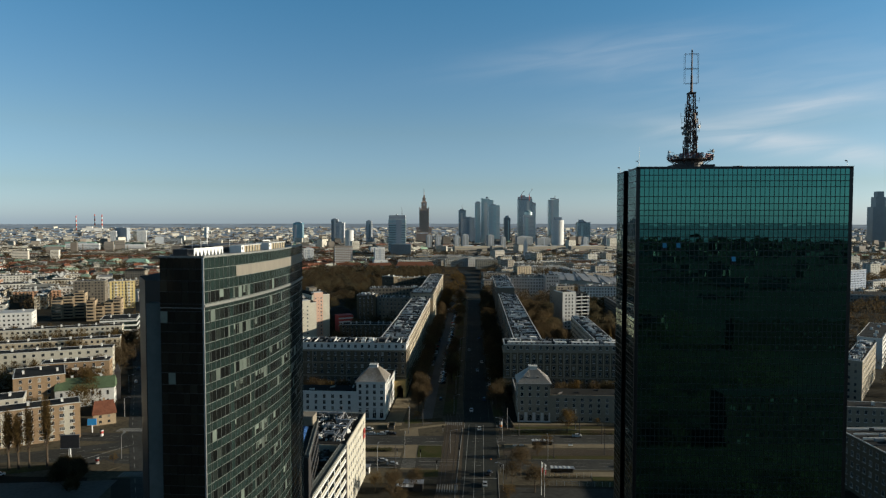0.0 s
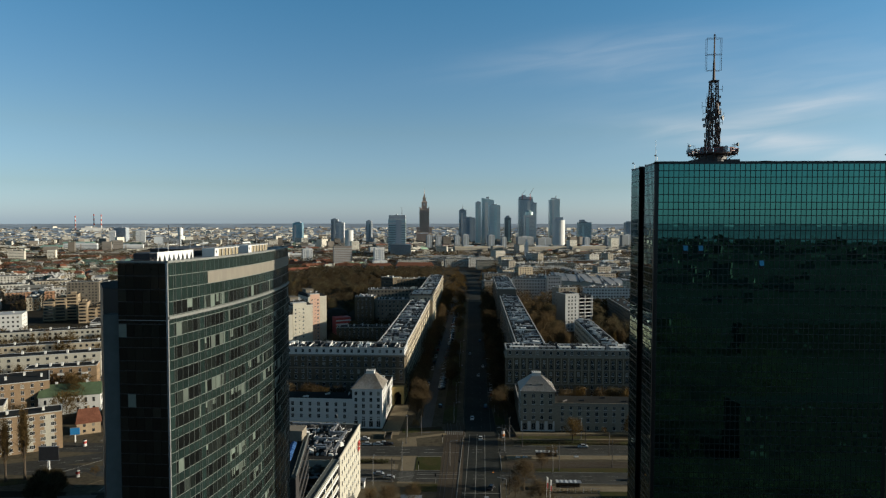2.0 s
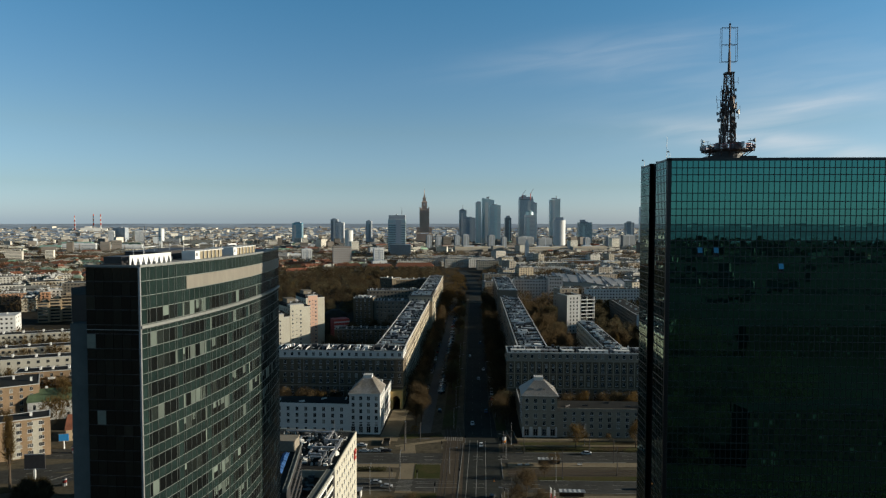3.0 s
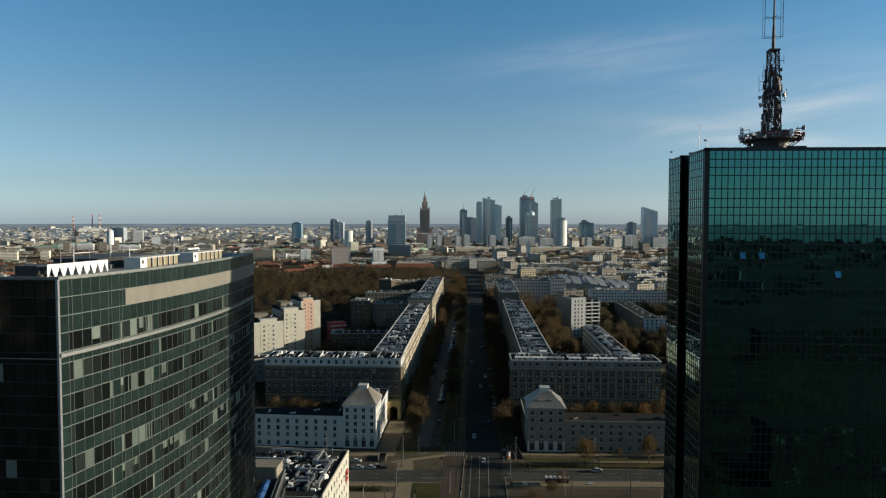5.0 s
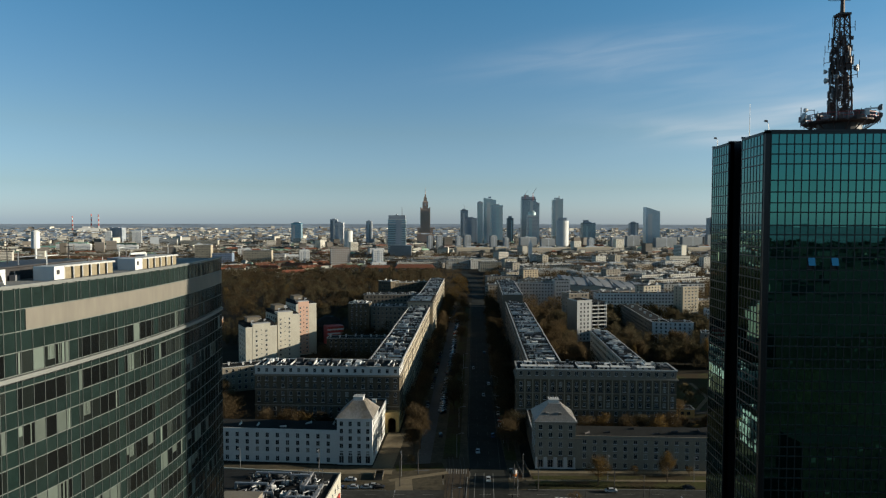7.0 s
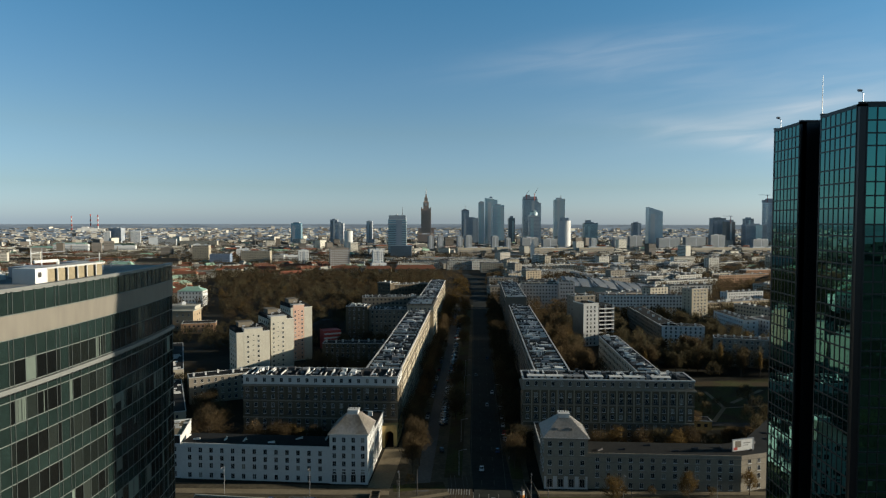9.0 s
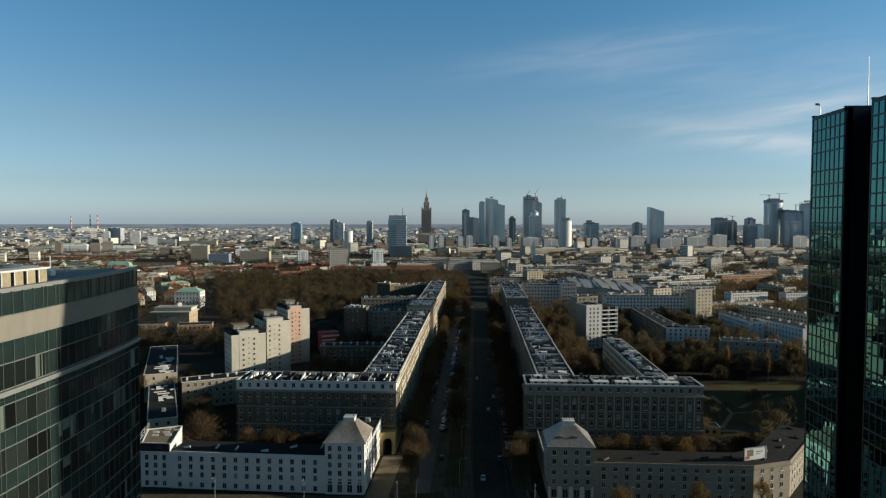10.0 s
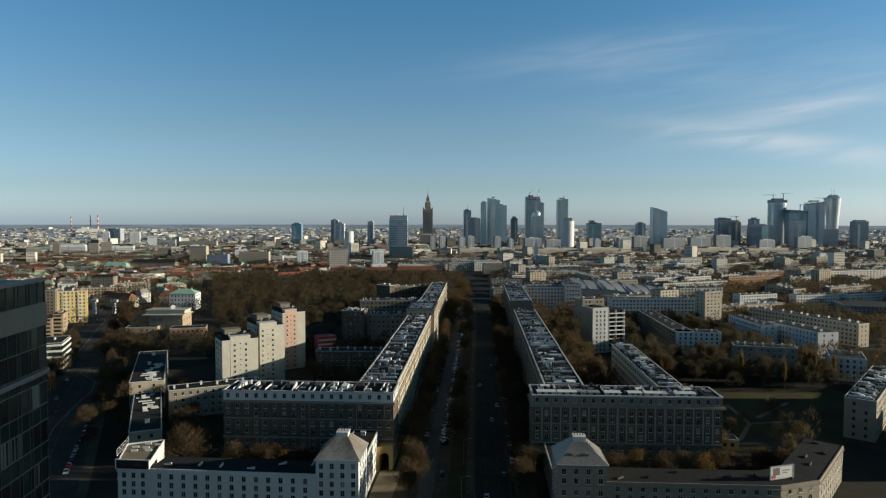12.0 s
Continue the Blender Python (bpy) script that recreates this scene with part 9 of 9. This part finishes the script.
part("aerial", Mesher().beam((6, 15, 178), (6, 15, 196), 1.5, 1.2), M["dark_metal"], th)
high_rise("white cylindrical tower with a cap", 250, 293, 2300, 96, "light", "light", round_plan=True, top=((-0.3, 0.3, 96, 106),))
high_rise("dark glass tower with a fin", 365, 415, 2500, 88, "dark", "green", top=((-0.35, 0.0, 88, 98),))
high_rise("blue glass tower with a slanting roof", 594, 648, 2500, 146, "blue", "blue", slant=16)
high_rise("low dark grey office tower", 518, 547, 2400, 88, "dark", "grey")
high_rise("grey office tower with dark bands", 857, 908, 2600, 107, "dark", "grey")
high_rise("concrete tower core under construction", 871, 905, 2500, 93, "site", "site", top=((-0.4, 0.4, 93, 100),))
high_rise("dark stepped office tower block", 979, 1010, 2600, 105, "dark", "grey", top=((-0.2, 0.2, 105, 110),))
high_rise("wide grey office block with bands", 919, 997, 2450, 83, "grey", "dark")
high_rise("round tower under construction", 1110, 1178, 2750, 168, "blue", "dark", round_plan=True, top=((-0.5, 0.5, 168, 180), (-0.3, 0.3, 180, 186)))
high_rise("dark glass tower under construction", 1157, 1232, 2700, 141, "dark", "blue", slant=6)
high_rise("light grey tower in front of the site", 1085, 1130, 2500, 96, "light", "grey")
high_rise("pale glass tower with a slanting roof", 1227, 1294, 2700, 160, "blue", "light", slant=-12)
high_rise("grey low tower beside the site", 1180, 1216, 2450, 70, "grey", "dark")
high_rise("grey square tower with a cap", 1296, 1344, 2500, 96, "grey", "dark", top=((-0.4, 0.4, 96, 101),))


def waisted_tower():
    th = thing("waisted_tower", "slender blue glass tower with a flared top", "skyscraper", pose(swing(1356, 2750), 2750, 0), "city skyline")
    prof = [(0, 17), (50, 20), (110, 23), (160, 27), (186, 29)]
    k = Mesher()
    for (z0, a), (z1, b) in zip(prof[:-1], prof[1:]):
        k.ring(0, 20, z0, z1, a, b, 20, cap=False)
    k.frustum(-20, 20, 0, 40, 186, -10, 10, 10, 30, 200)
    part("wall", k, TONE["blue"], th)
    f = Mesher()
    for z in range(8, 186, 8):
        r = np.interp(z, [p[0] for p in prof], [p[1] for p in prof])
        f.ring(0, 20, z, z + 3.4, r + 0.3, r + 0.3, 20, cap=False)
    part("glazing", f, TONE["light"], th, kind="stuff")
    part("aerial", Mesher().beam((-5, 20, 198), (-5, 20, 222), 0.7, 0.4).beam((5, 20, 198), (5, 20, 224), 0.7, 0.4), M["dark_metal"], th)
    return th


waisted_tower()
th = thing("stepped_tower", "dark stepped glass tower beyond the estate", "skyscraper", pose(1628, 2700, 0), "city skyline")
part("shaft", Mesher().box(-30, 30, 0, 40, 0, 150), TONE["dark"], th)
part("upper_shaft", Mesher().box(-18, 22, 4, 36, 150, 190).box(-10, 16, 8, 32, 190, 212), TONE["dark"], th)
for c in ((165, 2650, 190, 26, -70, 14), (196, 2650, 192, 22, -60, 20), (1120, 2750, 190, 36, 170, 0), (1158, 2750, 196, 40, 8, 0), (1288, 2700, 176, 36, 175, 0), (1200, 2700, 150, 30, 20, 0), (888, 2500, 104, 26, 170, 0)):
    crane(*c)
high_rise("teal glass tower beyond the park", -755, -715, 2600, 84, "teal", "blue", top=((-0.3, 0.3, 84, 88),))
high_rise("grey concrete office slab with pale floor bands", -286, -249, 1260, 45, "stone", "light", 16, 3.4, fin=3.5)
high_rise("white slab tower on a low base", -209, -187, 1270, 41, "light", "light", 16, 3.4)
high_rise("white low office base with bands", -209, -178, 1250, 18, "light", "dark", 18, 3.6)
for a in ((-539, -520, 1500, 28), (-505, -476, 1500, 28), (-391, -367, 1420, 33), (-699, -678, 1600, 38), (-655, -633, 1550, 38), (-600, -575, 1620, 26), (-560, -545, 1560, 30)):
    high_rise("white residential tower beyond the park", *a, "light", "light", 16, 3.2, name="tower_block")
high_rise("white framed office block with dark glass", -463, -409, 1480, 19, "light", "dark", 20, 3.6, name="office_block")
for a in ((-1576, -1547, 2700, 49), (-1405, -1365, 2600, 51), (-1110, -1010, 1900, 22), (-1244, -1152, 1900, 25)):
    high_rise("pale block in the old city", *a, "light", "grey", 24, 4, name="office_block")
high_rise("grey tall block in the old city", -1581, -1527, 2750, 62, "grey", "grey")
for x0, x1, y, h in ((-180, -160, 2150, 46), (-150, -130, 2160, 46), (-60, -36, 2050, 50), (20, 44, 2080, 48), (60, 78, 2000, 44), (-300, -280, 2300, 50), (-90, -70, 2200, 44), (330, 352, 2150, 40), (420, 470, 2250, 42), (480, 530, 2300, 45), (560, 640, 2250, 40), (660, 740, 2300, 42), (760, 820, 2350, 48), (840, 900, 2200, 38), (1000, 1060, 2300, 46), (120, 180, 2250, 40), (180, 230, 2150, 38)):
    high_rise("grey residential high-rise before the skyline", x0, x1, y, h, "mid", "grey" if (x0 // 10) % 2 else "mid", 16, 3.2, name="tower_block")
for a in ((113, 250, 1900, 20), (255, 364, 1920, 21), (-78, 20, 1850, 22), (28, 65, 1840, 24), (581, 720, 2000, 19), (730, 868, 2020, 18), (221, 271, 1300, 15), (567, 627, 1450, 16), (671, 718, 1500, 22), (352, 416, 1500, 13)):
    high_rise("long cream office block near the centre", *a, "cream_stone", "stone", 20, 4.2, name="office_block")
th = thing("church_spire", "slim white church tower with a pointed cap", "church", pose(120, 1500, 0))
part("tower", Mesher().box(-4, 4, -4, 4, 0, 38), TONE["light"], th)
part("cap", Mesher().frustum(-4.6, 4.6, -4.6, 4.6, 38, -0.4, 0.4, -0.4, 0.4, 54), TONE["light"], th)

# power station chimneys on the horizon
for x, h in ((-2210, 118), (-2103, 128), (-2062, 125)):
    th = thing("chimney_stack", "tall red and white banded power station chimney", "chimney", pose(x, 3560, 0), "power station chimneys")
    n = 7
    for i in range(n):
        a, b = 40 + (h - 40) * i / n, 40 + (h - 40) * (i + 1) / n
        part("band", Mesher().ring(0, 0, a, b, 3.6 - 0.2 * i, 3.6 - 0.2 * (i + 1), 12), M["render_white" if i % 2 else "stack_red"], th)
solid("power_station", Mesher().box(-50, 50, -20, 20, 0, 52).box(-30, 0, -20, 20, 52, 60).box(55, 80, -20, 20, 0, 48), M["render_white"], "white power station hall on the horizon", "power station", at=pose(-2104, 3540, 0, 0, 0, 24))

# ---------------- street furniture and vehicles ----------------


def car_meshes():
    body = bmesh.new()
    prof = [(-2.1, 0.35), (-2.15, 0.75), (-1.5, 0.92), (-0.75, 1.42), (0.75, 1.45), (1.45, 0.98), (2.1, 0.86), (2.15, 0.4)]
    rings = []
    for s in (-1, 1):
        rings.append([body.verts.new((x, s * (0.86 if z < 1 else 0.68), z)) for x, z in prof])
    n = len(prof)
    for i in range(n):
        body.faces.new((rings[0][i], rings[0][(i + 1) % n], rings[1][(i + 1) % n], rings[1][i]))
    body.faces.new(rings[0][::-1])
    body.faces.new(rings[1])
    bmesh.ops.recalc_face_normals(body, faces=body.faces)
    me = bpy.data.meshes.new("car_body")
    body.to_mesh(me)
    body.free()
    me.materials.append(M["car_paint"])
    glass = Mesher()
    glass.add([(-1.42, -0.7, 0.97), (-1.42, 0.7, 0.97), (-0.8, 0.62, 1.4), (-0.8, -0.62, 1.4)], [(0, 1, 2, 3), (3, 2, 1, 0)])
    front = Mesher().add([(1.42, -0.7, 1.02), (1.42, 0.7, 1.02), (0.82, 0.62, 1.42), (0.82, -0.62, 1.42)], [(0, 1, 2, 3), (3, 2, 1, 0)])
    for k in (glass, front):
        k.v = [(x * 1.012, y, z + 0.025) for x, y, z in k.v]
    side = Mesher().add([(-1.2, -0.86, 0.98), (1.2, -0.86, 0.98), (0.7, -0.72, 1.36), (-0.7, -0.72, 1.36)], [(0, 1, 2, 3), (3, 2, 1, 0)])
    wheel = Mesher(pose(0, 0, 0, 90)).ring(0, 0, -0.1, 0.1, 0.32, 0.32, 12)
    return (me, glass.mesh("rear_window", [M["pane"]]), front.mesh("windscreen", [M["pane"]]), side.mesh("side_window", [M["pane"]]), wheel.mesh("wheel", [M["rubber"]]))


CAR = car_meshes()
HUB = Mesher(pose(0, 0, 0, 90)).ring(0, 0, -0.112, 0.112, 0.18, 0.18, 10).mesh("hubcap", [M["galv"]])


def car(x, y, turn, s=1.0, label="parked car at the kerb", tall=1.0, z=0.06):
    th = thing("car", label, "car", pose(x, y, z, 0, 0, turn) @ Matrix.Diagonal((s, s, s * tall, 1)), "cars")
    part("body", CAR[0], None, th)
    part("rear_window", CAR[1], None, th)
    part("windscreen", CAR[2], None, th)
    part("side_window", CAR[3], None, th)
    part("side_window", CAR[3], None, th, at=pose(0, 0, 0, 0, 0, 180))
    for a in (-1.35, 1.35):
        for b in (-0.78, 0.78):
            wh = part("wheel", CAR[4], None, th, at=Matrix.Translation((a, b, 0.32)))
            if x > -60 and 200 < y < 300:
                part("hubcap", HUB, None, wh)
    return th


cr = random.Random(6)
yy = 372.0
while yy < 690:
    if cr.random() < 0.86:
        car(-17.8 + cr.uniform(-0.3, 0.3), yy, 90 + cr.choice((0, 180)) - 40, 1.0, "parked car in the shade beside the service lane")
    if cr.random() < 0.4:
        car(-26.0 + cr.uniform(-0.2, 0.2), yy + 2, 90, 1.0, "car parked along the service lane")
    yy += 4.2 if yy < 540 else 9.0
for x, y, t in ((4.6, 226, 90), (-0.5, 318, 270), (6.2, 338, 90), (3.0, 405, 90), (6.2, 430, 90), (-2.5, 470, 270), (5.0, 520, 90), (3.2, 289, 90), (-16.8, 337.5, 95), (9.8, 345, 90), (9.9, 352, 90), (9.9, 361, 90), (9.8, 372, 90), (9.9, 384, 90), (9.8, 399, 90)):
    car(x, y, t, label="car on the shaded avenue")
for x, y in ((-38, 281), (-62, 280), (-47, 286), (-58, 286.5), (-72, 286), (-31, 244), (46, 281), (74, 285), (60, 247)):
    car(x, y, 0 if y < 282 else 180, label="car on the cross street")
for i in range(11):
    car(-157.5 - i * 2.9, 332 + i * 6.3, 115, 1.0, "parked car along the shaded side street")
for x, y, t in ((-176, 226, 40), (-166, 331, 118), (-197, 366, 118), (-204, 352, 118), (-212, 398, 118), (-226, 430, 118), (-232, 420, 118), (-246, 470, 118), (-160, 306, 118), (-250, 455, 118)):
    car(x, y, t, 1.05, "car on the side street")


def lamp_post(x, y, h=9.5, arm=2.2, turn=0.0):
    th = thing("street_lamp", "slim grey street lamp with a single arm", "street lamp", pose(x, y, 0, 0, 0, turn), "street lamps")
    part("pole", Mesher().beam((0, 0, 0), (0, 0, h), 0.11, 0.07, 7), M["galv"], th)
    part("arm", Mesher().beam((0, 0, h), (arm, 0, h + 0.5), 0.06, 0.05), M["galv"], th)
    part("head", Mesher().box(arm - 0.2, arm + 0.8, -0.15, 0.15, h + 0.42, h + 0.58), M["galv"], th)
    return th


for x, y, t in ((-9, 312, 0), (-9, 350, 0), (-9, 390, 0), (-9, 430, 0), (-9, 470, 0), (10.5, 330, 180), (10.5, 370, 180), (10.5, 410, 180), (-29, 291.5, 270), (-60, 291.5, 270), (-90, 291.5, 270), (16, 291.5, 270),
                (47, 291.5, 270), (78, 291.5, 270), (-27, 251.8, 90), (-36, 238, 90), (30, 251.8, 90), (62, 251.8, 90), (11, 222, 180), (-140, 246, 90), (-158, 240, 0), (-128, 262, 180), (-168, 300, 0), (-190, 345, 0), (-236, 440, 0), (-9, 258, 0), (13, 275, 180)):
    lamp_post(x, y, turn=t)


def flag_pole(x, y, h=12):
    th = thing("flag_pole", "white flag pole with a limp red and white flag", "flag pole", pose(x, y, 0))
    part("pole", Mesher().beam((0, 0, 0), (0, 0, h), 0.1, 0.05, 7), M["white_metal"], th)
    q = Mesher()
    for i in range(4):
        q.add([(0.06, 0.04 * (i % 2), h - 0.4 - i * 0.9), (0.55, 0.2 - 0.1 * (i % 2), h - 0.7 - i * 0.9), (0.5, 0.1 * (i % 2), h - 1.6 - i * 0.9), (0.06, 0.04 * ((i + 1) % 2), h - 1.3 - i * 0.9)], [(0, 1, 2, 3), (3, 2, 1, 0)], 0 if i < 2 else 1)
    part("flag", q, [M["white_metal"], M["red_metal"]], th)
    return th


flag_pole(24.0, 219.0)
flag_pole(24.9, 217.0)
flag_pole(72.5, 236.0, 10)


def shelter(x, y, L, turn=0.0):
    th = thing("tram_shelter", "glazed stop shelter with a pale ribbed roof", "shelter", pose(x, y, 0, 0, 0, turn))
    part("roof", Mesher().box(-L / 2, L / 2, -1.3, 1.3, 2.5, 2.65), M["galv"], th)
    for i in range(int(L / 1.6)):
        a = -L / 2 + 0.2 + i * 1.6
        part("roof_rib", Mesher().box(a, a + 0.8, -1.25, 1.25, 2.65, 2.72), M["white_metal"], th)
    for a in (-L / 2 + 0.3, 0, L / 2 - 0.3):
        part("post", Mesher().box(a - 0.06, a + 0.06, 0.9, 1.02, 0, 2.5), M["dark_metal"], th)
    part("pane", Mesher().box(-L / 2 + 0.4, L / 2 - 0.4, 0.95, 0.98, 0.2, 2.3), M["pane"], th)
    part("bench", Mesher().box(-L / 4, L / 4, 0.3, 0.75, 0.42, 0.5).box(-L / 4, -L / 4 + 0.08, 0.35, 0.7, 0, 0.42).box(L / 4 - 0.08, L / 4, 0.35, 0.7, 0, 0.42), M["dark_metal"], th)
    return th


shelter(33.8, 238.2, 9.0)
shelter(29.5, 268.3, 9.0)
shelter(-23.5, 218.5, 6.0)


def fence(x0, x1, y):
    th = thing("fence", "grey wire fence with pale posts", "fence", pose(0, 0, 0))
    n = int((x1 - x0) / 2.6)
    pm = Mesher().box(-0.05, 0.05, -0.05, 0.05, 0, 1.9).mesh("post", [M["white_metal"]])
    for i in range(n + 1):
        part("post", pm, None, th, at=Matrix.Translation((x0 + (x1 - x0) * i / n, y, 0)))
    for z in (0.3, 1.0, 1.7):
        part("rail", Mesher().box(x0, x1, y - 0.02, y + 0.02, z, z + 0.05), M["galv"], th)
    return th


fence(25, 44, 234.6)
fence(25, 60, 227)


def kiosk(x, y, w, d, h, label, m="render_white"):
    th = thing("kiosk", label, "kiosk", pose(x, y, 0))
    part("wall", Mesher().box(-w / 2, w / 2, -d / 2, d / 2, 0, h), M[m], th)
    part("roof", Mesher().box(-w / 2 - 0.3, w / 2 + 0.3, -d / 2 - 0.3, d / 2 + 0.3, h, h + 0.2), M["galv"], th)
    part("shutter", Mesher().box(-w * 0.35, w * 0.35, -d / 2 - 0.04, -d / 2, 0.9, h - 0.4), M["dark_metal"], th)
    return th


kiosk(-40.5, 236, 3.6, 2.6, 2.6, "small white street kiosk")
kiosk(-20.7, 221.4, 6.6, 3.2, 2.8, "low dark metro entrance canopy with a white end", "dark_metal")
for x, y in ((-163.5, 272.5), (-146.5, 240)):
    th = thing("advert_pillar", "round white and red advert pillar", "pillar", pose(x, y, 0))
    part("drum", Mesher().ring(0, 0, 0, 2.8, 0.7, 0.7, 16), M["render_white"], th)
    part("cap", Mesher().ring(0, 0, 2.8, 3.2, 0.9, 0.3, 16), M["dark_metal"], th)
    part("poster", Mesher().ring(0, 0, 1.2, 2.2, 0.72, 0.72, 16, cap=False), M["red_metal"], th)


def street_board(label, x, y, turn, w, z0, z1, face):
    th = thing("billboard", label, "billboard", pose(x, y, 0, 0, 0, turn))
    part("board", Mesher().box(-w / 2, w / 2, -0.15, 0.15, z0, z1), M[face], th)
    part("frame", Mesher().box(-w / 2 - 0.2, w / 2 + 0.2, -0.12, 0.22, z0 - 0.2, z0).box(-w / 2 - 0.2, w / 2 + 0.2, -0.12, 0.22, z1, z1 + 0.2), M["galv"], th)
    part("leg", Mesher().beam((0, 0.1, 0), (0, 0.1, z0), 0.3, 0.3, 8), M["white_metal"], th)
    return th


street_board("bright blue billboard on a post", -170.5, 277, 16, 3.7, 3.4, 6.2, "sky_blue")
street_board("dark backed street billboard on a white post", -155.8, 237.7, 8, 7.0, 7.0, 12.0, "dark_metal")
for x in (-367.5, -346.5):                                               # white gate pylons at the end of the side street
    th = thing("gate_pylon", "white h-shaped gate pylon beside the road", "pylon", pose(x - 25, 742, 0))
    part("shaft", Mesher().box(-1.3, 1.3, -1.5, 1.5, 0, 12), M["render_white"], th)
    part("crossbar", Mesher().box(-3.4, 3.4, -1.6, 1.6, 12, 14.5), M["render_white"], th)


def tram_pole(x, y, h, turn=0.0):
    th = thing("tram_pole", "dark steel pole beside the tracks", "pole", pose(x, y, 0, 0, 0, turn), "street poles")
    part("shaft", Mesher().beam((0, 0, 0), (0, 0, h), 0.17, 0.11, 7), M["dark_metal"], th)
    part("collar", Mesher().ring(0, 0, 0, 0.9, 0.24, 0.24, 8), M["dark_metal"], th)
    part("bracket", Mesher().beam((0, 0, h * 0.8), (2.4, 0, h * 0.84), 0.05, n=4), M["dark_metal"], th)


for x, y, h, t in ((32.7, 254.8, 11, 0), (20.6, 281.1, 10, 90), (12.2, 282, 9, 0), (53.6, 259.2, 11, 0), (-29.6, 241.1, 9, 90), (12.6, 232.3, 9, 180), (47.2, 281.3, 9, 0), (55, 271.8, 10, 180), (-28.6, 282.3, 10, 0), (-23, 293.8, 9, 0)):
    tram_pole(x, y, h, t)


def traffic_light(x, y, turn):
    th = thing("traffic_light", "slim dark traffic light post at the junction", "traffic light", pose(x, y, 0, 0, 0, turn), "junction signals")
    part("post", Mesher().beam((0, 0, 0), (0, 0, 3.4), 0.07, n=6), M["galv"], th)
    part("signal_head", Mesher().box(-0.18, 0.18, -0.16, 0.16, 2.4, 3.5).box(-0.26, 0.26, 0.16, 0.19, 2.3, 3.6), M["black"], th)


for x, y, t in ((-5.2, 255, 0), (10.6, 238, 90), (-13.6, 240.5, 0), (10.8, 269, 90), (-13.2, 284.5, 180), (11.2, 290, 0), (-3.6, 292, 180), (-20.8, 252.2, 0), (-30.2, 253, 90)):
    traffic_light(x, y, t)


def bench(x, y):
    th = thing("bench", "pale slatted bench on the platform", "bench", pose(x, y, 0.2))
    part("seat", Mesher().box(-0.9, 0.9, -0.25, 0.25, 0.4, 0.48), M["white_metal"], th)
    part("backrest", Mesher().box(-0.9, 0.9, 0.2, 0.28, 0.55, 0.9), M["white_metal"], th)
    for a in (-0.7, 0.7):
        part("leg", Mesher().box(a - 0.05, a + 0.05, -0.2, 0.28, 0, 0.4), M["dark_metal"], th)


for x, y in ((17.9, 266.6), (20.7, 267.0), (41.3, 268.3)):
    bench(x, y)
th = thing("traffic_cone", "orange traffic cone with a white band", "cone", pose(7.5, 251.7, 0.03))
part("cone", Mesher().ring(0, 0, 0.05, 0.75, 0.2, 0.04, 12), M["orange"], th)
part("base", Mesher().box(-0.28, 0.28, -0.28, 0.28, 0, 0.05), M["orange"], th)
th = thing("advert_pillar", "round white and orange advert pillar", "pillar", pose(13.1, 292.9, 0))
part("drum", Mesher().ring(0, 0, 0, 3.0, 0.75, 0.75, 16), M["render_white"], th)
part("poster", Mesher().ring(0, 0, 0.4, 1.5, 0.77, 0.77, 16, cap=False), M["orange"], th)
part("cap", Mesher().ring(0, 0, 3.0, 3.4, 0.95, 0.3, 16), M["dark_metal"], th)


def underpass_stairs(x, y, turn, L):
    """A stair below the street, its dark depth a flat black sheet, between dark parapets with a rail."""
    th = thing("underpass_stairs", "open stairway with dark stone parapets", "stairs", pose(x, y, 0, 0, 0, turn))
    for s in (-1.6, 1.35):
        part("side_wall", Mesher().box(s, s + 0.25, 0, L, 0, 1.1), M["stone_brown"], th)
        part("handrail", Mesher().beam((s + 0.12, 0, 1.25), (s + 0.12, L, 1.25), 0.05, n=5), M["galv"], th)
    part("end_wall", Mesher().box(-1.35, 1.35, L - 0.25, L, 0, 1.1), M["stone_brown"], th)
    # flat black sheet imitates the shade inside the opening
    part("stairwell", Mesher().box(-1.35, 1.35, 0.3, L - 0.25, 0.02, 0.06), M["black"], th, "black sheet standing in for stairwell shade")


underpass_stairs(17.5, 292.5, 6, 14)
underpass_stairs(-37.2, 287.2, 2, 7)
for x, y, t in ((-44.9, 279.4, 2), (-40.2, 279.7, 2), (-35.9, 279.9, 2), (-50.2, 279.2, 2), (-35.4, 247.2, 182), (6.4, 236.5, 70)):
    car(x, y, t, 1.0, "parked car beside the crossing")
